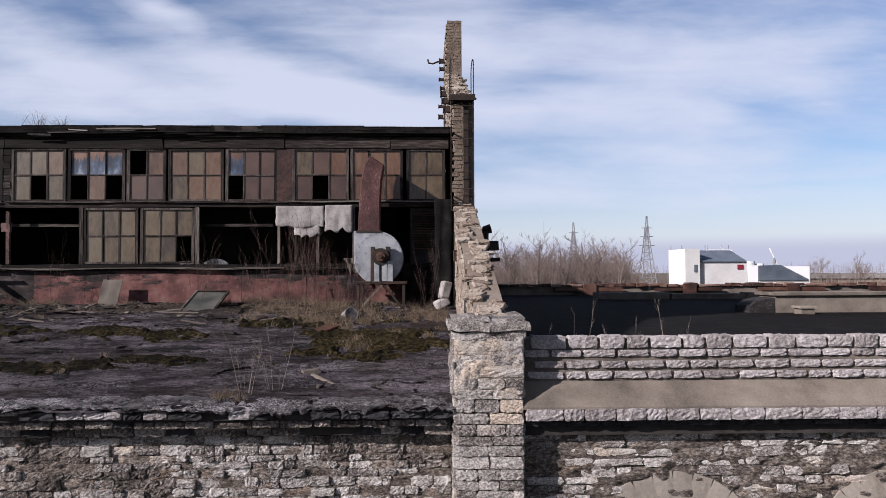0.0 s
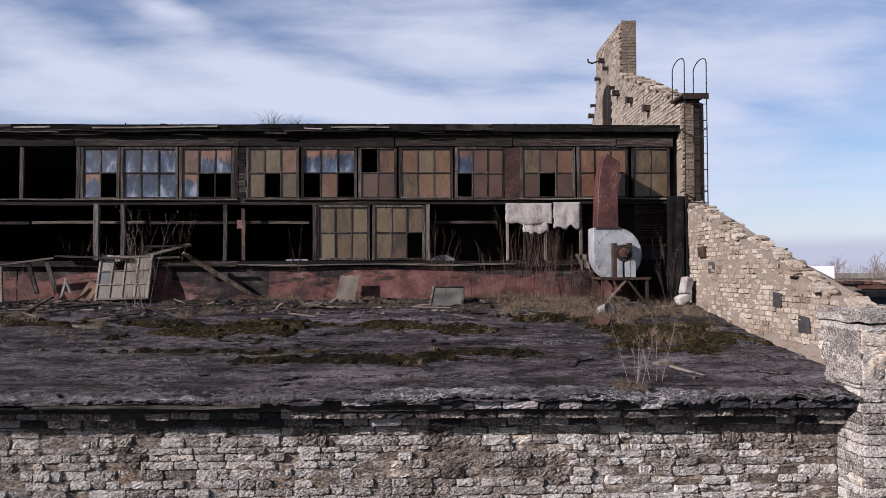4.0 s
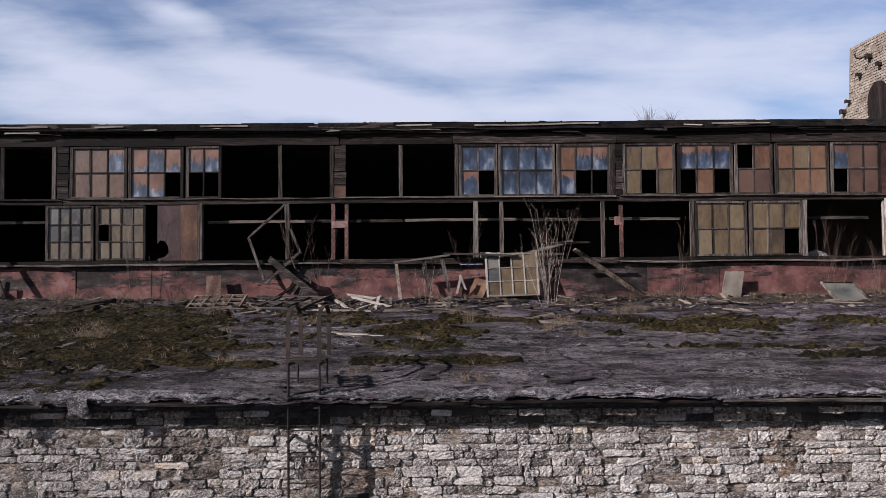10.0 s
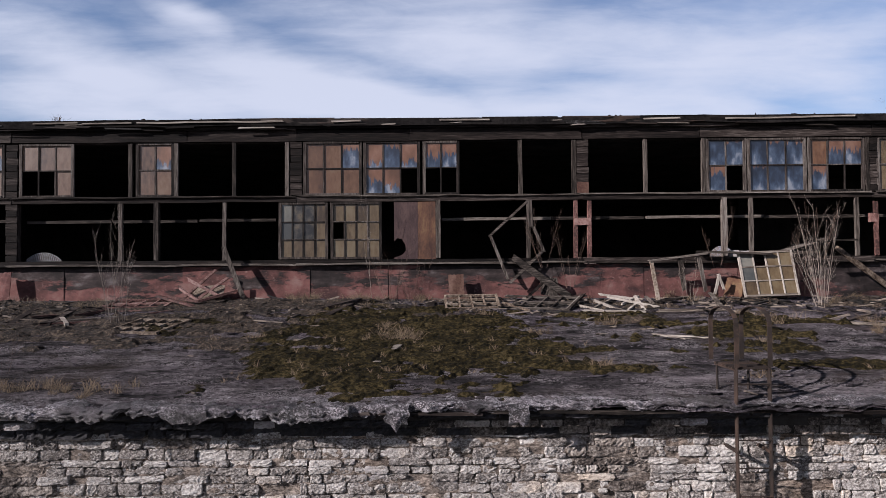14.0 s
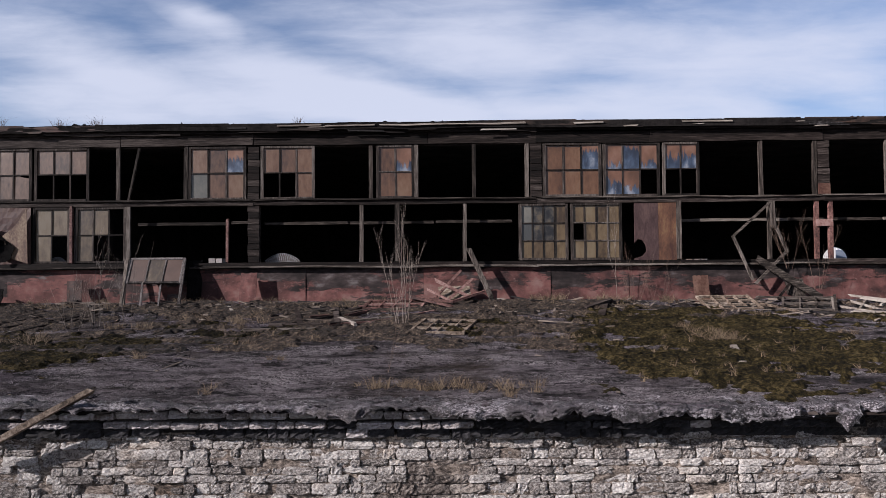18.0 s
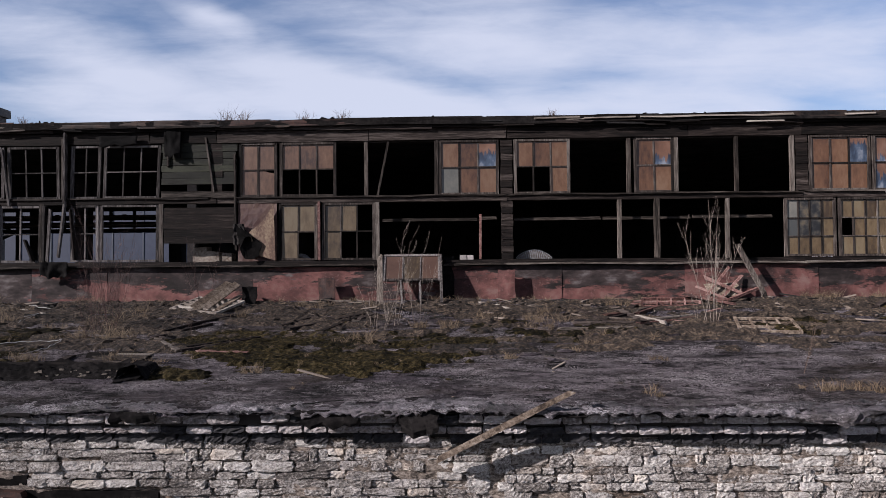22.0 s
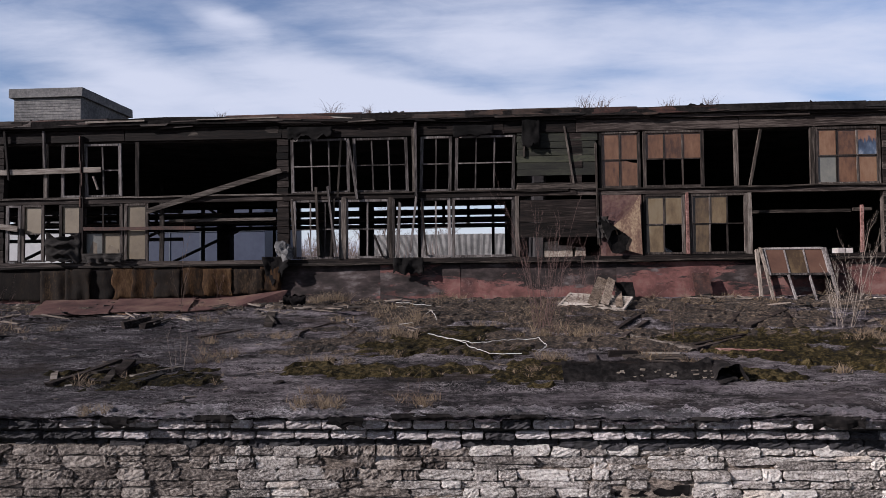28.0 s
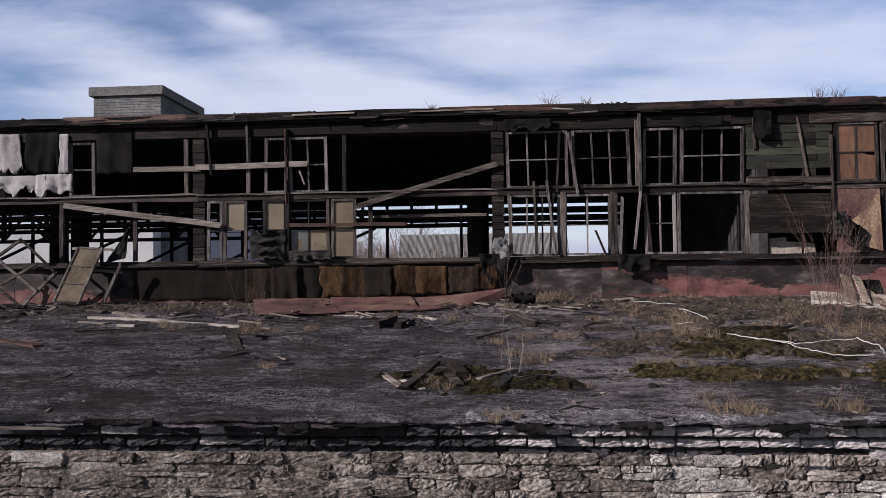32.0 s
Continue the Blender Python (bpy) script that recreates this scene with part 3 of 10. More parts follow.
    bp.inputs["Strength"].default_value, bp.inputs["Distance"].default_value = 0.7, 0.012
    link(high.outputs[0], bp.inputs["Height"]), link(bp.outputs[0], bs.inputs["Normal"])
    return m


REDS = ((0.04, 0.021, 0.02), (0.09, 0.04, 0.036), (0.145, 0.064, 0.057), (0.19, 0.115, 0.103))
PLASTER = plaster_surface("red_plaster", 0.585, REDS, 0.0)
PLASTER_DARK = plaster_surface("blackened_plaster", 0.5, REDS, 40.0)
# near black throughout: the shade inside the hall and holes is in the colour
SHADE_DARK = surf("shade_dark_inside", [(0.022, 0.021, 0.0225), (0.045, 0.043, 0.045), (0.08, 0.075, 0.075)], 1.5, 0.95, bump=0.3, bscale=12, spec=0.0)
IRON = surf("dark_rusted_iron", [(0.014, 0.011, 0.009), (0.035, 0.023, 0.018), (0.08, 0.046, 0.032)], 6, 0.75, 0.25, bump=0.4, bscale=45, rnd=0.2)
RUST = surf("rusted_sheet", [(0.018, 0.009, 0.0075), (0.05, 0.022, 0.017), (0.09, 0.04, 0.028), (0.14, 0.078, 0.056)], 2, 0.75, 0.15, bump=0.3, bscale=20, rnd=0.35, fine=1.0)
CONCRETE = surf("stained_concrete", [(0.072, 0.06, 0.0496), (0.16, 0.1344, 0.112), (0.232, 0.2, 0.168)], 1.6, 0.92, bump=0.5, bscale=40, rnd=0.2, fine=0.6)
PANE = {}
LADDER_IRON = surf("rusty_black_iron", [(0.012, 0.009, 0.008), (0.028, 0.019, 0.015), (0.065, 0.04, 0.029)], 6, 0.8, 0.1, bump=0.3, bscale=45)
GREY_RENDER = surf("grey_weathered_render", [(0.0805, 0.081, 0.08385), (0.1955, 0.1913, 0.1892), (0.345, 0.3307, 0.316)], 0.7, 0.92, bump=0.4, bscale=7, fine=1.4, contrast=0.32)
PANE["o"] = surf("orange_painted_pane", [(0.044, 0.01936, 0.01056), (0.1038, 0.0484, 0.02464), (0.1514, 0.07744, 0.04136), (0.1848, 0.11, 0.066)], 2.0, 0.42, bump=0.12, bscale=11, rnd=0.35, fine=0.9, spec=0.5, stretch=(1.4, 1, 0.6), contrast=0.3)
PANE["t"] = surf("ochre_painted_pane", [(0.044, 0.02728, 0.01496), (0.0968, 0.06512, 0.03344), (0.139, 0.09856, 0.0528), (0.1672, 0.1302, 0.0792)], 2.0, 0.42, bump=0.12, bscale=11, rnd=0.4, fine=0.9, spec=0.5, stretch=(1.4, 1, 0.6), contrast=0.3)
PANE["w"] = surf("brown_painted_pane", [(0.0516, 0.0258, 0.0181), (0.0903, 0.0473, 0.0318), (0.129, 0.0731, 0.049)], 1.6, 0.42, bump=0.1, bscale=18, rnd=0.4, fine=0.3, spec=0.5)
PANE["g"] = surf("grey_dusty_pane", [(0.0602, 0.0636, 0.0619), (0.1204, 0.1204, 0.1075), (0.1892, 0.1806, 0.1548)], 2, 0.35, bump=0.1, bscale=18, rnd=0.5, fine=0.4, spec=0.5)
PANE["c"] = surf("cream_painted_pane", [(0.1135, 0.08256, 0.04644), (0.176, 0.1342, 0.07895), (0.227, 0.1806, 0.1161)], 1.8, 0.45, bump=0.1, bscale=18, rnd=0.3, fine=0.4, spec=0.4)
PANE["m"] = surf("matt_ochre_board", [(0.11, 0.083, 0.055), (0.19, 0.15, 0.105), (0.26, 0.215, 0.16)], 2.0, 0.92, bump=0.15, bscale=14, rnd=0.3, fine=0.8, spec=0.08)
PANE["d"] = surf("dark_stained_pane", [(0.012, 0.012, 0.013), (0.028, 0.027, 0.026), (0.07, 0.062, 0.05), (0.12, 0.095, 0.062)], 4.0, 0.4, bump=0.15, bscale=9, rnd=0.1, fine=0.8, spec=0.5, contrast=0.14)



def run_pane(name, split, seed):
    """Painted glass: orange paint above, worn off in drips; the bare glass below is coloured navy and pale blue for the
    sky it mirrors.
    """
    m = bpy.data.materials.new(name)
    m.use_nodes = True
    t = m.node_tree
    link = t.links.new
    bs = t.nodes["Principled BSDF"]
    bs.inputs["Roughness"].default_value, bs.inputs["Specular IOR Level"].default_value = 0.36, 0.5
    geo, info = t.nodes.new("ShaderNodeNewGeometry"), t.nodes.new("ShaderNodeObjectInfo")
    sep = t.nodes.new("ShaderNodeSeparateXYZ")
    link(geo.outputs["Position"], sep.inputs[0])

    def math_node(op, a, b=None, c=None):
        n = t.nodes.new("ShaderNodeMath")
        n.operation = op
        for i, v in enumerate((a, b, c)):
            if v is None:
                continue
            if isinstance(v, (int, float)):
                n.inputs[i].default_value = v
            else:
                link(v, n.inputs[i])
        return n.outputs[0]

    def fractal(scale, stretch, off, detail=5, rough=0.6):
        mp = t.nodes.new("ShaderNodeMapping")
        mp.inputs["Scale"].default_value, mp.inputs["Location"].default_value = stretch, (seed + off, off, off)
        link(geo.outputs["Position"], mp.inputs[0])
        n = t.nodes.new("ShaderNodeTexNoise")
        n.inputs["Scale"].default_value, n.inputs["Detail"].default_value, n.inputs["Roughness"].default_value = scale, detail, rough
        link(mp.outputs[0], n.inputs["Vector"])
        return n.outputs["Fac"]

    def ramp(src, stops):
        r = t.nodes.new("ShaderNodeValToRGB")
        el = r.color_ramp.elements
        while len(el) < len(stops):
            el.new(0.5)
        for e, (pos, col) in zip(el, stops):
            e.position, e.color = pos, (*(c * COLOUR_SCALE for c in col), 1)
        link(src, r.inputs[0])
        return r.outputs[0]
    # height within the pane, 0 at its foot and 1 at its head
    height = math_node("FRACT", math_node("MULTIPLY", math_node("SUBTRACT", sep.outputs[2], 9.552), 1 / 0.513))
    runs = fractal(5.0, (3.4, 1, 0.5), 0.0)
    paint = math_node("ADD", math_node("ADD", height, math_node("MULTIPLY_ADD", runs, 1.5, -0.75)), math_node("MULTIPLY_ADD", info.outputs["Random"], 0.7, -0.35 - split))
    on = t.nodes.new("ShaderNodeMapRange")
    on.inputs[1].default_value, on.inputs[2].default_value = 0.0, 0.06
    link(paint, on.inputs[0])
    broad = fractal(2.4, (1, 1, 0.7), 4.0)
    orange = ramp(broad, [(0.35, (0.085, 0.042, 0.024)), (0.5, (0.15, 0.074, 0.045)), (0.65, (0.2, 0.115, 0.08))])
    navy = ramp(math_node("ADD", fractal(3.5, (1.6, 1, 0.8), 7.0), math_node("MULTIPLY_ADD", height, -0.22, 0.1)), [(0.36, (0.012, 0.017, 0.03)), (0.5, (0.027, 0.04, 0.068)), (0.6, (0.06, 0.085, 0.13)), (0.7, (0.2, 0.22, 0.26))])
    mx = t.nodes.new("ShaderNodeMix")
    mx.data_type = "RGBA"
    link(on.outputs[0], mx.inputs[0]), link(navy, mx.inputs[6]), link(orange, mx.inputs[7])
    link(mx.outputs[2], bs.inputs["Base Color"])
    bp = t.nodes.new("ShaderNodeBump")
    bp.inputs["Strength"].default_value, bp.inputs["Distance"].default_value = 0.15, 0.01
    link(broad, bp.inputs["Height"]), link(bp.outputs[0], bs.inputs["Normal"])
    return m


PANE["b"] = run_pane("peeling_orange_pane_blue_sheen", 0.5, 3.0)
PANE["B"] = run_pane("mostly_blue_sheen_pane", 1.0, 17.0)

# ---- building blocks ----
ORIGIN = {}
GRAIN = {WOOD: WOOD_LONG, WOOD_DARK: WOOD_DARK_LONG, WOOD_PALE: WOOD_PALE_LONG}


def stand(name, at, label="", category="", group="", kind=""):
    """An Empty at the base of a thing."""
    ob = new(name)
    ob.empty_display_size = 0.2
    ob.location = at
    ORIGIN[ob.name] = Vector(at)
    return tagged(ob, label, category, group, kind)


def hang(ob, parent):
    if parent is not None:
        ob.parent = parent
        ob.matrix_parent_inverse = Matrix.Translation(-ORIGIN.get(parent.name, Vector()))
    return ob


def part(name, bm, material, parent=None, label="", smooth=False):
    """Links a bmesh, built in world metres, as one mesh object under a thing or a part."""
    if material in GRAIN:
        # the grain runs along the timber
        xs, zs = [v.co.x for v in bm.verts], [v.co.z for v in bm.verts]
        if max(xs) - min(xs) > max(zs) - min(zs):
            material = GRAIN[material]
    me = bpy.data.meshes.new(name)
    bm.to_mesh(me)
    bm.free()
    me.materials.append(material)
    if smooth:
        me.polygons.foreach_set("use_smooth", [True] * len(me.polygons))
    ob = hang(new(name, me), parent)
    return tagged(ob, label)


def rnd(a, b):
    return random.uniform(a, b)


def box(bm, x0, x1, y0, y1, z0, z1, rough=0.0, m=None):
    vs = []
    for x in (x0, x1):
        for y in (y0, y1):
            for z in (z0, z1):
                v = Vector((x + rnd(-rough, rough), y + rnd(-rough, rough), z + rnd(-rough, rough)))
                vs.append(bm.verts.new(m @ v if m else v))
    for f in ((0, 1, 3, 2), (4, 6, 7, 5), (0, 4, 5, 1), (2, 3, 7, 6), (0, 2, 6, 4), (1, 5, 7, 3)):
        bm.faces.new([vs[i] for i in f])
    return bm


def one_box(*a, **k):
    return box(bmesh.new(), *a, **k)


def beam(bm, p0, p1, w, h, seg=0, rough=0.006, up=(0, 0, 1), chew=0.02):
    """A timber from p0 to p1, w wide (across) and h high, a little crooked, with chewed ends."""
    p0, p1 = Vector(p0), Vector(p1)
    d = (p1 - p0)
    n = d.normalized()
    side = n.cross(Vector(up))
    if side.length < 0.05:
        side = n.cross(Vector((1, 0, 0)))
    side.normalize()
    top = side.cross(n)
    seg = seg or max(1, int(d.length / 0.6))
    rings = []
    for i in range(seg + 1):
        c = p0 + d * (i / seg) + side * rnd(-rough, rough) + top * rnd(-rough, rough)
        ring = []
        for a, b in ((-1, -1), (1, -1), (1, 1), (-1, 1)):
            e = rnd(-chew, chew) if i in (0, seg) else 0
            ring.append(bm.verts.new(c + side * (a * w / 2 + rnd(-rough, rough) * 0.5) + top * (b * h / 2 + rnd(-rough, rough) * 0.5) + n * e))
        rings.append(ring)
    for r, q in zip(rings, rings[1:]):
        for i in range(4):
            bm.faces.new((r[i], r[(i + 1) % 4], q[(i + 1) % 4], q[i]))
    bm.faces.new(rings[0][::-1])
    bm.faces.new(rings[-1])
    return bm


def one_beam(*a, **k):
    return beam(bmesh.new(), *a, **k)


def tube(bm, pts, r0, r1=None, sides=6):
    """A round bar along pts, from radius r0 to r1."""
    r1 = r0 if r1 is None else r1
    pts = [Vector(p) for p in pts]
    rings = []
    for i, p in enumerate(pts):
        n = (pts[min(i + 1, len(pts) - 1)] - pts[max(i - 1, 0)]).normalized()
        a = n.cross(Vector((0.3, 0.9, 0.2)))
        if a.length < 0.1:
            a = n.cross(Vector((1, 0, 0)))
        a.normalize()
        b = n.cross(a)
        r = r0 + (r1 - r0) * i / max(1, len(pts) - 1)
        rings.append([bm.verts.new(p + (a * math.cos(k * math.tau / sides) + b * math.sin(k * math.tau / sides)) * r) for k in range(sides)])
    for r, q in zip(rings, rings[1:]):
        for i in range(sides):
            bm.faces.new((r[i], r[(i + 1) % sides], q[(i + 1) % sides], q[i]))
    bm.faces.new(rings[0][::-1])
    bm.faces.new(rings[-1])
    return bm


def prism(bm, outline, axis, a, b, rough=0.0):
    """An outline in the plane across an axis ('x', 'y' or 'z'), drawn out from a to b."""
    def at(u, v, w):
        return {"x": (w, u, v), "y": (u, w, v), "z": (u, v, w)}[axis]
    lo = [bm.verts.new(at(u + rnd(-rough, rough), v + rnd(-rough, rough), a)) for u, v in outline]
    hi = [bm.verts.new(at(u + rnd(-rough, rough), v + rnd(-rough, rough), b)) for u, v in outline]
    n = len(outline)
    for i in range(n):
        bm.faces.new((lo[i], lo[(i + 1) % n], hi[(i + 1) % n], hi[i]))
    bm.faces.new(lo[::-1])
    bm.faces.new(hi)
    bmesh.ops.recalc_face_normals(bm, faces=bm.faces)
    return bm


def sheet(bm, f, nu, nv, thick=0.0, axis=(0, 1, 0), smooth=False):
    """A bent sheet: f(u, v) gives its places for u, v from 0 to 1."""
    g = [[bm.verts.new(f(i / nu, j / nv)) for j in range(nv + 1)] for i in range(nu + 1)]
    faces = [bm.faces.new((g[i][j], g[i + 1][j], g[i + 1][j + 1], g[i][j + 1])) for i in range(nu) for j in range(nv)]
    for face in faces:
        face.smooth = smooth
    if thick:
        r = bmesh.ops.extrude_face_region(bm, geom=faces)
        bmesh.ops.translate(bm, vec=Vector(axis) * thick, verts=[e for e in r["geom"] if isinstance(e, bmesh.types.BMVert)])
        bmesh.ops.recalc_face_normals(bm, faces=bm.faces)
    return bm


def nz(x, y=0.0, z=0.0, s=1.0):
    return noise.noise(Vector((x * s, y * s, z * s)))


def piece_meshes(name, material, kinds, bulge=0.07, nu=7, nv=4, jag=1.0):
    """Blocks of unit size with an uneven outline, a worn round rim and a rough front (-y); the pieces of a wall share them."""
    out = []
    for k in range(kinds):
        bm = bmesh.new()
        g = []
        tilt_u, tilt_v = rnd(-1, 1) * bulge, rnd(-1, 1) * bulge
        low_side, high_side = [rnd(-0.1, 0.04) for _ in range(nu + 1)], [rnd(-0.04, 0.1) for _ in range(nu + 1)]
        for i in range(nu + 1):
            row = []
            for j in range(nv + 1):
                edge = (i in (0, nu)) + (j in (0, nv))
                u, v = i / nu - 0.5, j / nv - 0.5
                d = -0.5 + (0.0, 0.03, 0.06)[edge] + rnd(-1, 1) * bulge * 0.9 + tilt_u * u + tilt_v * v
                z = v - (low_side[i] if v < 0 else -high_side[i]) * 2 * abs(v) * 0.9 * jag
                row.append(bm.verts.new((u * (1 - 0.06 * jag if j in (0, nv) else 1) + rnd(-0.035, 0.035) * jag, d, z + (rnd(-0.04, 0.04) * jag if edge == 0 else 0))))
            g.append(row)
        for i in range(nu):
            for j in range(nv):
                bm.faces.new((g[i][j], g[i + 1][j], g[i + 1][j + 1], g[i][j + 1]))
        rim = [g[i][0] for i in range(nu + 1)] + [g[nu][j] for j in range(1, nv + 1)] + [g[i][nv] for i in range(nu - 1, -1, -1)] + [g[0][j] for j in range(nv - 1, 0, -1)]
        back = [bm.verts.new((v.co.x, 0.5, v.co.z)) for v in rim]
        n = len(rim)
        for i in range(n):
            bm.faces.new((rim[i], back[i], back[(i + 1) % n], rim[(i + 1) % n]))
        me = bpy.data.meshes.new(name)
        bm.to_mesh(me)
        bm.free()
        me.materials.append(material)
        out.append(me)
    return out


def lay(name, parent, places, meshes, material, rest_name, keep=300, rest_label=""):
    """Puts unit blocks at the poses given: the first `keep` as parts, the others joined into one part."""
    for m in places[:keep]:
        ob = hang(new(name, random.choice(meshes)), parent)
        ob.matrix_basis = m
    rest = places[keep:]
    if rest:
        data = []
        for me in meshes:
            co = np.empty(len(me.vertices) * 3)
            me.vertices.foreach_get("co", co)
            data.append((co.reshape(-1, 3), [tuple(p.vertices) for p in me.polygons]))
        verts, faces, base = [], [], 0
        for m in rest:
            co, fs = random.choice(data)
            a = np.array(m)
            verts.append(co @ a[:3, :3].T + a[:3, 3])
            faces += [tuple(i + base for i in f) for f in fs]
            base += len(co)
        me = bpy.data.meshes.new(rest_name)
        me.from_pydata(np.concatenate(verts).tolist(), [], faces)
        me.materials.append(material)
        tagged(hang(new(rest_name, me), parent), rest_label, kind="stuff")


def block(x, y, z, w, d, h, turn=0.0, lean=0.0):
    """The pose of a unit block: centre, width along x, depth, height; turn about z in degrees."""
    return Matrix.LocRotScale((x, y, z), Euler((0, radians(lean), radians(turn))), (w, d, h))


def wall_y(x):
    """The face of the long stone wall, which runs a little askew."""
    return 8.92 + 0.0085 * (x + 13)


def roof_z(x, y):
    """The felt roof's height."""
    # broad swells, wrinkles across the slope, blisters and crumbling grains; each felt course steps down a little
    crinkle = 0.013 * nz(x * 0.7, y * 1.5, 2, 8.0) + 0.011 * nz(x, y * 1.25, 6, 17.0)
    return 6.475 + crinkle + 0.128 * (y - 8.6) + 0.03 * nz(x, y, 0, 0.35) + 0.022 * nz(x, y * 1.6, 4, 1.1) + 0.01 * nz(x, y, 9, 4.0) + 0.016 - 0.022 * ((y + 0.1 * nz(x, 0, 5, 0.7)) / 0.94 % 1)

# ---- ground and the low building's stone front ----
GROUND = surf("bare_ground", [(0.035, 0.03, 0.022), (0.075, 0.062, 0.045), (0.12, 0.1, 0.07)], 0.08, 0.95, bump=0.4, bscale=2)
bm = bmesh.new()
box(bm, -1500, 1500, -800, 3500, -0.5, 0)
tagged(part("ground", bm, GROUND), "flat brown ground with dead grass to the horizon", "ground", kind="structure")

front = tagged(stand("wall_south", (-24, 8.9, 0)), "weathered coursed limestone wall of the low building", "wall", kind="structure")
bm = bmesh.new()


def smeared(x):
    """How far the old mortar smears over the stones: fully in the east, hardly in the west."""
    return max(0.0, min(1.0, max(0.4, (x + 33.0) / 5, min(0.75, (-35.0 - x) / 3)) + 0.8 * nz(x, 5, 0, 0.35)))


def front_core(xa, xb):
    def face(u, v):
        x = xa + (xb - xa) * u
        z = 4.8 + 1.33 * v
        s = smeared(x)
        return (x, wall_y(x) + 0.03 - 0.05 * s - 0.03 * s * nz(x, z * 2.4, 2, 1.1) - 0.03 * nz(x * 0.7, z * 1.6, 7, 4.0) - 0.03 * nz(x * 0.8, z * 1.6, 1, 11.0), z)
    return face


sheet(bm, front_core(-36.5, 0.4), 1300, 50, smooth=True)
part("mortar_bed", sheet(bmesh.new(), front_core(-62, -36.5), 700, 50, smooth=True), MORTAR_TAN, front, "tan crumbling lime mortar")
box(bm, -62, 0.4, 9.0, 9.4, 0, 6.13)
part("mortar_bed", bm, MORTAR, front, "brown crumbling lime mortar")

STONES = piece_meshes("stone", LIMESTONE, 18, 0.05)
PALE_STONES = piece_meshes("stone", LIMESTONE_PALE, 10, 0.05, jag=0.7)
DARK_STONES = piece_meshes("stone", LIMESTONE_DARK, 10, 0.07)


def courses(x0, x1, z0, z1, depth_at, gap=0.01, low=0.1, high=0.19, short=0.16, long=0.6, out=0.02, skip=0.0, hole=None):
    """Poses for roughly coursed rubble between x0 and x1, from the top down: tall stones, and thin ones in pairs."""
    places = []

    def one(x, w, z, h):
        if w > 0.05 and h > 0.025 and random.random() > skip and not (hole and hole(x + w / 2, z)):
            places.append(block(x + w / 2, depth_at(x) + rnd(-out, out) + 0.05, z + rnd(-0.008, 0.008), w - gap, 0.2, h - gap * 0.7, rnd(-3, 3), rnd(-2.2, 2.2)))
    z = z1
    while z > z0:
        h = rnd(low, high)
        x = x0 + rnd(0, 0.2)
        while x < x1:
            w = min(rnd(short, long) * rnd(0.6, 1.1), x1 - x)
            if h > 0.13 and random.random() < 0.62 or w < 0.14 and random.random() < 0.5:
                # thin stones, one over the other
                k = rnd(0.32, 0.68)
                for zc, hh in ((z - h * k / 2, h * k), (z - h * (1 + k) / 2, h * (1 - k))):
                    c = w * rnd(0.3, 0.7) if w > 0.26 and random.random() < 0.45 else w
                    one(x + rnd(-0.015, 0.015), c, zc, hh)
                    if c < w:
                        one(x + c + gap, w - c - gap, zc, hh * rnd(0.8, 1.0))
            else:
                one(x, w, z - h / 2 + 0.012 * nz(x, z, 3, 0.8), h * rnd(0.84, 1.04))
            x += w + gap * rnd(0.5, 2.4)
        z -= h + gap * 0.4
    return places


def vents(x, z):
    return (-32.95 < x < -32.1 and 5.57 < z < 5.72) or (-32.5 < x < -30.6 and z < 5.56) or (-13.75 < x < -13.45 and z < 5.4)


STONE_WALL = courses(-27, 0.3, 4.8, 6.12, wall_y, gap=0.006, low=0.065, high=0.13, short=0.1, long=0.42, skip=0.06, out=0.024, hole=vents)
STONE_WALL += courses(-62, -27, 4.8, 6.12, wall_y, gap=0.006, low=0.07, high=0.15, short=0.14, long=0.62, skip=0.05, out=0.026, hole=vents)

# the corbelled courses under the roof's edge
cornice = tagged(stand("cornice", (-24, 8.7, 6.1)), "corbelled limestone courses under the roof edge, darkened for shade", "cornice", kind="structure")
bm = bmesh.new()
box(bm, -62, 0.3, 8.82, 9.3, 6.08, 6.2)
box(bm, -62, 0.3, 8.69, 9.3, 6.2, 6.3)
box(bm, -62, 0.3, 8.61, 9.3, 6.3, 6.43)
part("bed", bm, MORTAR_BLACK, cornice)
CORNICE_PALE, CORNICE_DARK, CORNICE_BROWN = [], [], []


def paleness(x, row):
    """The share of pale stones in the two upper courses, laid where these are sunlit."""
    if row == 0:
        return 0.05
    if x > -1.6:
        return 0.0
    if x > -6.5:
        return 0.6 if row == 2 else 0.12
    if x > -22.0:
        return 0.04
    return 0.9 if x > -38.5 else 0.12


for row, zc, hc, yf in ((0, 6.135, 0.1, 8.69), (1, 6.24, 0.075, 8.605), (2, 6.37, 0.088, 8.525)):
    x = -62.0
    while x < 0.25:
        w = rnd(0.2, 0.42)
        back = (0.1, 0.05, 0.0)[row] if x > -20 else 0.0
        up = 0.055 if row == 2 and -7 < x < -4.9 else 0.0
        if random.random() > 0.06:
            (CORNICE_PALE if random.random() < paleness(x, row) else CORNICE_BROWN if x > -18 and row < 2 and random.random() < 0.75 else CORNICE_DARK).append(block(x + w / 2, yf + back + rnd(-0.018, 0.018) + 0.13, zc + up + rnd(-0.008, 0.008), w - 0.012, 0.26, hc * rnd(0.9, 1.04), rnd(-2, 2), rnd(-1.6, 1.6)))
        x += w + rnd(0, 0.016)

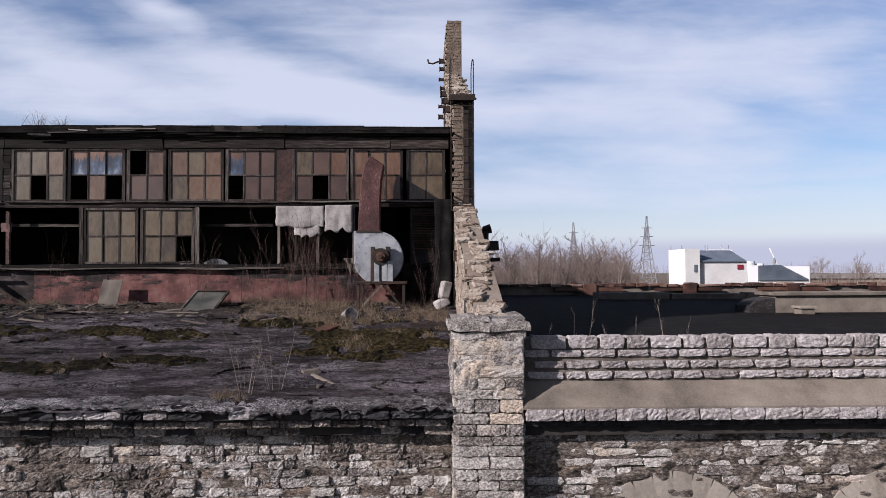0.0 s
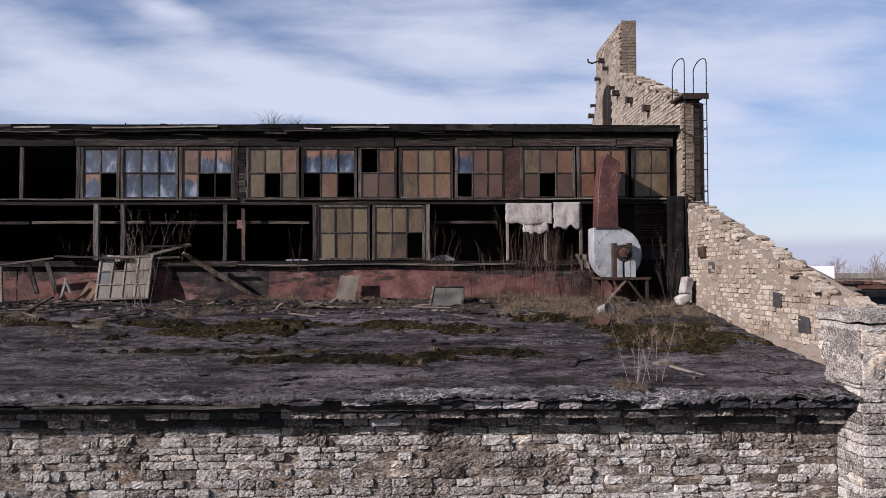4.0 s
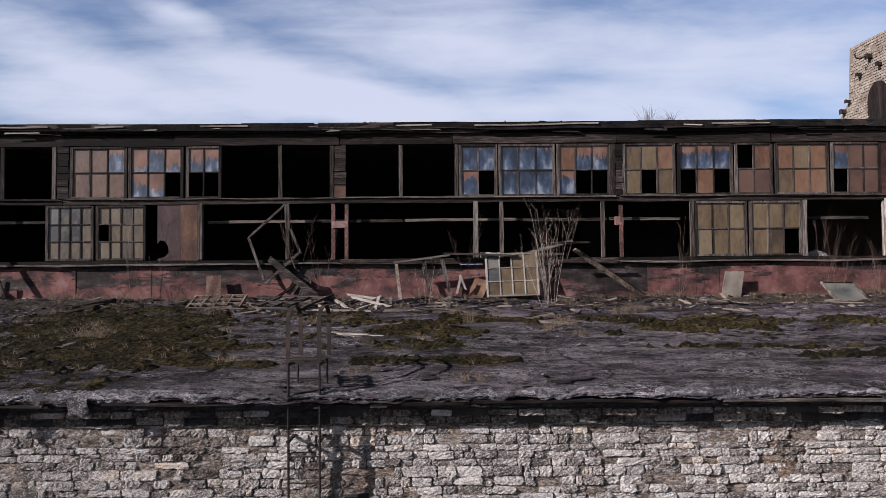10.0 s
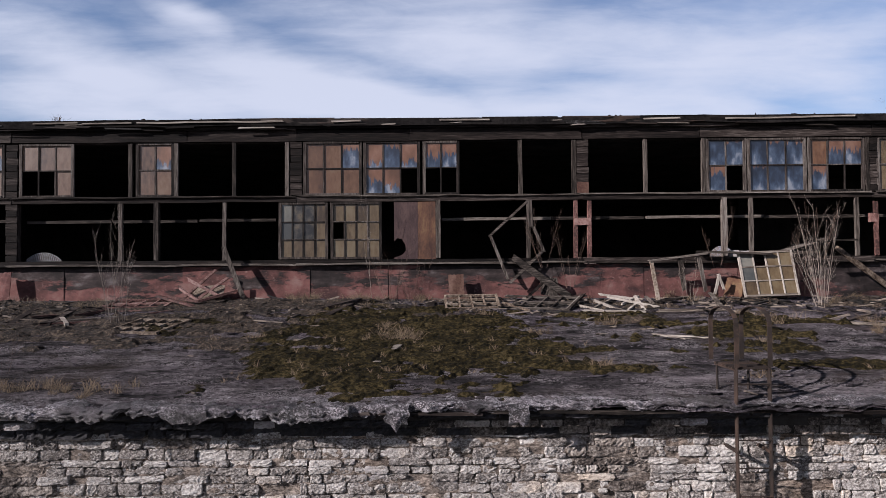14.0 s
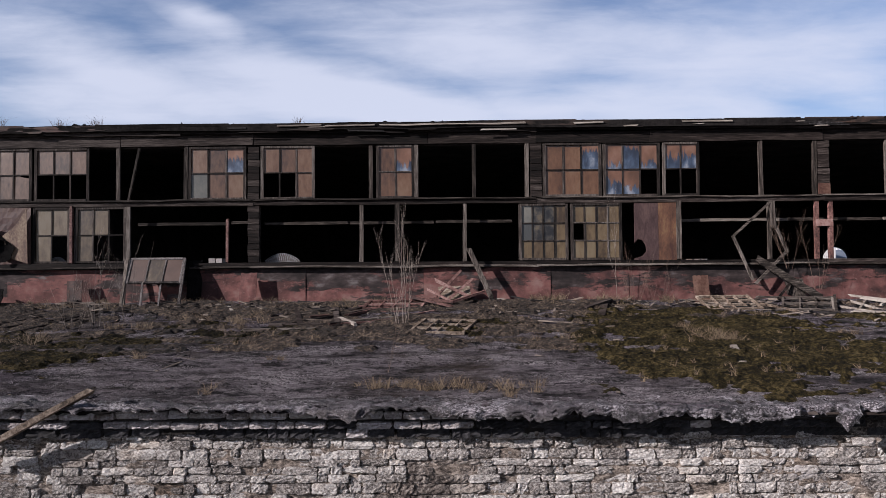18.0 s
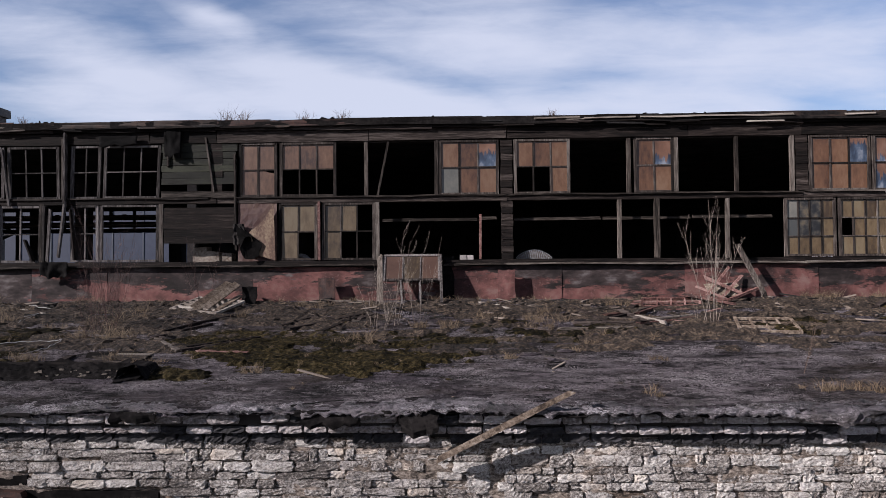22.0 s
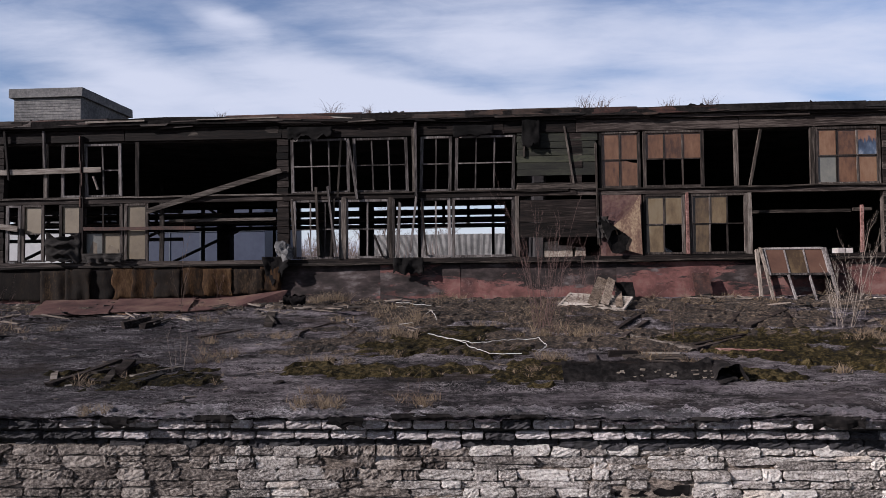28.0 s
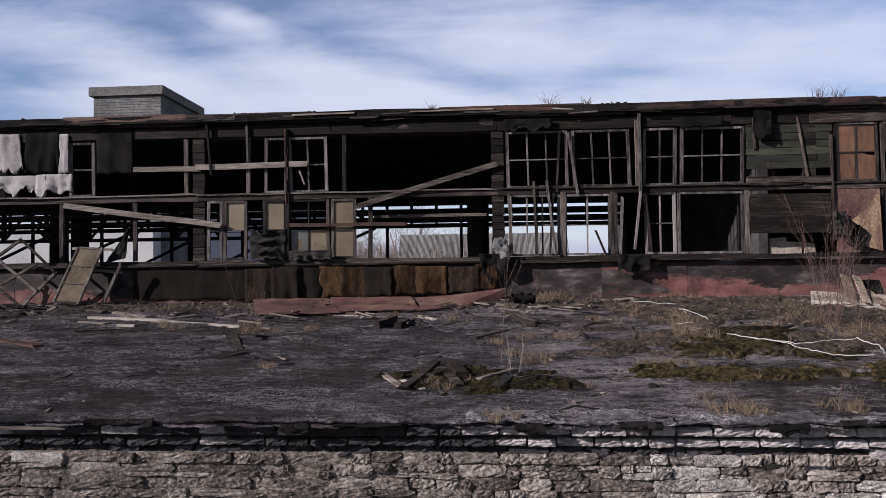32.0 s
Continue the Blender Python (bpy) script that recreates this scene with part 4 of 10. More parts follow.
# the felt roof, one sheet with a ragged edge that hangs over the cornice
def felt(u, v):
    x = -62 + 62.65 * u
    y = 8.46 + (15.62 - 8.46) * v
    if v < 0.004:
        y = 8.45 + 0.07 * nz(x, 0, 3, 0.8) + 0.05 * nz(x, 0, 8, 4)
    return (x, y, roof_z(x, y) - (0.03 if v == 0 else 0))


def fine_sheet(name, f, nu, nv, material, label, category):
    """A smooth sheet of many small faces."""
    verts = [f(i / nu, j / nv) for i in range(nu + 1) for j in range(nv + 1)]
    k = nv + 1
    faces = [(i * k + j, (i + 1) * k + j, (i + 1) * k + j + 1, i * k + j + 1) for i in range(nu) for j in range(nv)]
    me = bpy.data.meshes.new(name)
    me.from_pydata(verts, [], faces)
    me.polygons.foreach_set("use_smooth", [True] * len(me.polygons))
    me.materials.append(material)
    return tagged(new(name, me), label, category, kind="structure")


fine_sheet("roof_felt", felt, 2000, 220, FELT, "weathered grey bitumen felt roof with moss and cracks", "roof")


def new_felt(u, v):
    x = -62 + (24.2 + 1.4 * nz(v * 5, 3) + 0.6 * nz(v * 17, 8)) * u
    y = 8.47 + (5.2 + 0.5 * nz(x, 4, 0, 0.5) + 0.15 * nz(x, 4, 0, 2.5)) * v
    return (x, y, roof_z(x, y) + 0.011)


fine_sheet("felt_repair", new_felt, 560, 130, FELT_NEW, "newer black felt laid over the west end of the roof", "roof felt")


def worn_felt(xa, length, depth):
    def f(u, v):
        x = xa + 0.9 * nz(v * 6, 5) + 0.3 * nz(v * 19, 8) + (length + 1.2 * nz(v * 5, 13) + 0.4 * nz(v * 17, 2)) * u
        y = 8.6 + (depth + 1.0 * nz(x, 14, 0, 0.35) + 0.35 * nz(x, 14, 0, 1.7) + 0.1 * nz(x, 3, 0, 6)) * v
        return (x, min(y, 15.5), roof_z(x, min(y, 15.5)) + 0.008)
    return f


fine_sheet("worn_felt", worn_felt(-27.4, 21.0, 3.7), 560, 120, FELT_WORN, "silver-grey worn felt on the lower part of the roof", "roof felt")
fine_sheet("worn_felt", worn_felt(-39.2, 10.6, 5.6), 330, 170, FELT_WORN, "silver-grey worn felt over most of the roof's width", "roof felt")
bm = bmesh.new()
box(bm, -62, 0.6, 9.3, 15.6, 6.1, 6.34)
for i in range(4):
    box(bm, -62, 0.6, 9.6 + 1.5 * i, 15.6, 6.3, 6.42 + 0.19 * i + 0.06)
tagged(part("roof_deck", bm, WOOD_DARK), "dark timber deck under the felt roof", "roof deck", kind="structure")

# a thick lumpy crust of old felt rolls over the edge in tongues; the newer felt in the west is smoother
def crust_between(xa, xb, lumps):
    def crust(u, v):
        x = xa + (xb - xa) * u
        lip = (8.48 if x < -29 else 8.42 if x < -18.5 else 8.5) + 0.05 * nz(x, 0, 3, 0.8) + 0.05 * nz(x, 0, 8, 4)
        top = roof_z(x, 8.5)
        much = lumps * (1.3 if x > -1.7 else 0.3 if x < -29 else 1.0 if -28.5 < x < -15 else 0.65)
        if v < 0.4:
            k = v / 0.4
            drop = 0.03 + much * (0.07 * abs(nz(x, 1, 0, 0.9)) + 0.15 * max(0, nz(x, 2, 0, 2.3) - 0.08) + 0.05 * nz(x, 6, 0, 9) + 0.03 * nz(x, 6, 0, 25) + (0.05 if -22.5 < x < -16 else 0))
            return (x + 0.02 * nz(x, k * 3, 2, 8), lip - 0.03 - 0.02 * math.sin(k * 3) - 0.035 * lumps * nz(x * 1.3, k * 0.5, 4, 9) - 0.02 * nz(x, k * 0.7, 9, 24), top - max(0.02, drop) * (1 - k) + 0.012)
        k = (v - 0.4) / 0.6
        y = lip - 0.02 + (9.0 - lip) * k
        lump = 0.035 * nz(x, y, 5, 3.5) + 0.036 * nz(x * 0.8, y * 1.3, 6, 9) + 0.026 * nz(x, y, 7, 19)
        return (x, y, roof_z(x, max(y, 8.5)) + (0.02 + lump * lumps) * (1 - k) ** 0.6 - 0.012 * k)
    return crust


tagged(part("felt_crust", sheet(bmesh.new(), crust_between(-38.6, 0.5, 1.0), 2100, 24, smooth=True), FELT_CRUST), "thick cracked crust of old felt along the roof edge", "roof edge", kind="structure")
tagged(part("felt_crust", sheet(bmesh.new(), crust_between(-62, -38.55, 0.4), 700, 20, smooth=True), FELT_NEW), "black felt folded over the roof edge", "roof edge", kind="structure")

# boards that show under the torn felt at the edge
for x0, x1 in ((-12.2, -9.4), (-17.0, -14.2), (-14.1, -12.3), (-50.0, -46.6), (-46.5, -42.6), (-20.5, -18.3), (-18.2, -17.1), (-9.3, -6.7), (-22.0, -20.7)):
    b = one_beam((x0, 8.5, 6.4), (x1, 8.5, 6.39 + rnd(-0.02, 0.02)), 0.1, 0.03, rough=0.012)
    tagged(part("edge_board", b, random.choice((WOOD_DARK, WOOD, WOOD_BROWN)), cornice))

# black of tarred felt; also colours the shade on the east roof and in gaps
TAR_AND_SHADE = surf("matt_black_tar_and_shade", [(0.004, 0.004, 0.004), (0.011, 0.01, 0.01), (0.028, 0.025, 0.024)], 2.5, 0.95, bump=0.4, bscale=18, fine=1.2, spec=0.03)


# hanging rags of tarred felt along the edge
def rag(x, y, z, w, drop, parent=None, material=None, name="felt_rag"):
    s = rnd(0, 90)

    def f(u, v):
        xx = x + w * (u - 0.5)
        return (xx + 0.04 * nz(v * 3, s), y - 0.03 - 0.05 * nz(u * 4, v * 2, s) - 0.03 * math.sin(v * 3), z - drop * v * (0.6 + 0.6 * abs(nz(u * 5, s))))
    b = sheet(bmesh.new(), f, max(4, int(w / 0.06)), 4, 0.012)
    return part(name, b, material or TAR_AND_SHADE, parent)


edge = tagged(stand("torn_felt_edge", (-24, 8.45, 6.4)), "ragged black tar felt hanging over the roof edge", "roof edge", kind="structure")
x = -61.0
while x < -18:
    w = rnd(0.2, 0.7)
    d = 0.06 + 0.2 * max(0, nz(x, 5, 0, 0.6) + 0.2)
    if -21.5 < x < -12.5:
        d += 0.05
    if not -24.5 < x < -16:
        rag(x, 8.45, roof_z(x, 8.46) + 0.01, w, d, edge)
    x += w * rnd(1.5, 4.5)
rag(-27.75, 8.45, 6.5, 0.4, 0.38, edge)
rag(-28.7, 8.44, 6.47, 0.6, 0.2, edge)
rag(-20.3, 8.42, 6.5, 0.5, 0.22, edge, FELT_CRUST)
rag(-18.0, 8.42, 6.5, 0.25, 0.3, edge, FELT_CRUST)
rag(-16.7, 8.42, 6.5, 0.22, 0.3, edge, FELT_CRUST)

# ---- the party wall: pier, sloping wall, gable with a broken top ----
gable = tagged(stand("wall_east", (0.8, 15, 0)), "limewashed brick gable wall with a sloping ruined top", "wall", kind="structure")
GX0, GX1 = 0.60, 1.02
SLOPE = [(8.8, 0), (8.8, 7.36), (9.3, 7.5), (10.2, 7.78), (11.3, 8.12), (12.5, 8.5), (13.7, 8.92), (15.0, 9.3), (15.15, 9.4), (15.15, 11.45), (15.5, 11.6), (17.4, 12.38), (20.1, 13.4), (20.1, 14.92), (21.6, 14.95), (23.3, 14.97), (23.42, 13.3), (23.9, 12.9), (24.3, 12.4), (30, 11.2), (30, 0)]
bm = prism(bmesh.new(), SLOPE, "x", GX0 + 0.028, GX1)
part("core", bm, BRICK_MORTAR, gable, "pale lime mortar between the bricks")
BRICKS = piece_meshes("brick", BRICK_WASHED, 10, 0.05, 2, 1)
OLD_BRICKS = piece_meshes("brick", BRICK, 10, 0.07, 2, 1)


def slope_top(y):
    for (y0, z0), (y1, z1) in zip(SLOPE[1:], SLOPE[2:]):
        if y0 <= y <= y1 and y1 > y0:
            return z0 + (z1 - z0) * (y - y0) / (y1 - y0)
    return 0


GABLE_LOW, GABLE_HIGH, GABLE_END = [], [], []
z = 6.9
while z < 14.95:
    y = 8.9 + rnd(0, 0.2)
    while y < 24.2:
        w = rnd(0.2, 0.27)
        if z + 0.05 < slope_top(y) and z + 0.05 < slope_top(y + w) and z > roof_z(0.5, min(y, 15.6)) - 0.05 and not (y > 15.6 and z < 10.9) and not (y > 15.2 and z < 10.5):
            arch = 21.3 < y + w / 2 < 22.35 and (z < 13.05 or (z - 13.05) ** 2 + (y + w / 2 - 21.83) ** 2 < 0.27)
            if not arch and random.random() > 0.12:
                m = Matrix.LocRotScale((GX0 + 0.05 + rnd(-0.008, 0.008), y + w / 2, z + 0.035), Euler((0, 0, radians(-90 + rnd(-1.5, 1.5)))), (w - 0.012, 0.1, 0.07 * rnd(0.85, 1.05)))
                (GABLE_LOW if y < 15.3 else GABLE_HIGH).append(m)
        y += w + 0.008
    z += 0.083
# ends that face south: the buttress beside the window wall, and the broken tower
for y, z0, z1 in ((15.15, 9.4, 11.45), (20.1, 13.45, 14.92)):
    z = z0
    while z < z1 - 0.05:
        x = GX0 + rnd(-0.06, 0.02)
        while x < GX1 - 0.05:
            w = min(rnd(0.16, 0.26), GX1 - x)
            GABLE_END.append(block(x + w / 2, y + 0.045, z + 0.035, w - 0.012, 0.12, 0.07, rnd(-1.5, 1.5)))
            x += w + 0.01
        z += 0.083
# the arched opening, filled with a dark panel that stands for its shade
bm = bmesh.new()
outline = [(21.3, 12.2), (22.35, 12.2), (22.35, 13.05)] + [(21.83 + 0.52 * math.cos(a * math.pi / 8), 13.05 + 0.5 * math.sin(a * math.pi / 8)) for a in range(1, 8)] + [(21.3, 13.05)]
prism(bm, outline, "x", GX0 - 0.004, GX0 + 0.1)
part("arched_niche", bm, WOOD_DARK, gable, "arched opening filled with a dark panel as its shade")
# lime mortar that smears unevenly over the bricks
def wash(u, v):
    y = 8.95 + 6.15 * u
    return (GX0 + 0.012 - 0.022 * nz(y, v * 4, 3, 1.3) - 0.014 * nz(y, v * 4, 5, 5.0), y, 6.75 + (slope_top(y) - 6.8) * v)


part("lime_wash", sheet(bmesh.new(), wash, 240, 70, smooth=True), BRICK_MORTAR, gable, "pale lime smeared over the bricks")
# black sheet added over the wall's foot to fill the dark corner by the windows
b = sheet(bmesh.new(), lambda u, v: (GX0 - 0.02 - 0.012 * nz(u * 5, v * 6, 2), 15.57 - (0.62 + 0.3 * nz(v * 4, 7) + 0.12 * nz(v * 15, 3)) * u, 7.2 + 2.3 * v), 10, 16, 0.012, (1, 0, 0))
part("tar_sheet", b, TAR_AND_SHADE, gable, "black sheet filling a dark corner")
# broken coping stones along the slope
COPING = []
for i in range(60):
    y = 9.0 + i * 0.104 + rnd(-0.02, 0.02)
    COPING.append(Matrix.LocRotScale((rnd(0.62, 0.98), y, slope_top(y) + rnd(-0.015, 0.03)), Euler((rnd(0.1, 0.5), rnd(-0.1, 0.1), rnd(-0.4, 0.4))), (rnd(0.12, 0.28), rnd(0.1, 0.2), rnd(0.04, 0.08))))
for i in range(46):
    y = 15.4 + i * 0.104
    COPING.append(Matrix.LocRotScale((rnd(0.64, 0.98), y, slope_top(y) + rnd(-0.02, 0.03)), Euler((rnd(0.2, 0.5), rnd(-0.1, 0.1), rnd(-0.3, 0.3))), (rnd(0.14, 0.3), rnd(0.12, 0.2), rnd(0.05, 0.08))))
# rusty beam ends in the gable
for y, z, s in ((22.1, 14.38, 0.2), (21.6, 14.0, 0.15), (22.65, 13.96, 0.13), (20.9, 13.25, 0.15), (20.45, 12.98, 0.22), (19.05, 12.45, 0.22), (17.55, 11.9, 0.22), (23.3, 13.27, 0.13), (23.6, 13.0, 0.2)):
    b = bmesh.new()
    s *= 0.62
    box(b, GX0 - 0.15, GX0 + 0.05, y - s / 2, y + s / 2, z - s / 2, z + s / 2, 0.006)
    box(b, GX0 - 0.165, GX0 - 0.14, y - s / 2 - 0.015, y + s / 2 + 0.015, z - s / 2 - 0.015, z + s / 2 + 0.015)
    part("beam_stub", b, IRON, gable, "rusted steel beam end")
part("hook", tube(bmesh.new(), [(GX0 - 0.14, 22.1, 14.38), (GX0 - 0.36, 22.1, 14.3), (GX0 - 0.48, 22.1, 14.33), (GX0 - 0.5, 22.1, 14.43)], 0.025), IRON, gable, "rusted iron hook")
# dark blocks stand in for the shade inside the holes
for y, z, s in ((13.75, 8.02, 0.22), (11.1, 7.5, 0.2), (10.3, 7.17, 0.24)):
    part("beam_hole", one_box(GX0 - 0.006, GX0 + 0.2, y - s * 0.7, y + s * 0.7, z - s * 0.5, z + s * 0.5, 0.015), SHADE_DARK, gable, "dark hole in the brickwork")
b = one_box(GX0 - 0.05, GX0 + 0.1, 13.98, 14.3, 8.22, 8.42, 0.01)
part("beam_stub", b, IRON, gable, "rusted steel beam end")

# the pier at the front end of the party wall
pier = tagged(stand("pier", (0.75, 8.7, 0)), "square limestone pier with a broken cap slab", "pier", kind="structure")
PX0, PX1, PY0, PY1 = 0.34, 1.12, 8.46, 9.25
part("core", one_box(PX0 + 0.02, PX1 - 0.02, PY0 + 0.02, PY1, 0, 7.3), MORTAR, pier)
PIER_STONES = []
z = 4.7
while z < 7.2:
    h = rnd(0.1, 0.15)
    x = PX0
    while x < PX1 - 0.03:
        w = min(rnd(0.22, 0.45), PX1 - x)
        if PX1 - x - w < 0.12:
            w = PX1 - x
        PIER_STONES.append(block(x + w / 2, PY0 + 0.07, z + h / 2, w - 0.012, 0.18, h * 0.92, rnd(-2, 2), rnd(-1, 1)))
        x += w
    for xs, tn in ((PX0, -90), (PX1, 90)):
        y = PY0 + 0.02
        while y < PY1 - 0.1:
            w = rnd(0.22, 0.4)
            PIER_STONES.append(Matrix.LocRotScale((xs + (0.07 if tn < 0 else -0.07), y + w / 2, z + h / 2), Euler((0, 0, radians(tn + rnd(-2, 2)))), (w - 0.012, 0.18, h * 0.9)))
            y += w
    z += h + 0.006


for z0, z1, o in ((7.24, 7.32, 0.03), (7.33, 7.42, 0.07), (7.42, 7.48, 0.03)):
    for x0, x1 in ((PX0, 0.74), (0.74, PX1)):
        b = one_box(x0 - (o if x0 == PX0 else 0), x1 + (o if x1 == PX1 else -0.006), PY0 - o, PY1 + 0.1, z0, z1, 0.014)
        bmesh.ops.subdivide_edges(b, edges=b.edges[:], cuts=3, use_grid_fill=True)
        for v in b.verts:
            v.co += Vector((nz(v.co.x, v.co.y, v.co.z, 9), nz(v.co.y, v.co.z, v.co.x + 5, 9), nz(v.co.z, v.co.x, v.co.y + 9, 9))) * 0.03
        part("cap_slab", b, LIMESTONE, pier)
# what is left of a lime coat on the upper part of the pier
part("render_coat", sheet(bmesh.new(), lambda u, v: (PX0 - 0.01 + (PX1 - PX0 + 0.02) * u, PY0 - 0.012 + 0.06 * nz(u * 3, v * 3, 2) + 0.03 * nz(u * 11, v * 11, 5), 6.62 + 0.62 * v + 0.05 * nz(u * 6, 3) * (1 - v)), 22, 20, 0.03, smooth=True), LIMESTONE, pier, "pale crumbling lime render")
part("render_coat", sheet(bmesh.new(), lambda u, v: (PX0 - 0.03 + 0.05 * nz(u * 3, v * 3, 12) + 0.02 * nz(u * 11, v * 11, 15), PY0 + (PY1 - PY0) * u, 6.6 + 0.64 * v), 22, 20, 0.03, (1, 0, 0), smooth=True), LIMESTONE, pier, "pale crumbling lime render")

# ---- the next building to the east: parapet, ledge, arched wall ----
side = tagged(stand("wall_south_2", (6, 8.9, 0)), "limestone wall with dressed arches and a block parapet", "wall", kind="structure")
part("core", one_box(1.1, 16, 8.92, 9.35, 0, 6.3), MORTAR_TAN, side)
part("mortar_bed", sheet(bmesh.new(), lambda u, v: (1.1 + 9 * u, 8.762 - 0.05 * nz(u * 9 * 0.8, 4.6 * v, 3, 3.0) - 0.04 * nz(u * 9 * 0.8, 2.4 * v, 1, 9.0), 4.7 + 1.6 * v), 360, 70, smooth=True), MORTAR_TAN, side, "brown crumbling lime mortar")
part("parapet_core", one_box(1.1, 16, 8.77, 9.2, 6.3, 7.2), CONCRETE, side)
b = prism(bmesh.new(), [(8.43, 6.43), (8.43, 6.455), (8.76, 6.70), (8.76, 6.43)], "x", 1.12, 16, 0.004)
part("ledge", b, CONCRETE, side, "sloping stained cement ledge")
PARAPET, SIDE_DARK, SIDE_STONES = [], [], []
for zc, hc in ((7.16, 0.15), (7.03, 0.085), (6.90, 0.09), (6.775, 0.09)):
    x = 1.14 + rnd(0, 0.15)
    while x < 15:
        w = rnd(0.26, 0.46)
        PARAPET.append(block(x + w / 2, 8.75 + 0.09 + rnd(-0.01, 0.01), zc, w - 0.04, 0.22, hc * rnd(0.85, 1.0), rnd(-1.5, 1.5), rnd(-1.2, 1.2)))
        x += w
# the two rows under the ledge are coloured dark for its shade
for zc, hc, yc in ((6.365, 0.13, 8.43), (6.245, 0.06, 8.56), (6.17, 0.07, 8.7)):
    x = 1.14
    while x < 15:
        w = rnd(0.22, 0.45)
        (PARAPET if zc > 6.3 else SIDE_DARK).append(block(x + w / 2, yc + 0.1, zc, w - 0.014, 0.24, hc, rnd(-1.5, 1.5), rnd(-1, 1)))
        x += w
part("cornice_bed", one_box(1.12, 15.5, 8.62, 9.0, 6.1, 6.36), MORTAR_BLACK, side)
ARCHES = ((2.93, 4.5, 1.13), (5.66, 4.5, 1.13), (8.39, 4.5, 1.13))


def in_arch(x, z):
    return any((x - ax) ** 2 + (z - az) ** 2 < (r + 0.05) ** 2 for ax, az, r in ARCHES)


SIDE_STONES = courses(1.12, 14.5, 4.7, 6.12, lambda x: 8.80, skip=0.2, hole=in_arch, low=0.075, high=0.13, short=0.2, long=0.6)
VOUSSOIRS = []
for ax, az, r in ARCHES:
    for k in range(14):
        a = math.pi * (k + 0.5) / 14
        q = r - 0.185
        VOUSSOIRS.append(Matrix.LocRotScale((ax + q * math.cos(a), 8.87, az + q * math.sin(a)), Euler((0, math.pi / 2 - a, 0)), (math.pi * q / 14 * 1.09, 0.25, 0.37)))
    # solid dark fill that carries the opening's shade
    part("arch_opening", prism(bmesh.new(), [(ax + 0.83 * math.cos(a * math.pi / 12), az + 0.83 * math.sin(a * math.pi / 12)) for a in range(13)] + [(ax - 0.83, 3.0), (ax + 0.83, 3.0)], "y", 8.82, 9.2), SHADE_DARK, side, "black arched window opening")

# roof and far parapet behind the east parapet
# the gable's shadow on this roof is put into its black colour
tagged(part("roof_east", one_box(1.05, 60, 9.2, 36, 6.5, 6.86), TAR_AND_SHADE), "felt roof of the next building, coloured black for its shadow", "roof", kind="structure")
COPING_RED = surf("broken_red_brick", [(0.03, 0.016, 0.013), (0.085, 0.04, 0.03), (0.15, 0.085, 0.065), (0.24, 0.17, 0.14)], 2.0, 0.9, bump=0.6, bscale=9, rnd=0.6, fine=1.2)
far_wall = tagged(stand("wall_far_east", (20, 36, 6)), "low brick parapet with red coping tiles and rusted posts", "wall", kind="structure")
part("body", one_box(2, 80, 36, 36.5, 6, 7.28, 0.01), CONCRETE, far_wall)
for i in range(130):
    x = 2 + i * 0.52
    part("coping_brick", one_box(x, x + rnd(0.44, 0.51), 35.8 + rnd(-0.08, 0.08), 36.6, 7.28 + rnd(-0.02, 0.02), 7.4 + rnd(-0.05, 0.06), 0.02), COPING_RED, far_wall)
for x in (12.9, 18.0, 23.5, 8.0):
    part("post", one_box(x - 0.3, x + 0.3, 35.6, 35.85, 6.86, 7.4, 0.01), RUST, far_wall)
    part("rail", one_box(x - 1.7, x + 1.6, 35.7, 35.8, 7.05, 7.22, 0.02), RUST, far_wall)
for i in range(9):
    x = 7 + 3.1 * i
    part("slab", one_box(x, x + 3.0, 30.0, 30.7, 6.86, 7.12 + rnd(-0.04, 0.04), 0.01), CONCRETE, far_wall)
hut = tagged(stand("roof_block", (13, 20, 6.86)), "grey concrete upstand with a pier on the neighbouring roof", "upstand")
part("body", one_box(9.6, 18, 20, 21, 6.86, 7.32, 0.02), CONCRETE, hut)
part("cap", one_box(9.5, 18.1, 19.9, 21.1, 7.32, 7.42, 0.02), CONCRETE, hut)
part("pier", one_box(9.9, 10.25, 19.2, 19.6, 6.86, 7.02, 0.015), CONCRETE, hut)
part("pier_cap", one_box(9.85, 10.3, 19.15, 19.65, 7.02, 7.07, 0.01), CONCRETE, hut)
# rounded hump, coloured near black for the shade it stands in
mound = tagged(stand("roof_vent", (10.5, 20, 6.86)), "dark rounded hump on the neighbouring roof, coloured for its shade", "vent")
part("body", prism(bmesh.new(), [(8.9, 6.86), (8.9, 7.05), (9.15, 7.2), (9.5, 7.27), (10.1, 7.3), (10.6, 7.24), (10.9, 7.12), (11.1, 6.86)], "y", 20, 21), TAR, mound)

# ---- the glazed upper hall ----
FY = 15.6
hall = tagged(stand("wall_north", (-24, 15.6, 7.3)), "timber window wall of the upper hall on a red plastered base", "wall", kind="structure")
COLUMNS = (0.52, -2.95, -8.78, -14.68, -20.57, -26.455, -32.4, -38.235, -44.165, -50.1, -56.0, -62.0, -68.0, -74.0, -80.0)

# plastered base, in panels that stand a little apart
x = -80.0
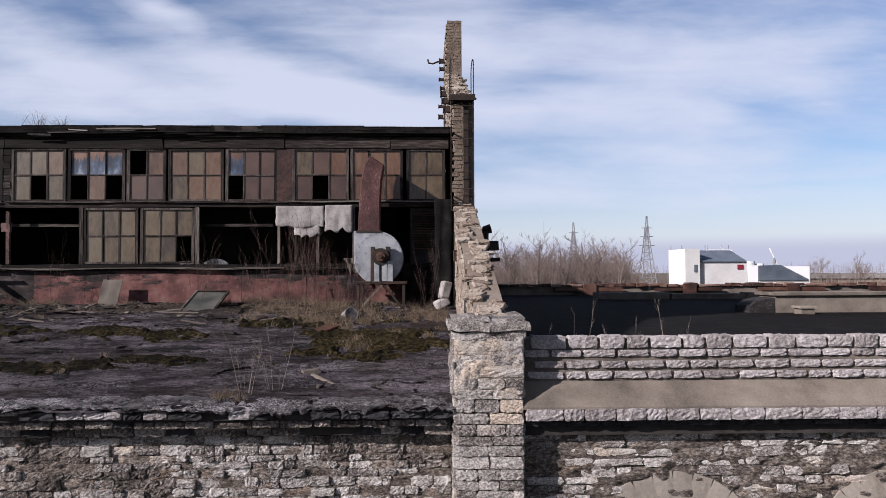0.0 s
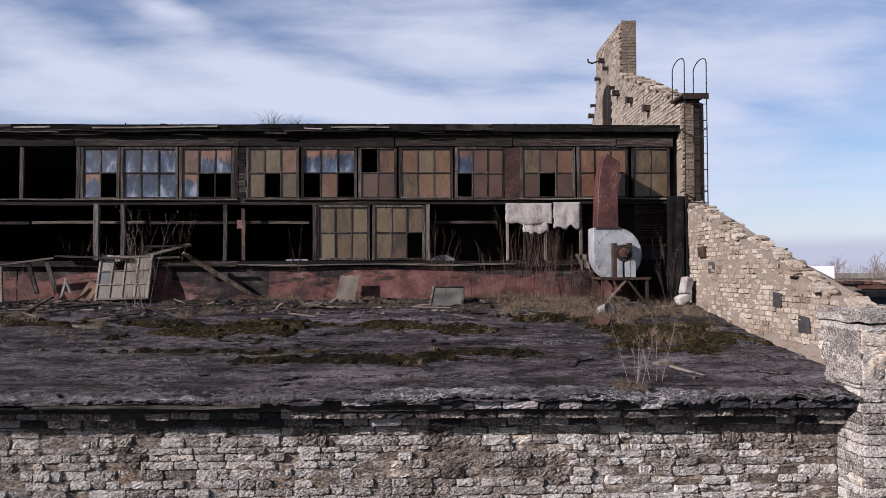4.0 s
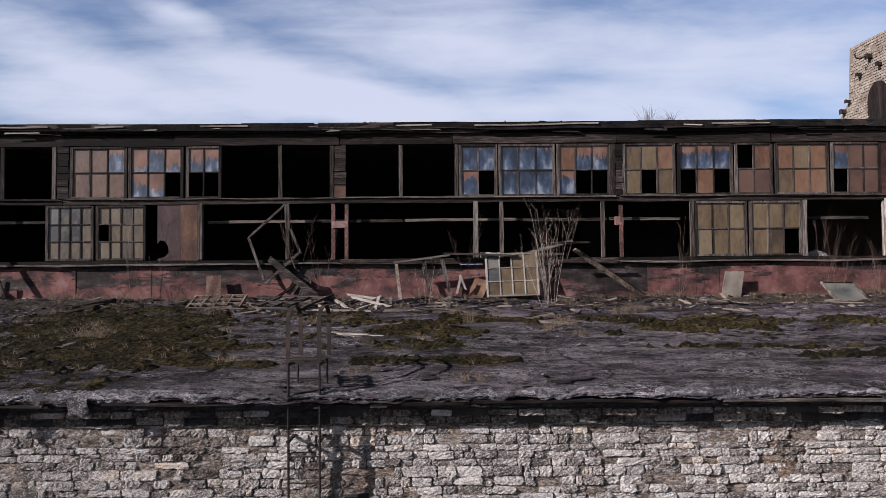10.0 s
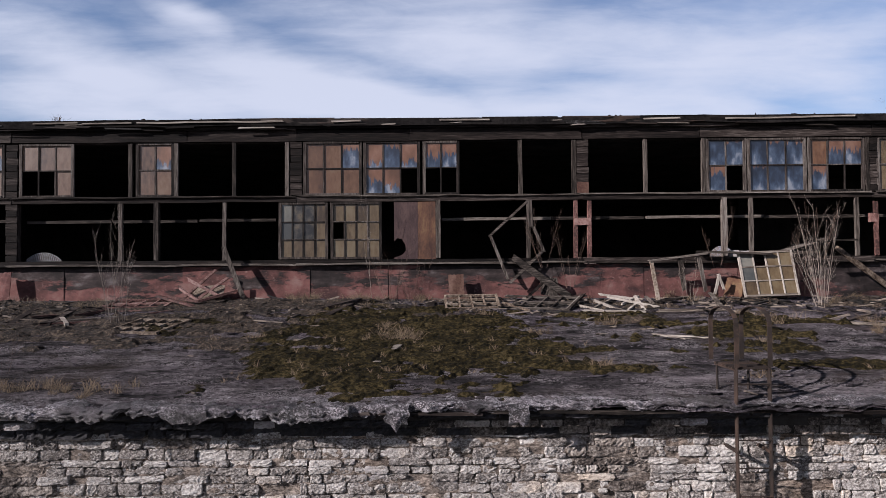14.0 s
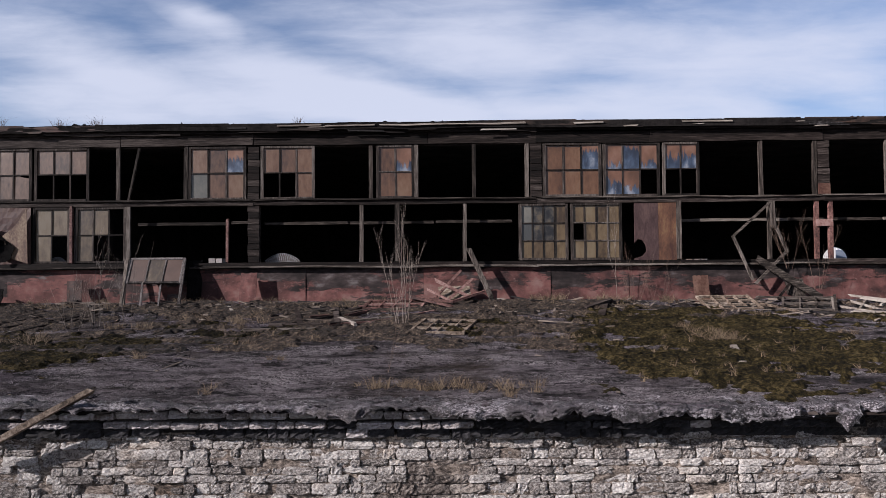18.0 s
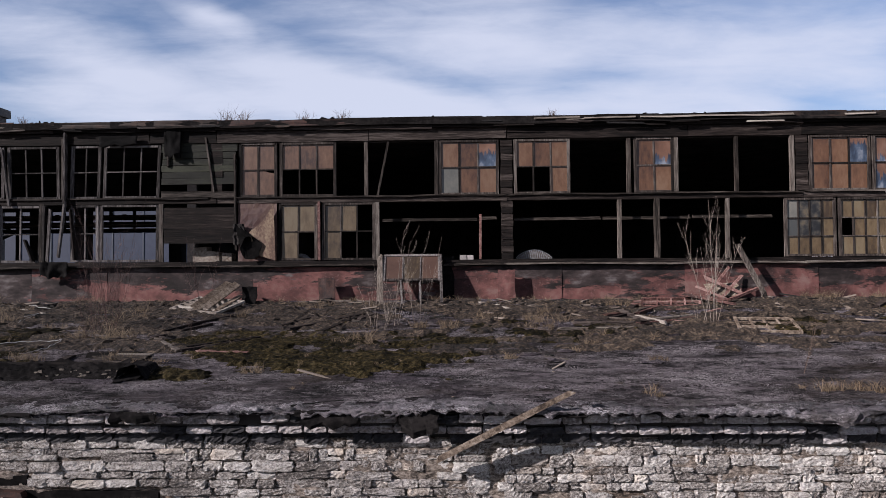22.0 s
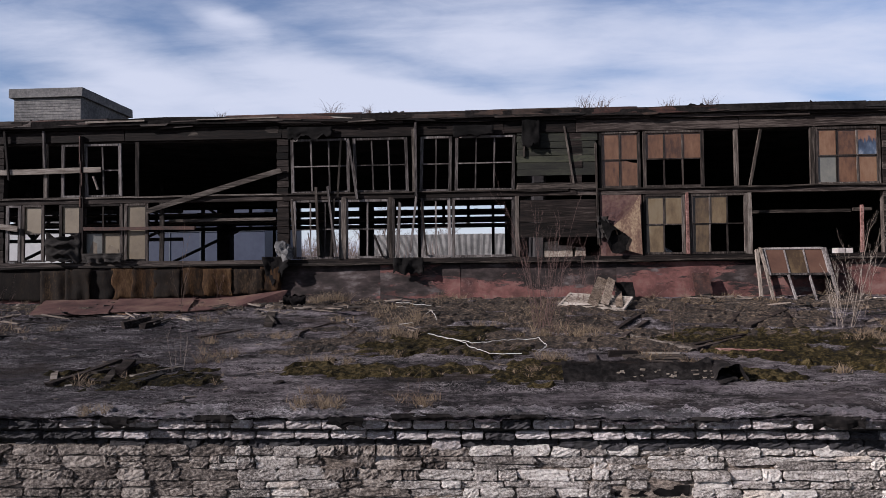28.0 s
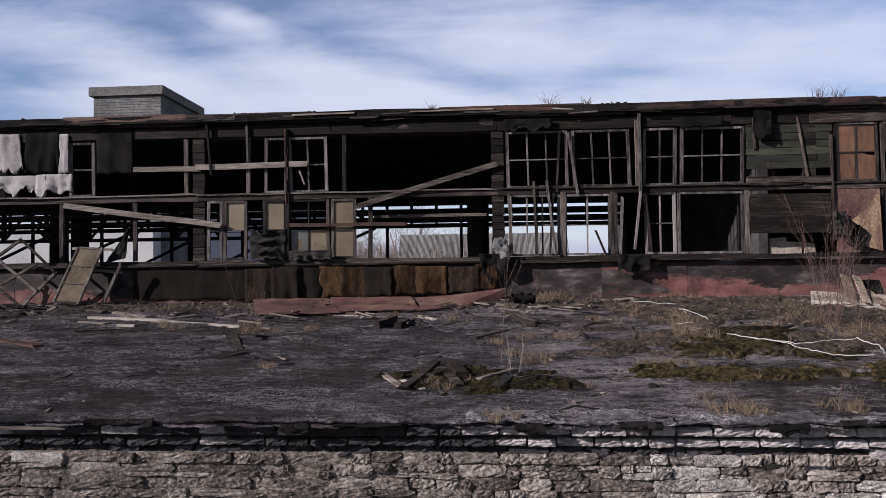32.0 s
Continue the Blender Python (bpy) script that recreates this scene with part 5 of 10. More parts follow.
while x < 0.55:
    w = rnd(1.2, 3.4)
    x1 = min(x + w, 0.56)
    o = rnd(-0.012, 0.012)
    dark = x < -38.2 or random.random() < (0.6 if x < -33 else 0.12)
    s = rnd(0, 50)
    b = sheet(bmesh.new(), lambda u, v: (x + (x1 - x) * u, FY + o + 0.016 * nz(x + u * 3, v * 2, s, 1.5), 7.2 + 0.86 * v), max(3, int(w / 0.2)), 6, 0.2)
    part("plaster_panel", b, PLASTER_DARK if dark else PLASTER, hall)
    x = x1 + 0.004
part("sub_wall", one_box(-80, 0.56, FY + 0.16, FY + 0.34, 0, 8.04), MORTAR, hall)
# sill: a ledge of timber and felt
for a, c in zip(COLUMNS[1:], COLUMNS):
    b = bmesh.new()
    beam(b, (a, FY + 0.06, 8.13), (c, FY + 0.06, 8.13 + rnd(-0.012, 0.012)), 0.26, 0.12, rough=0.008, chew=0)
    part("sill_beam", b, WOOD_DARK, hall)
    b = bmesh.new()
    beam(b, (a + 0.02, FY - 0.1, 8.095 + rnd(-0.01, 0.01)), (c - 0.02, FY - 0.1, 8.095 + rnd(-0.01, 0.01)), 0.07, 0.035, rough=0.012, chew=0.1)
    part("sill_board", b, WOOD, hall)
    b = bmesh.new()
    beam(b, (a, FY + 0.04, 9.44), (c, FY + 0.04, 9.44 + rnd(-0.012, 0.012)), 0.16, 0.12, rough=0.008, chew=0)
    part("middle_beam", b, WOOD_DARK, hall)
    b = bmesh.new()
    beam(b, (a + 0.05, FY - 0.06, 9.495), (c - 0.05, FY - 0.06, 9.495 + rnd(-0.012, 0.012)), 0.06, 0.03, rough=0.01, chew=0.2)
    part("drip_board", b, WOOD, hall)
    # fascia: boards one over the other, with gaps
    for z0, z1, y0 in ((10.63, 10.87, -0.03), (10.865, 10.985, -0.1)):
        x = a
        while x < c:
            w = min(rnd(2.0, 4.5), c - x)
            b = one_beam((x + 0.006, FY + y0, (z0 + z1) / 2 + rnd(-0.012, 0.012)), (x + w - 0.006, FY + y0 + rnd(-0.01, 0.01), (z0 + z1) / 2 + rnd(-0.016, 0.016)), 0.04, z1 - z0 + rnd(-0.015, 0.01), rough=0.01)
            part("fascia_board", b, WOOD_DARK, hall)
            x += w
    b = one_box(a, c, FY + 0.03, FY + 0.2, 10.6, 11.0)
    part("wall_plate", b, WOOD_DARK, hall)
# eaves: felt strips and rusty flashing on the edge of the flat roof
x = -80.0
while x < 0.3:
    w = min(rnd(0.9, 2.8), 0.56 - x)
    zt = 11.04 + 0.035 * nz(x, 0, 0, 0.4)
    flashing = any(p < x + w / 2 < q for p, q in ((-38.0, -28.7), (-21.4, -18.8), (-14.7, -13.8), (-4.8, -3.4), (-47.0, -42.0)))
    s = rnd(0, 99)
    h = 0.12 if flashing else rnd(0.06, 0.14)
    b = sheet(bmesh.new(), lambda u, v: (x + w * u, FY - 0.2 + 0.02 * nz(u * 3, v * 2, s), zt + 0.03 - h * v * (1 if flashing else 0.7 + 0.5 * abs(nz(u * 6, s)))), 8, 3, 0.02)
    part("flashing" if flashing else "felt_edge", b, (RUST if random.random() < 0.4 else IRON) if flashing else TAR_AND_SHADE, hall)
    x += w + (0 if flashing else rnd(-0.05, 0.1))
for x0, x1 in ((-11.8, -9.2), (-23.8, -20.8), (-19.8, -19.2), (-17.6, -16.6), (-6.8, -5.6), (-42.2, -41.0), (-39.9, -38.3), (-25.9, -25.0), (-24.9, -23.9)):
    part("edge_lath", one_beam((x0, FY - 0.23, 11.0), (x1, FY - 0.23, 11.01), 0.02, 0.03, rough=0.01), WOOD_PALE, hall)

# splintered laths and curled scraps of felt along the eaves
for i in range(70):
    x, l, z = rnd(-48, 0), rnd(0.15, 0.9), rnd(10.86, 11.0)
    part("lath", one_beam((x, FY - 0.135 - 0.07 * (z > 10.88), z), (min(x + l, 0.4), FY - 0.135 - 0.07 * (z > 10.88), z + rnd(-0.03, 0.03)), 0.02, rnd(0.012, 0.04), rough=0.008, chew=0.05), random.choice((WOOD, WOOD_DARK, WOOD_DARK, WOOD_DARK, TAR, IRON)) if random.random() < 0.92 else WOOD_PALE, hall)
for i in range(90):
    x, w, h = rnd(-48, 0), rnd(0.08, 0.5), rnd(0.02, 0.09)
    s = rnd(0, 50)
    part("felt_scrap", sheet(bmesh.new(), lambda u, v: (x + w * u, FY - 0.19 + 0.05 * v + 0.03 * nz(u * 4, s), 11.03 + h * v * max(0.0, nz(u * 5, v, s) + 0.5)), 6, 3, 0.012), TAR_AND_SHADE, hall)

b = sheet(bmesh.new(), lambda u, v: (-80.5 + 81.1 * u, 15.4 + 14.4 * v, 11.06 + 0.03 * nz(u * 60, v * 12) + 0.03 * nz(u * 23, 0)), 120, 20, -0.14, (0, 0, 1))
tagged(part("roof_hall", b, TAR_AND_SHADE), "black felt flat roof of the upper hall", "roof", kind="structure")


def boarded_column(xc, w, z0, z1, y=FY - 0.01):
    n = int((z1 - z0) / 0.13)
    b = one_box(xc - w / 2 + 0.02, xc + w / 2 - 0.02, y + 0.02, y + 0.16, z0, z1)
    core = part("column", b, WOOD_DARK, hall, "timber post clad in short boards")
    for k in range(n):
        z = z0 + (k + 0.5) * (z1 - z0) / n
        part("board", one_beam((xc - w / 2 + rnd(0, 0.015), y, z), (xc + w / 2 - rnd(0, 0.015), y + rnd(-0.012, 0.012), z + rnd(-0.006, 0.006)), 0.03, (z1 - z0) / n - 0.012, 1, 0.004, chew=0.006), WOOD_DARK, core)


for xc in COLUMNS[2:9]:
    boarded_column(xc, 0.25, 9.5, 10.62)
for xc in (-26.455, -38.235, -44.165):
    boarded_column(xc, 0.25, 8.19, 9.38)

window_count = [0]


def sash(x0, x1, z0, z1, cols, panes, lean=0.0, label="", wood=None, y=FY, bars=True):
    """A framed window. panes: rows from the top, split by '/', one letter a pane, '.' where the glass is gone."""
    window_count[0] += 1
    rows = panes.split("/")
    w = tagged(stand("window_%d" % window_count[0], ((x0 + x1) / 2, y, z0), kind="structure"), label or "timber window with painted and missing panes", "window")
    sw = 0.042
    wood = wood or (WOOD_GREY if set(panes) <= {".", "/"} else WOOD_SASH)

    def member(p, q, a, h, name):
        part(name, one_beam(p, q, a, h, rough=0.004, chew=0.006), wood, w)
    l = rnd(-0.006, 0.006)
    member((x0 + sw / 2, y, z0), (x0 + sw / 2 + l + lean, y, z1), sw, 0.06, "stile")
    member((x1 - sw / 2, y, z0), (x1 - sw / 2 + l + lean, y, z1), sw, 0.06, "stile")
    member((x0 + sw, y, z0 + sw / 2), (x1 - sw, y, z0 + sw / 2), 0.06, sw, "rail")
    member((x0 + sw + lean, y, z1 - sw / 2), (x1 - sw + lean, y, z1 - sw / 2), 0.06, sw, "rail")
    iw, ih = (x1 - x0 - 2 * sw) / cols, (z1 - z0 - 2 * sw) / len(rows)
    if bars:
        for c in range(1, cols):
            xx = x0 + sw + c * iw
            member((xx, y + 0.005, z0 + sw), (xx + l + lean, y + 0.005, z1 - sw), 0.02, 0.03, "glazing_bar")
        for r in range(1, len(rows)):
            zz = z0 + sw + r * ih
            member((x0 + sw, y + 0.002, zz), (x1 - sw, y + 0.002, zz + rnd(-0.004, 0.004)), 0.03, 0.024, "glazing_bar")
    for r, line in enumerate(rows):
        for c, code in enumerate(line):
            if code == ".":
                continue
            xa, za = x0 + sw + c * iw + lean * 0.5, z1 - sw - (r + 1) * ih
            b = bmesh.new()
            tw = rnd(-0.004, 0.004)
            yy = y + 0.012
            if code == "#":
                # a pane with its upper corner broken away
                prism(b, [(xa, za), (xa + iw, za), (xa + iw, za + ih * 0.86), (xa + iw * 0.6, za + ih * 0.9), (xa + iw * 0.35, za + ih * 0.97), (xa, za + ih * 0.93)], "y", yy, yy + 0.005)
                code = "o"
            else:
                box(b, xa + 0.002, xa + iw - 0.002, yy + tw, yy + 0.005 + tw, za + 0.002, za + ih - 0.002)
                for v in b.verts:
                    v.co.y += (v.co.x - xa) * tw * 3
            part("pane", b, PANE[code], w)
    return w


U0, U1, L0, L1 = 9.51, 10.62, 8.2, 9.37
for x0, x1, cols, panes in (
    (-0.38, 0.42, 2, "tt/tt"), (-1.56, -0.47, 3, "ooo/owo"), (-2.79, -1.62, 3, "two/w.w"), (-4.19, -3.13, 3, "bww/.ww"),
    (-5.39, -4.25, 3, "oto/too"), (-6.25, -5.45, 2, ".o/ww"), (-7.47, -6.30, 3, "bbb/.o."), (-8.65, -7.53, 3, "tto/t.t"),
    (-10.06, -8.92, 3, "obb/B.."), (-11.29, -10.10, 3, "BBB/BBB"), (-12.14, -11.34, 2, "BB/B."),
    (-17.96, -17.22, 2, "bb/.."), (-19.18, -18.03, 3, "bbb/bb."), (-20.42, -19.23, 3, "oob/ooo"),
):
    sash(x0, x1, U0, U1, cols, panes)
for x0, x1, cols, panes in (
    (-23.88, -23.10, 2, "ob/oo"), (-26.30, -25.18, 3, "ooo/..o"), (-27.83, -26.62, 3, "oob/goo"),
    (-31.09, -29.94, 3, "ooo/..."), (-31.94, -31.16, 2, "oo/o#"),
    (-34.78, -33.61, 3, ".../..."), (-35.47, -34.86, 2, "../.."), (-36.78, -35.70, 3, ".../..."), (-38.05, -36.88, 3, ".../..."),
    (-42.32, -41.56, 2, "../.."), (-42.83, -42.38, 1, "./."), (-46.84, -46.32, 1, "./."),
):
    empty = set(panes) <= {".", "/"}
    sash(x0, x1, U0, U1 - (0.02 if empty else 0), cols, panes, rnd(-0.03, 0.03) if empty else 0.0, "weathered timber window frame with all its glass gone" if empty else "")
for x0, x1, cols, panes in (
    (-5.96, -4.85, 3, "ttt/tt."), (-7.14, -6.02, 3, "ttt/ttt"), (-19.86, -18.82, 4, "tttt/.ttt/tttt"), (-20.93, -19.93, 4, "gddt/gddt/tttt"),
    (-30.22, -29.14, 3, "tt./t.."), (-31.11, -30.33, 2, "tt/t."),
    (-34.84, -33.62, 1, "."), (-35.45, -34.88, 2, "../.."), (-36.98, -36.1, 2, "../.."), (-38.02, -37.05, 3, ".../..."),
    (-41.5, -41.02, 1, "c"), (-42.36, -41.55, 2, "../gc"), (-42.86, -42.40, 1, "c/."), (-43.66, -43.20, 1, "c/."), (-44.0, -43.7, 1, "./."),
):
    empty = set(panes) <= {".", "/"}
    sash(x0, x1, L0, L1, cols, panes, rnd(-0.02, 0.02) if empty else 0.0, "weathered timber window frame with all its glass gone" if empty else "")


def post(x, z0, z1, w=0.06, d=0.08, material=None, y=FY, x2=None, name="post", label=""):
    return part(name, one_beam((x, y, z0), (x if x2 is None else x2, y, z1), w, d, rough=0.006), material or WOOD, hall, label)


for x in (-13.39, -15.96, -21.85, -29.32, -41.23, -43.16):
    post(x, 9.5, 10.62, 0.05)
for x in (-14.86, -20.76, -8.86, -44.42, -24.0, -12.2, -23.05, -27.88):
    post(x, 9.5, 10.62, 0.07)
for x in (-9.09, -11.25, -15.80, -22.05, -24.2, -29.09, -40.73, -4.78, -7.19, -33.56, -45.48, -47.0):
    post(x, 8.19, 9.4, 0.06)
for x in (-11.80, -23.45, -17.66, -36.05, -37.0):
    post(x, 8.19, 9.4, 0.11, 0.1)
for x in (-8.7,):
    post(x, 8.19, 9.3, 0.07, 0.07, WOOD_RED)
for x in (-14.83, -14.55):
    post(x, 8.19, 9.4, 0.08, 0.08, WOOD_RED, FY + 0.02)
part("plate", one_box(-14.86, -14.52, FY - 0.04, FY + 0.1, 8.86, 9.0, 0.006), WOOD_RED, hall)
part("plate", one_box(-8.83, -8.66, FY - 0.04, FY + 0.06, 8.88, 9.06, 0.006), WOOD_RED, hall)
part("patch_board", one_box(-14.8, -14.56, FY - 0.045, FY - 0.02, 9.51, 9.74, 0.004), RUST, hall)
post(-29.08, 9.5, 10.6, 0.06, 0.04, WOOD, FY - 0.03, -28.86, "loose_board")
post(-30.28, 8.2, 9.4, 0.07, 0.05, WOOD_RED, FY - 0.04)
post(-35.58, 9.5, 10.75, 0.1, 0.08, WOOD, FY - 0.05)
post(-42.36, 8.2, 10.75, 0.07, 0.06, WOOD_DARK, FY - 0.07)
for k in range(6):
    post(-42.37 + rnd(-0.03, 0.03), 9.3 + 0.22 * k, 9.5 + 0.25 * k, rnd(0.02, 0.06), 0.02, RUST, FY - 0.11, name="splinter")
post(-37.12, 9.4, 10.58, 0.05, 0.04, WOOD, FY - 0.06, -36.92 - 0.12, "loose_board")
post(-37.5, 8.25, 9.62, 0.06, 0.05, WOOD, FY - 0.06, -37.55, "loose_board")
post(-27.0, 8.2, 9.1, 0.05, 0.05, WOOD_RED, FY - 0.03)
for x, z0 in ((-3.07, 8.2), (-2.71, 8.2), (-2.26, 8.2), (-1.5, 8.2)):
    post(x, z0, 9.36, 0.085, 0.05, WOOD_PALE if x < -3 else WOOD)
post(-35.67, 8.31, 9.45, 0.08, 0.04, WOOD_GREY, 15.5, -35.54, "loose_board")
post(-35.35, 8.25, 9.29, 0.12, 0.03, WOOD_DARK, 15.55, -35.44, "loose_board")
post(-35.54, 9.4, 10.87, 0.1, 0.05, WOOD_GREY, 15.5, -35.54, "loose_board")
post(-37.14, 8.23, 9.63, 0.08, 0.04, WOOD_GREY, 15.5, -37.3, "loose_board")
post(-37.25, 8.23, 9.38, 0.05, 0.04, WOOD, 15.52, -37.19, "loose_board")
post(-36.0, 8.21, 9.36, 0.07, 0.05, WOOD_GREY, 15.55, -36.0, "loose_board")
post(-35.93, 8.21, 9.3, 0.05, 0.05, WOOD_GREY, 15.55, -35.87, "loose_board")
post(-36.21, 8.21, 8.67, 0.1, 0.03, WOOD_DARK, 15.53, -36.39, "loose_board")
post(-36.72, 9.36, 10.54, 0.06, 0.04, WOOD_GREY, 15.5, -36.88, "loose_board")
post(-37.97, 8.24, 9.39, 0.07, 0.04, WOOD, 15.5, -38.04, "loose_board")
post(-43.15, 10.11, 10.88, 0.06, 0.04, WOOD_GREY, 15.52, -43.16, "loose_board")
post(-42.01, 9.66, 9.92, 0.05, 0.03, WOOD_PALE, 15.48, -42.1, "loose_board")
post(-43.87, 9.88, 10.9, 0.06, 0.04, WOOD_DARK, 15.48, -43.96, "loose_board")
# rails behind the open lower bays
for a, c in ((-17.6, -7.3), (-26.3, -21.0), (-29.0, -26.6), (-4.8, -3.2), (-40.7, -38.4)):
    x = a
    while x < c - 0.1:
        w = min(rnd(1.8, 2.6), c - x)
        zz = 9.03 + rnd(-0.015, 0.015)
        part("rail", one_beam((x, FY + 0.3, zz), (x + w - 0.05, FY + 0.3, zz + rnd(-0.01, 0.01)), 0.06, 0.06, rough=0.006), WOOD, hall)
        x += w
# boards that close single bays
part("rust_board", one_box(-3.12, -2.80, FY - 0.02, FY + 0.01, 9.5, 10.64, 0.004), RUST, hall, "rust-stained board")
RUST_PURPLE = surf("purple_brown_board", [(0.022, 0.013, 0.014), (0.055, 0.03, 0.03), (0.1, 0.06, 0.055)], 2.2, 0.8, bump=0.3, bscale=20, stretch=(1.5, 1, 0.6), fine=0.8)
RUST_PINK = surf("rusty_pink_sheet", [(0.03, 0.014, 0.013), (0.085, 0.04, 0.036), (0.13, 0.078, 0.06), (0.2, 0.15, 0.105)], 1.6, 0.7, bump=0.3, bscale=16, stretch=(1.0, 1, 0.9), fine=0.7)
part("board", prism(bmesh.new(), [(-18.56, 8.55), (-18.5, 8.62), (-18.4, 8.6), (-18.33, 8.48), (-18.32, 8.36), (-18.4, 8.27), (-18.56, 8.22), (-18.56, 8.19), (-18.07, 8.19), (-18.07, 9.38), (-18.56, 9.38)], "y", FY - 0.02, FY + 0.01), RUST_PURPLE, hall, "dark purple-brown board with a round hole")
OCHRE = surf("stained_ochre_board", [(0.05, 0.022, 0.016), (0.13, 0.062, 0.035), (0.22, 0.14, 0.07)], 2.5, 0.8, bump=0.3, bscale=20, stretch=(1.5, 1, 0.6))
part("board", one_box(-18.07, -17.71, FY - 0.03, FY + 0.0, 8.19, 9.37, 0.006), OCHRE, hall, "stained ochre board")
b = sheet(bmesh.new(), lambda u, v: (-31.95 + 0.8 * u, FY - 0.02 - 0.05 * abs(nz(u * 3, v * 3)) - 0.06 * max(0, 0.5 - u) * (1 - v), 8.17 + 1.24 * v), 8, 10, 0.01)
part("rust_sheet", b, RUST_PINK, hall, "buckled rusty sheet")
for k in range(7):
    z = 9.78 + k * 0.135
    part("board", one_beam((-33.54, FY - 0.01, z + 0.06), (-31.98 + rnd(-0.03, 0.0), FY - 0.01 + rnd(-0.01, 0.01), z + 0.06 + rnd(-0.008, 0.008)), 0.03, 0.125, 3, 0.005), WOOD_GREEN, hall, "green mossy board")
part("board", one_beam((-33.55, FY - 0.03, 9.58), (-32.0, FY - 0.03, 9.56), 0.04, 0.12, 4), WOOD, hall)
for k in range(5):
    z = 8.64 + k * 0.148
    part("board", one_beam((-33.5, FY - 0.005, z), (-32.02, FY - 0.005 + rnd(-0.004, 0.004), z + rnd(-0.004, 0.004)), 0.025, 0.144, 3, 0.003), WOOD_DARK, hall)
post(-32.45, 9.6, 10.75, 0.05, 0.03, WOOD, FY - 0.05, -32.62, "loose_board")
post(-31.98, 8.4, 10.4, 0.06, 0.04, WOOD, FY - 0.05, -32.02, "loose_board")
post(-33.4, 10.15, 10.75, 0.05, 0.03, WOOD, FY - 0.05, -33.42, "loose_board")
part("board", one_beam((-45.5, FY - 0.07, 10.03), (-44.1, FY - 0.07, 10.01), 0.03, 0.1, 3), WOOD_PALE, hall)
part("board", one_beam((-44.2, FY - 0.09, 10.04), (-41.95, FY - 0.09, 10.06), 0.03, 0.11, 4), WOOD_PALE, hall)
part("board", one_beam((-41.0, FY - 0.1, 9.2), (-38.25, FY - 0.1, 9.98), 0.04, 0.1, 5), WOOD, hall, "fallen slanting plank")
part("board", one_beam((-46.9, FY - 0.12, 9.33), (-43.7, FY - 0.12, 8.88), 0.04, 0.11, 5), WOOD_PALE, hall, "fallen slanting plank")
part("board", one_beam((-42.3, FY - 0.1, 8.86), (-40.0, FY - 0.1, 8.85), 0.03, 0.07, 4), RUST, hall)
part("board", one_beam((-41.2, FY - 0.02, 10.74), (-38.3, FY - 0.05, 10.8), 0.03, 0.13, 5, 0.012), WOOD, hall)
# louvre in the last bay
louvre = part("louvre", one_box(-0.32, 0.46, FY + 0.1, FY + 0.14, 8.2, 9.37), SHADE_DARK, hall)
for k in range(16):
    z = 8.5 + k * 0.054
    b = bmesh.new()
    box(b, -0.26, 0.4, -0.012, 0.03, -0.004, 0.004, 0.001, pose(0, FY + 0.05, z, 28))
    part("slat", b, RUST, louvre)

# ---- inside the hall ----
# every surface in here is coloured near black to keep the hall dark
tagged(part("ceiling", one_box(-80, 0.56, FY + 0.25, 29.2, 10.8, 10.9), SHADE_DARK), "ceiling of the hall, coloured near black for its shade", "ceiling", kind="structure")
tagged(part("floor", one_box(-80, 0.56, FY + 0.35, 30, 0.0, 0.1), SHADE_DARK), "dark floor of the hall", "floor", kind="structure")
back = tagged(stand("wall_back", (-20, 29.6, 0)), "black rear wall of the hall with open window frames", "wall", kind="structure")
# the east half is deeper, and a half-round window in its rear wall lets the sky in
part("solid", one_box(-33.0, 0.56, 35.0, 35.25, 0, 8.1), SHADE_DARK, back)
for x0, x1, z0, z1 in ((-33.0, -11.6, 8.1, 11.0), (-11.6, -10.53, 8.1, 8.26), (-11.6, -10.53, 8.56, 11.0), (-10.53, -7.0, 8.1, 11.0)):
    part("wall_piece", one_box(x0, x1, 35.0, 35.25, z0, z1), SHADE_DARK, back)
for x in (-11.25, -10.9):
    part("window_bar", one_box(x - 0.02, x + 0.02, 35.0, 35.1, 8.26, 8.56), SHADE_DARK, back)
part("wall_piece", one_box(-7.0, 0.56, 35.0, 35.25, 8.1, 8.5), SHADE_DARK, back)
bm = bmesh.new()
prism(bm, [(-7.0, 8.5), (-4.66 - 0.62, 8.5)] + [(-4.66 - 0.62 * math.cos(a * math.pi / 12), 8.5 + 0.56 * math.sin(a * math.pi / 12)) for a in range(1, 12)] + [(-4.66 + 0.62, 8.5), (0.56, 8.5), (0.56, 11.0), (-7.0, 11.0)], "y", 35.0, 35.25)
part("arched_wall", bm, SHADE_DARK, back, "black wall round a half-round window")
part("cross_screen", one_box(-7.75, -1.0, 25.0, 25.2, 0, 10.8), SHADE_DARK, back, "black inner wall")
tagged(part("ceiling", one_box(-33.2, 0.56, 29.1, 35.3, 10.9, 11.0), SHADE_DARK), "ceiling of the deep bay, coloured near black for its shade", "ceiling", kind="structure")
tagged(part("floor", one_box(-33.2, 0.56, 30.0, 35.3, 0.0, 0.1), SHADE_DARK), "dark floor of the deep bay", "floor", kind="structure")
part("partition", one_box(-33.2, -33.0, 29.7, 35.3, 0, 11), SHADE_DARK, back, "black cross wall")
part("end_wall", one_box(0.3, 0.56, 29.2, 35.3, 0, 11), SHADE_DARK, back)
part("partition", one_box(-33.2, -32.95, FY + 0.45, 29.4, 0, 10.8), SHADE_DARK, back, "black cross wall")
part("lower", one_box(-80, -33.0, 29.4, 29.7, 0, 8.3), SHADE_DARK, back)
part("upper", one_box(-80, -33.0, 29.4, 29.7, 10.55, 11), SHADE_DARK, back)
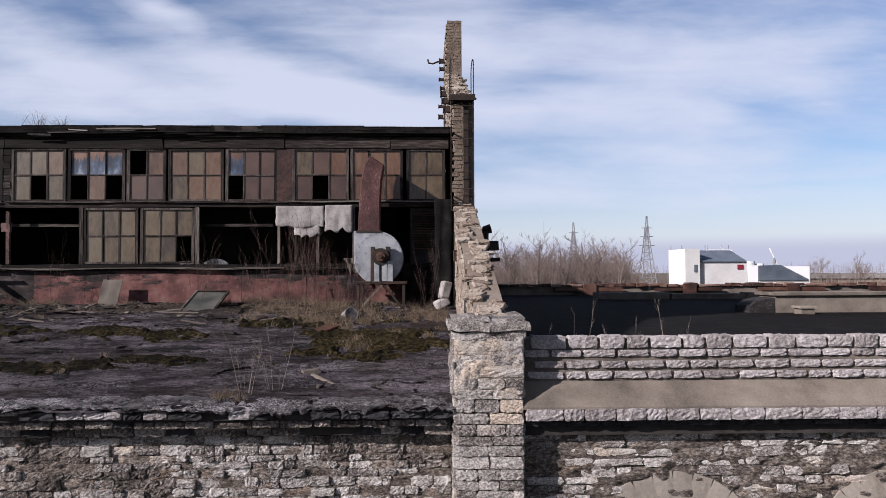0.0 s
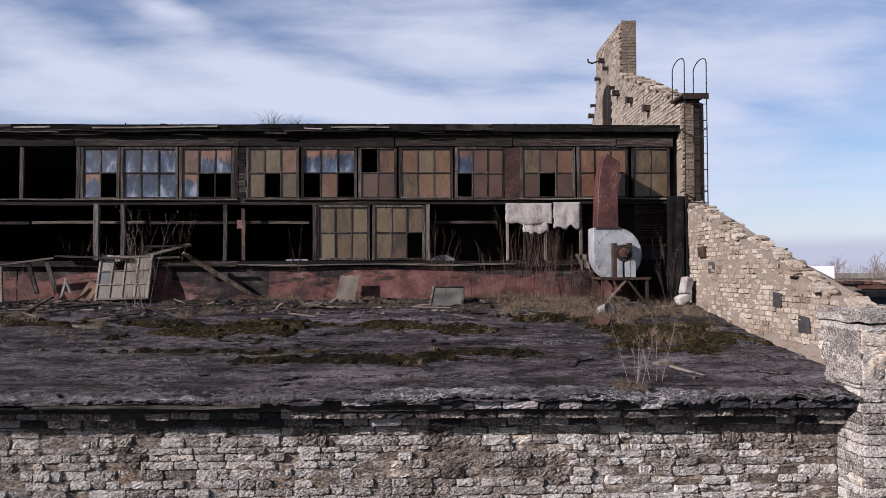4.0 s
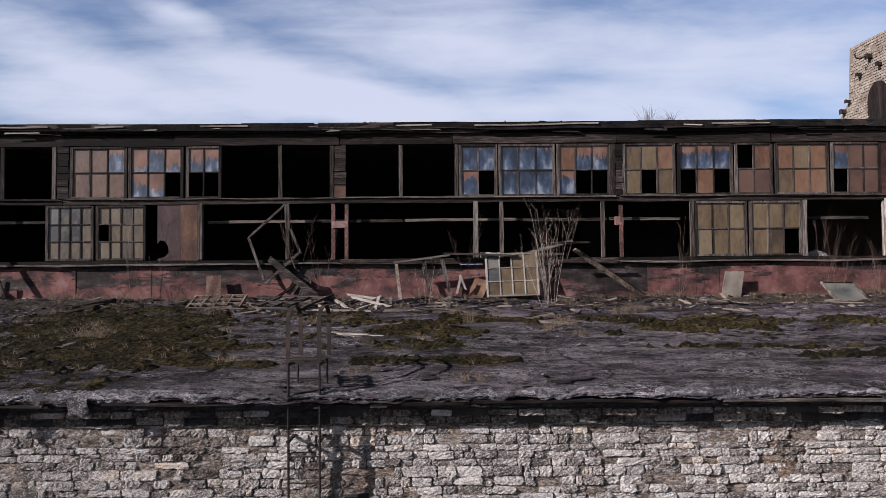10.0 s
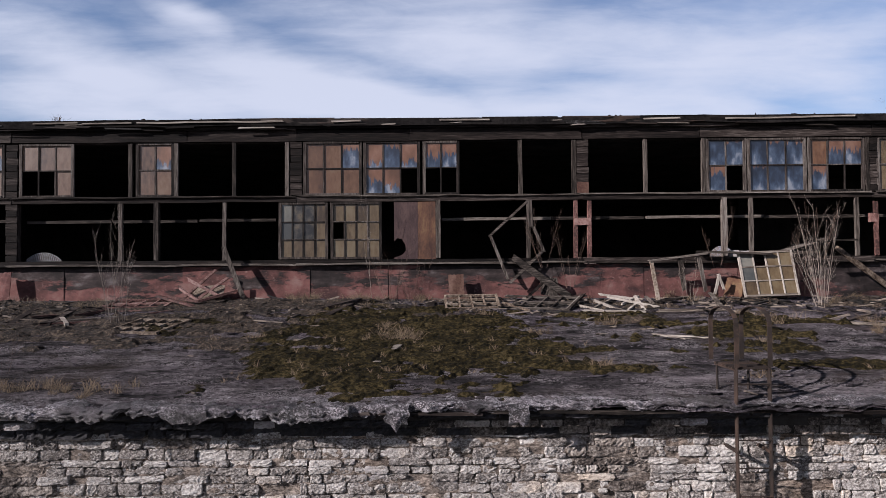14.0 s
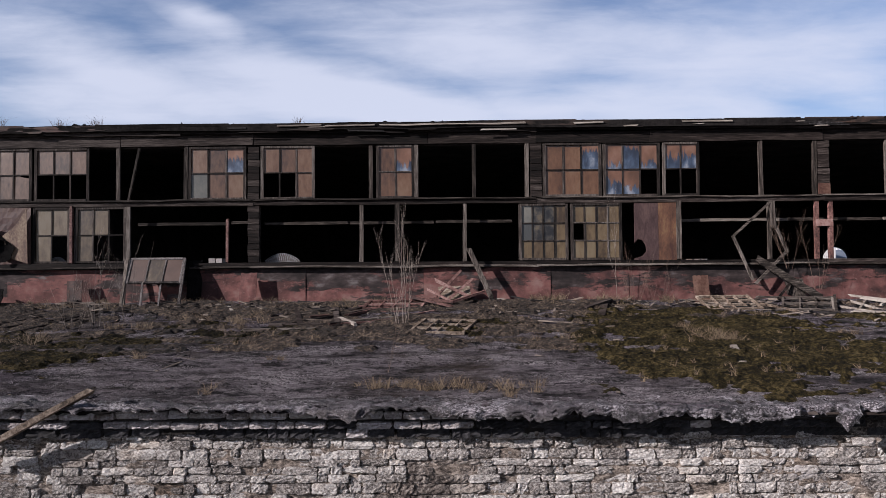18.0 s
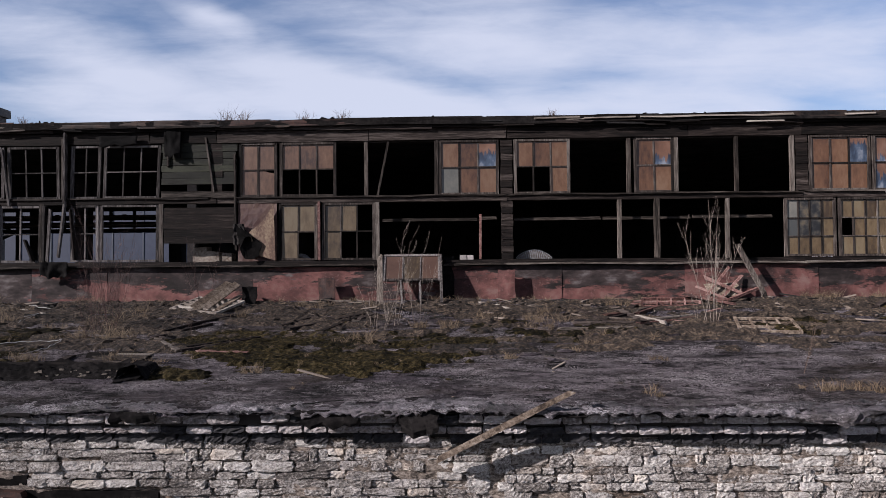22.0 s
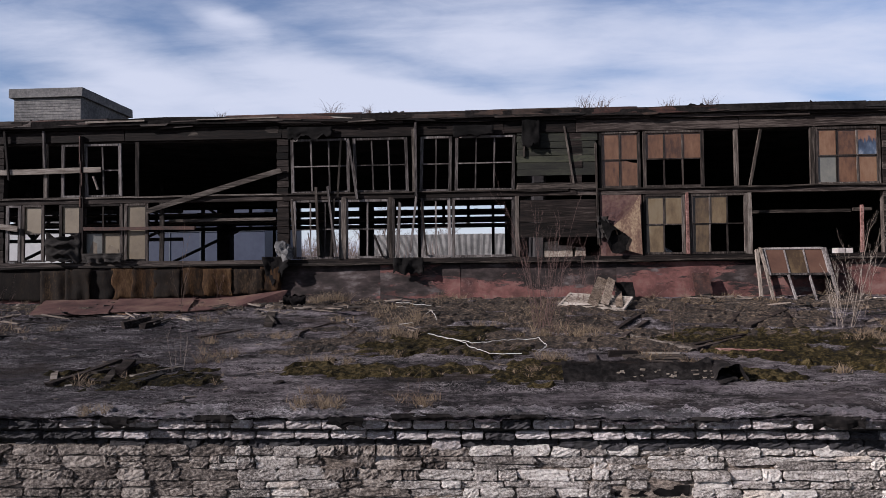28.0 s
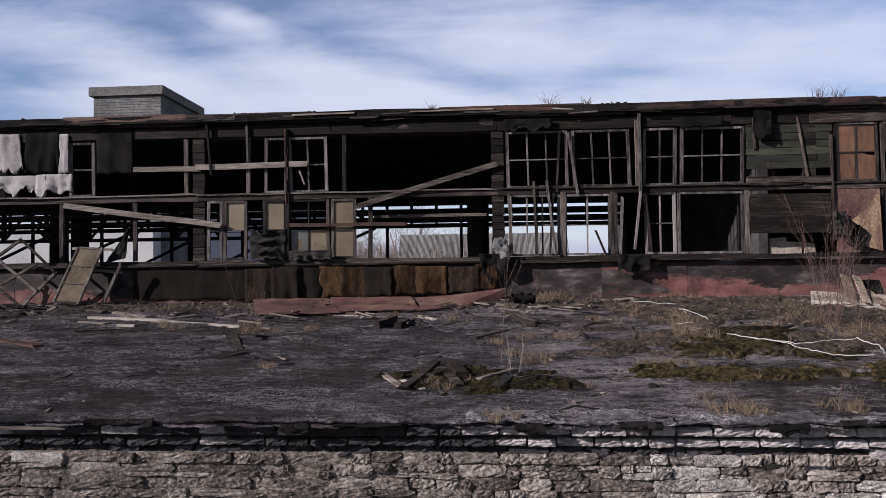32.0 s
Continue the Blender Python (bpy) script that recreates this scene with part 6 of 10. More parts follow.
part("end_wall", one_box(-80.3, -80.0, FY, 29.7, 0, 11), SHADE_DARK, back)
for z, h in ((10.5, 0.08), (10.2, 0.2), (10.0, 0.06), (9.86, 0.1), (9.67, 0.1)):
    part("rail", one_box(-80, -33, 29.4, 29.5, z - h / 2, z + h / 2, 0.01), SHADE_DARK, back)
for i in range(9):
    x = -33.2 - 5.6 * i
    part("column", one_box(x - 0.25, x + 0.25, 29.2, 29.7, 0, 11), SHADE_DARK, back)
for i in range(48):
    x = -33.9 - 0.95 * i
    part("mullion", one_box(x - 0.055, x + 0.055, 29.42, 29.5, 9.66 if i % 3 else 8.3, 10.6), SHADE_DARK, back)
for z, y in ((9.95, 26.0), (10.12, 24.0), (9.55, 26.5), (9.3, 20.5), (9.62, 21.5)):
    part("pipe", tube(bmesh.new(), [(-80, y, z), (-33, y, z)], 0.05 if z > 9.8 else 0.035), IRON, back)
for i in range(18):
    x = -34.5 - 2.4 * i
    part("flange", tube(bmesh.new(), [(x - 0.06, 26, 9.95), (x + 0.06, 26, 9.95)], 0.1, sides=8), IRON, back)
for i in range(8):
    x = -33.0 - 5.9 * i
    part("truss_column", one_box(x - 0.2, x + 0.2, 22.4, 22.7, 0, 10.9), SHADE_DARK, back)
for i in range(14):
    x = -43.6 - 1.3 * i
    part("truss_web", one_beam((x, 22.0, 9.0), (x - 0.62, 22.0, 9.72), 0.06, 0.06), SHADE_DARK, back)
    part("truss_web", one_beam((x - 0.65, 22.0, 9.72), (x - 1.27, 22.0, 9.0), 0.06, 0.06), SHADE_DARK, back)
    part("truss_post", one_box(x - 0.05, x + 0.05, 21.95, 22.05, 9.0, 10.8), SHADE_DARK, back)
part("truss_chord", one_box(-62, -43, 21.94, 22.06, 8.9, 9.0), SHADE_DARK, back)
part("truss_chord", one_box(-62, -43, 21.94, 22.06, 9.72, 9.82), SHADE_DARK, back)
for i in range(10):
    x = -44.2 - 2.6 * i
    part("brace", one_beam((x, 24, 8.3), (x + 2.2, 24, 9.3), 0.08, 0.08), SHADE_DARK, back)
    part("brace", one_beam((x + 2.2, 24, 9.3), (x + 0.4, 24, 10.6), 0.08, 0.08), SHADE_DARK, back)
    part("brace", one_beam((x - 1, 24, 9.75), (x + 2.2, 24, 9.75), 0.08, 0.1), SHADE_DARK, back)

# ---- kinds of loose things ----
BARK_PALE = surf("pale_birch_bark", [(0.103, 0.07956, 0.06365), (0.2527, 0.2106, 0.1778), (0.3931, 0.3463, 0.3042)], 8, 0.8, bump=0.2, rnd=0.3)
BARK_BROWN = surf("brown_twigs", [(0.05, 0.032, 0.024), (0.12, 0.08, 0.06), (0.2, 0.14, 0.11)], 8, 0.85, bump=0.2, rnd=0.3)
BARK_RED = surf("reddish_twigs", [(0.05, 0.028, 0.025), (0.11, 0.065, 0.057), (0.19, 0.125, 0.108)], 8, 0.85, bump=0.2, rnd=0.3)
BARK_FAR = surf("grey_brown_bark", [(0.12, 0.09, 0.078), (0.19, 0.145, 0.125), (0.27, 0.22, 0.195)], 2, 0.9, bump=0.2, rnd=0.4)
STRAW = surf("dry_grass", [(0.0645, 0.04368, 0.02706), (0.1462, 0.105, 0.06806), (0.2494, 0.189, 0.1271)], 2, 0.85, bump=0.1, rnd=0.6, fine=0.4)
MOSS = surf("moss", [(0.002964, 0.002528, 0.001382), (0.008892, 0.007196, 0.002938), (0.01877, 0.01439, 0.005184), (0.03952, 0.02966, 0.009936), (0.08892, 0.06807, 0.0311)], 2.2, 0.95, bump=0.9, bscale=18, rnd=0.2, fine=2.6, contrast=0.32, dist=0.03, spec=0.1)
DIRT = surf("rotten_leaves", [(0.005, 0.004, 0.0035), (0.014, 0.0105, 0.008), (0.03, 0.021, 0.015), (0.07, 0.05, 0.035), (0.16, 0.12, 0.085)], 2.6, 0.95, bump=0.9, bscale=20, rnd=0.2, fine=2.6, contrast=0.38, dist=0.025)
LITTER = surf("rotten_litter", [(0.008, 0.007, 0.006), (0.026, 0.021, 0.017), (0.06, 0.048, 0.04), (0.22, 0.18, 0.15)], 3, 0.9, bump=0.5, bscale=40, rnd=0.9, fine=0.4)
CLOTH_WHITE = surf("dirty_white_sheet", [(0.2, 0.18, 0.17), (0.42, 0.39, 0.375), (0.55, 0.52, 0.505)], 3, 0.85, bump=0.2, bscale=20)
CLOTH_BLACK = surf("black_tarp", [(0.004092, 0.004092, 0.004092), (0.01091, 0.01023, 0.01023), (0.03001, 0.02728, 0.02592)], 3, 0.85, bump=0.3, bscale=20, spec=0.04)
CLOTH_BROWN = surf("brown_oilcloth", [(0.004, 0.0035, 0.0033), (0.011, 0.0088, 0.0075), (0.022, 0.016, 0.012), (0.085, 0.055, 0.032)], 2.4, 0.8, bump=0.3, bscale=20, spec=0.05, fine=1.2, stretch=(2.2, 1, 0.7), contrast=0.4)
CLOTH_OCHRE = surf("rusty_oilcloth", [(0.004, 0.00288, 0.00231), (0.016, 0.00972, 0.00627), (0.06, 0.0324, 0.01518), (0.136, 0.0864, 0.0462)], 2.2, 0.8, bump=0.3, bscale=20, spec=0.05, fine=1.0, stretch=(2.4, 1, 0.6), contrast=0.4)
CLOTH_GREY = surf("grey_draped_tarp", [(0.008, 0.0075, 0.007), (0.024, 0.022, 0.021), (0.055, 0.05, 0.047)], 3, 0.85, bump=0.3, bscale=20, spec=0.05)
CABLE_WHITE = surf("white_cable_sheath", [(0.31, 0.2976, 0.2852), (0.465, 0.4526, 0.434), (0.558, 0.5456, 0.527)], 9, 0.6, bump=0.1)
RUST_CREAM = surf("cream_stained_sheet", [(0.06, 0.03, 0.024), (0.16, 0.095, 0.065), (0.34, 0.255, 0.165), (0.46, 0.38, 0.27)], 1.8, 0.7, bump=0.3, bscale=16, stretch=(1.6, 1, 1), fine=0.9, contrast=0.36)
ZINC = surf("dull_zinc", [(0.2, 0.21, 0.22), (0.36, 0.37, 0.39), (0.5, 0.51, 0.53)], 4, 0.5, 0.3, bump=0.15, bscale=25)


def plank(p0, p1, w, h, material, label):
    b = beam(bmesh.new(), p0, p1, w, h, rough=min(0.012, h * 0.2), chew=0.05, up=(0, 0, 1) if abs(p1[2] - p0[2]) < 0.3 else (0, -1, 0.2))
    if len(label.split()) < 4:
        label += " on the felt roof"
    return tagged(part("plank", b, material), label, "plank", "loose boards on the felt roof")


def framed(o, u, v, cols, panes, material, parent, sw=0.042):
    """A window sash laid out from its corner o along u and v."""
    o, u, v = Vector(o), Vector(u), Vector(v)
    w, h = u.length, v.length
    un, vn = u.normalized(), v.normalized()
    n = un.cross(vn).normalized()
    rows = panes.split("/")

    def bar(a, b, wd, name):
        part(name, beam(bmesh.new(), o + un * a[0] + vn * a[1], o + un * b[0] + vn * b[1], wd, 0.045, rough=0.004, up=n, chew=0.008), material, parent)
    bar((sw / 2, 0), (sw / 2, h), sw, "stile")
    bar((w - sw / 2, 0), (w - sw / 2, h), sw, "stile")
    bar((sw, sw / 2), (w - sw, sw / 2), sw, "rail")
    bar((sw, h - sw / 2), (w - sw, h - sw / 2), sw, "rail")
    iw, ih = (w - 2 * sw) / cols, (h - 2 * sw) / len(rows)
    for c in range(1, cols):
        bar((sw + c * iw, sw), (sw + c * iw, h - sw), 0.024, "glazing_bar")
    for r in range(1, len(rows)):
        bar((sw, sw + r * ih), (w - sw, sw + r * ih), 0.024, "glazing_bar")
    for r, line in enumerate(rows):
        for c, code in enumerate(line):
            if code != ".":
                b = bmesh.new()
                q = o + un * (sw + c * iw) + vn * (h - sw - (r + 1) * ih) - n * 0.004
                f = b.faces.new([b.verts.new(q + un * i + vn * j) for i, j in ((0, 0), (iw, 0), (iw, ih), (0, ih))])
                ex = bmesh.ops.extrude_face_region(b, geom=[f])
                bmesh.ops.translate(b, vec=n * 0.006, verts=[e for e in ex["geom"] if isinstance(e, bmesh.types.BMVert)])
                part("pane", b, PANE[code], parent)


def loose_sash(bl, br, tl, cols, panes, material, label):
    if len(label.split()) < 4:
        label += " on the roof"
    t = stand("window_sash", bl, label, "window sash", "loose window sashes on the felt roof")
    bl, br, tl = Vector(bl), Vector(br), Vector(tl)
    lift = Vector((0, 0, 0.03))
    framed(bl + lift, br - bl, tl - bl, cols, panes, material, t)
    return t


def panel(bl, br, tl, material, label):
    bl, br, tl = Vector(bl), Vector(br), Vector(tl)
    s = rnd(0, 90)
    n = (br - bl).cross(tl - bl).normalized()
    b = sheet(bmesh.new(), lambda u, v: bl + (br - bl) * u + (tl - bl) * v + n * (0.03 * nz(u * 2, v * 2, s) + 0.02) + (br - bl) * 0.04 * nz(v * 6, s) + (tl - bl) * 0.05 * nz(u * 6, s), 8, 6, 0.016, n)
    if len(label.split()) < 4:
        label += " on the felt roof"
    return tagged(part("board", b, material), label, "board", "loose boards on the felt roof")


def twig(b, p, d, length, r, depth, sides=4):
    """A crooked shoot with side shoots."""
    pts = [Vector(p)]
    dirn = Vector(d).normalized()
    n = 4 if depth else 3
    for i in range(n):
        dirn = (dirn + Vector((rnd(-1, 1), rnd(-1, 1), rnd(-0.6, 0.9))) * (0.07 if depth > 1 else 0.13)).normalized()
        pts.append(pts[-1] + dirn * length / n)
    tube(b, pts, r, r * 0.35, sides)
    if depth > 0:
        for k in range(random.randint(4, 7)):
            t = rnd(0.25, 1.0)
            i = min(n - 1, int(t * n))
            q = pts[i].lerp(pts[i + 1], t * n - i)
            a = rnd(0, math.tau)
            side_d = (dirn * 1.0 + Vector((math.cos(a), math.sin(a), rnd(0, 0.7))) * 0.42)
            twig(b, q, side_d, length * rnd(0.16, 0.38) * (1.2 - t * 0.5), r * 0.42, depth - 1, 3)


def sapling(at, height, stems, material, spread):
    t = stand("sapling", at, {"pale_birch_bark": "leafless young birch with pale stems growing on the roof", "brown_twigs": "bare brown bush of thin twigs by the wall", "reddish_twigs": "bare reddish bush of thin twigs on the roof"}[material.name], "sapling", "saplings on the roof")
    thin = 0.78 if material is BARK_PALE else 0.62
    for k in range(stems):
        b = bmesh.new()
        a = rnd(0, math.tau)
        h = height * (1.0 if k == 0 else rnd(0.45, 0.95))
        base = Vector(at) + Vector((math.cos(a) * 0.07, math.sin(a) * 0.05, -0.05))
        twig(b, base, (math.cos(a) * spread * 0.75, math.sin(a) * spread * 0.5 - 0.05, 1), h, (0.0024 + 0.0024 * h) * thin, 2)
        part("stem", b, material, t)
    return t


GRASS = []


def tufts(*places):
    for x, y, s in places:
        GRASS.append((x, min(y, 15.4), s))


def blades(b, x, y, z, s, n=26):
    for i in range(n):
        a, r = rnd(0, math.tau), abs(random.gauss(0, 0.07)) * s
        bx, by = x + r * math.cos(a), y + r * math.sin(a) * 0.8
        h = s * rnd(0.06, 0.24)
        lx, ly = random.gauss(0, 0.14) * s, random.gauss(0, 0.1) * s
        w = rnd(0.002, 0.0045)
        d = rnd(-1, 1)
        v = [b.verts.new((bx - w, by - w * d, z)), b.verts.new((bx + w, by + w * d, z)),
             b.verts.new((bx + w * 0.7 + lx * 0.4, by + ly * 0.4, z + h * 0.6)), b.verts.new((bx - w * 0.7 + lx * 0.4, by + ly * 0.4, z + h * 0.6)),
             b.verts.new((bx + lx, by + ly, z + h * rnd(0.75, 1.0)))]
        b.faces.new(v[:4])
        b.faces.new((v[3], v[2], v[4]))


MOSS_BEDS = []


def moss(x, y, rx, ry):
    MOSS_BEDS.append((x, y, rx, ry))

# debris on the roof, from the east end to the west
plank((-9.8, 15.06, 8.34), (-8.25, 15.5, 7.32), 0.09, 0.05, WOOD_BROWN, 'long grey plank leaning on the window sill')
plank((-10.48, 14.8, 8.46), (-9.56, 14.8, 8.49), 0.07, 0.04, WOOD, 'loose grey board')
panel((-6.71, 15.3, 7.33), (-6.31, 15.3, 7.33), (-6.61, 15.35, 7.87), CONCRETE, 'grey board leaning on the plaster')
loose_sash((-4.77, 14.35, 7.21), (-4.09, 14.34, 7.2), (-4.68, 15.2, 7.6), 1, 'g', WOOD, 'loose window frame with a dusty pane')
plank((-4.78, 14.29, 7.23), (-3.55, 14.27, 7.23), 0.06, 0.05, WOOD, 'grey board on the roof')
plank((-7.29, 14.97, 7.3), (-6.62, 14.51, 7.25), 0.16, 0.03, WOOD_PALE, 'bleached broken board')
plank((-6.83, 14.46, 7.23), (-6.38, 14.63, 7.25), 0.12, 0.03, WOOD_PALE, 'bleached broken board')
plank((-7.69, 15.18, 7.32), (-7.27, 15.31, 7.34), 0.12, 0.03, WOOD_DARK, 'rotten board')
panel((-3.69, 9.72, 6.61), (-2.78, 9.82, 6.63), (-3.45, 10.44, 6.7), FELT, 'curled piece of grey roofing felt')
plank((-3.17, 9.97, 6.66), (-2.45, 10.42, 6.71), 0.25, 0.02, FELT, 'strip of loose felt')
plank((-4.37, 9.94, 6.65), (-3.69, 9.95, 6.65), 0.03, 0.02, WOOD_DARK, 'thin dark lath')
plank((-4.29, 9.79, 6.63), (-3.67, 9.8, 6.63), 0.03, 0.02, WOOD_DARK, 'thin dark lath')
plank((-4.22, 9.65, 6.61), (-3.65, 9.67, 6.62), 0.03, 0.02, WOOD_DARK, 'thin dark lath')
plank((-4.15, 9.52, 6.6), (-3.63, 9.53, 6.6), 0.03, 0.02, WOOD_DARK, 'thin dark lath')
plank((-1.85, 12.53, 6.99), (-1.61, 13.17, 7.07), 0.3, 0.04, RUST, 'piece of rusty plate')
plank((-9.16, 14.88, 7.28), (-8.44, 15.33, 7.34), 0.14, 0.03, WOOD_DARK, 'dark rotten board')
plank((-9.12, 15.3, 7.35), (-8.95, 15.3, 7.35), 0.2, 0.04, WOOD, 'short board')
plank((-1.63, 9.94, 6.67), (-1.4, 10.02, 6.68), 0.14, 0.05, CONCRETE, 'lump of mortar')
plank((-10.94, 15.45, 8.22), (-9.81, 15.45, 8.54), 0.06, 0.04, WOOD, 'loose grey board on the sill')
plank((-10.82, 15.45, 8.24), (-9.99, 15.45, 8.27), 0.05, 0.04, WOOD, 'loose grey board on the sill')
plank((-11.2, 12.77, 7.03), (-10.33, 12.49, 7.0), 0.09, 0.05, WOOD_PALE, 'bleached board on the roof')
plank((-10.79, 12.9, 7.04), (-10.04, 13.51, 7.12), 0.07, 0.05, WOOD_DARK, 'dark board on the roof')
plank((-14.12, 11.85, 6.91), (-13.47, 11.62, 6.88), 0.14, 0.04, WOOD_PALE, 'bleached broken plank on the felt')
panel((-17.43, 15.3, 7.33), (-17.12, 15.3, 7.33), (-17.46, 15.4, 7.86), RUST, 'rust-brown board leaning on the plaster')
plank((-17.79, 14.18, 7.2), (-17.79, 15.14, 7.33), 0.14, 0.04, WOOD_DARK, 'dark rotten board')
plank((-23.37, 15.3, 7.36), (-22.56, 15.16, 7.33), 0.09, 0.05, WOOD_RED, 'reddish broken board')
plank((-23.0, 15.38, 7.37), (-21.64, 15.3, 7.36), 0.07, 0.05, WOOD_RED, 'reddish broken board')
plank((-24.07, 15.09, 7.33), (-23.02, 15.3, 7.36), 0.1, 0.05, WOOD_RED, 'reddish board')
plank((-24.48, 14.06, 7.19), (-23.95, 15.08, 7.32), 0.12, 0.04, WOOD_DARK, 'dark board')
plank((-21.41, 15.3, 7.35), (-20.73, 15.35, 7.35), 0.1, 0.04, WOOD_PALE, 'bleached board')
plank((-21.46, 14.35, 7.23), (-20.9, 14.15, 7.2), 0.07, 0.04, WOOD_DARK, 'dark board')
plank((-21.33, 14.23, 7.21), (-20.95, 14.9, 7.3), 0.06, 0.04, WOOD_DARK, 'dark broken lath')
panel((-19.95, 14.12, 7.18), (-19.31, 15.22, 7.32), (-19.89, 14.6, 7.24), WOOD_DARK, 'dark rotten board')
plank((-18.45, 10.52, 6.73), (-18.21, 11.58, 6.86), 0.22, 0.03, FELT, 'strip of loose felt')
plank((-23.32, 14.73, 7.28), (-21.87, 15.3, 7.35), 0.05, 0.04, WOOD_RED, 'thin reddish lath in a heap')
plank((-23.44, 14.31, 7.22), (-22.08, 14.69, 7.27), 0.05, 0.04, WOOD_RED, 'thin reddish lath in a heap')
plank((-22.87, 14.72, 7.27), (-22.85, 15.3, 7.35), 0.05, 0.04, WOOD_RED, 'thin reddish lath in a heap')
plank((-23.72, 15.3, 7.35), (-21.73, 14.36, 7.23), 0.05, 0.04, WOOD_RED, 'thin reddish lath in a heap')
plank((-22.33, 14.51, 7.25), (-21.52, 15.3, 7.35), 0.05, 0.04, WOOD_RED, 'thin reddish lath in a heap')
plank((-22.53, 15.36, 7.36), (-21.51, 14.66, 7.27), 0.05, 0.04, WOOD_RED, 'thin reddish lath in a heap')
plank((-23.25, 15.3, 7.35), (-21.52, 15.3, 7.35), 0.05, 0.04, WOOD_RED, 'thin reddish lath in a heap')
plank((-21.96, 14.68, 7.27), (-21.53, 15.32, 7.35), 0.05, 0.04, WOOD_RED, 'thin reddish lath in a heap')
plank((-24.09, 15.36, 7.35), (-22.89, 14.29, 7.22), 0.05, 0.04, WOOD_RED, 'thin reddish lath in a heap')
loose_sash((-28.93, 15.13, 7.74), (-27.8, 15.13, 7.74), (-28.94, 15.4, 8.26), 3, 'wtw', WOOD_GREY, 'window sash with brown panes standing on thin props by the sill')
plank((-28.99, 15.36, 8.3), (-28.93, 14.9, 7.3), 0.05, 0.04, WOOD_PALE, 'bleached prop of a leaning sash')
plank((-27.8, 15.36, 8.28), (-27.76, 14.9, 7.32), 0.05, 0.04, WOOD_GREY, 'grey prop of a leaning sash')
plank((-28.57, 15.1, 7.76), (-28.53, 14.9, 7.31), 0.035, 0.03, WOOD_GREY, 'thin grey prop of a leaning sash')
plank((-28.2, 15.1, 7.76), (-28.17, 14.9, 7.31), 0.035, 0.03, WOOD_GREY, 'thin grey prop of a leaning sash')
panel((-27.79, 15.36, 7.33), (-27.55, 15.55, 7.36), (-27.8, 15.5, 8.22), TAR_AND_SHADE, 'black felt flap behind the sash')
panel((-26.66, 15.3, 7.33), (-26.32, 15.3, 7.33), (-26.66, 15.42, 7.97), PLASTER, 'red board leaning on the plaster')
panel((-30.21, 15.3, 7.33), (-29.89, 15.3, 7.33), (-30.27, 15.42, 7.83), RUST, 'brown board leaning on the plaster')
plank((-27.58, 8.46, 5.95), (-26.15, 8.33, 6.69), 0.06, 0.09, WOOD_BROWN, 'long weathered plank hanging over the roof edge')
plank((-27.25, 15.2, 7.34), (-26.67, 14.67, 7.27), 0.08, 0.04, WOOD_PALE, 'bleached lath')
plank((-25.13, 13.13, 7.08), (-24.4, 13.9, 7.18), 0.12, 0.06, WOOD_DARK, 'dark broken beam')
plank((-24.56, 14.61, 7.27), (-24.29, 13.11, 7.08), 0.1, 0.06, WOOD_DARK, 'dark broken beam')
plank((-24.92, 13.92, 7.17), (-24.49, 13.12, 7.06), 0.25, 0.03, RUST, 'piece of rusty sheet')
plank((-24.25, 13.9, 7.18), (-23.25, 15.08, 7.33), 0.09, 0.05, WOOD_RED, 'reddish broken board')
plank((-24.34, 13.11, 7.08), (-23.67, 13.45, 7.12), 0.08, 0.05, WOOD, 'grey board')
plank((-24.14, 14.78, 7.29), (-22.9, 15.3, 7.36), 0.1, 0.05, WOOD_RED, 'reddish broken board')
plank((-30.38, 12.92, 7.05), (-29.96, 13.78, 7.16), 0.09, 0.06, WOOD_DARK, 'rotten beam')
plank((-30.48, 14.07, 7.2), (-29.4, 13.24, 7.09), 0.07, 0.06, WOOD_DARK, 'rotten beam')
plank((-29.15, 13.49, 7.12), (-28.96, 14.02, 7.19), 0.1, 0.05, WOOD_DARK, 'rotten board')
plank((-30.55, 11.63, 6.88), (-30.56, 12.55, 7.0), 0.05, 0.04, WOOD, 'grey lath')
plank((-19.77, 14.46, 7.25), (-19.19, 15.0, 7.39), 0.12, 0.06, WOOD_DARK, 'dark rotten beam')
plank((-26.2, 10.84, 6.77), (-25.73, 10.58, 6.73), 0.1, 0.03, WOOD, 'grey board on felt')
plank((-20.07, 10.49, 6.72), (-19.34, 10.8, 6.76), 0.2, 0.03, FELT, 'strip of loose felt')
plank((-32.25, 12.36, 6.98), (-31.5, 13.87, 7.17), 0.07, 0.06, WOOD_DARK, 'dark beam on the roof')
plank((-32.23, 12.27, 6.97), (-31.46, 11.44, 6.86), 0.08, 0.05, WOOD, 'grey broken lath')
plank((-31.35, 11.34, 6.85), (-30.46, 11.99, 6.93), 0.07, 0.06, WOOD_DARK, 'dark beam on the roof')
plank((-31.93, 12.66, 7.01), (-31.29, 12.13, 6.94), 0.07, 0.04, WOOD, 'grey lath')
plank((-31.05, 11.06, 6.79), (-30.29, 11.05, 6.79), 0.16, 0.03, WOOD_RED, 'orange-brown painted plank')
plank((-33.48, 10.34, 6.73), (-31.74, 10.26, 6.71), 0.06, 0.07, WOOD_DARK, 'dark beam along a raised felt edge')
plank((-32.59, 10.88, 6.8), (-31.84, 10.94, 6.81), 0.12, 0.08, WOOD_DARK, 'dark beam')
plank((-32.83, 10.33, 6.72), (-32.83, 10.88, 6.79), 0.1, 0.06, WOOD_DARK, 'dark broken beam')
panel((-31.56, 9.52, 6.59), (-31.31, 9.71, 6.61), (-31.9, 10.62, 6.73), TAR_AND_SHADE, 'black curled felt')
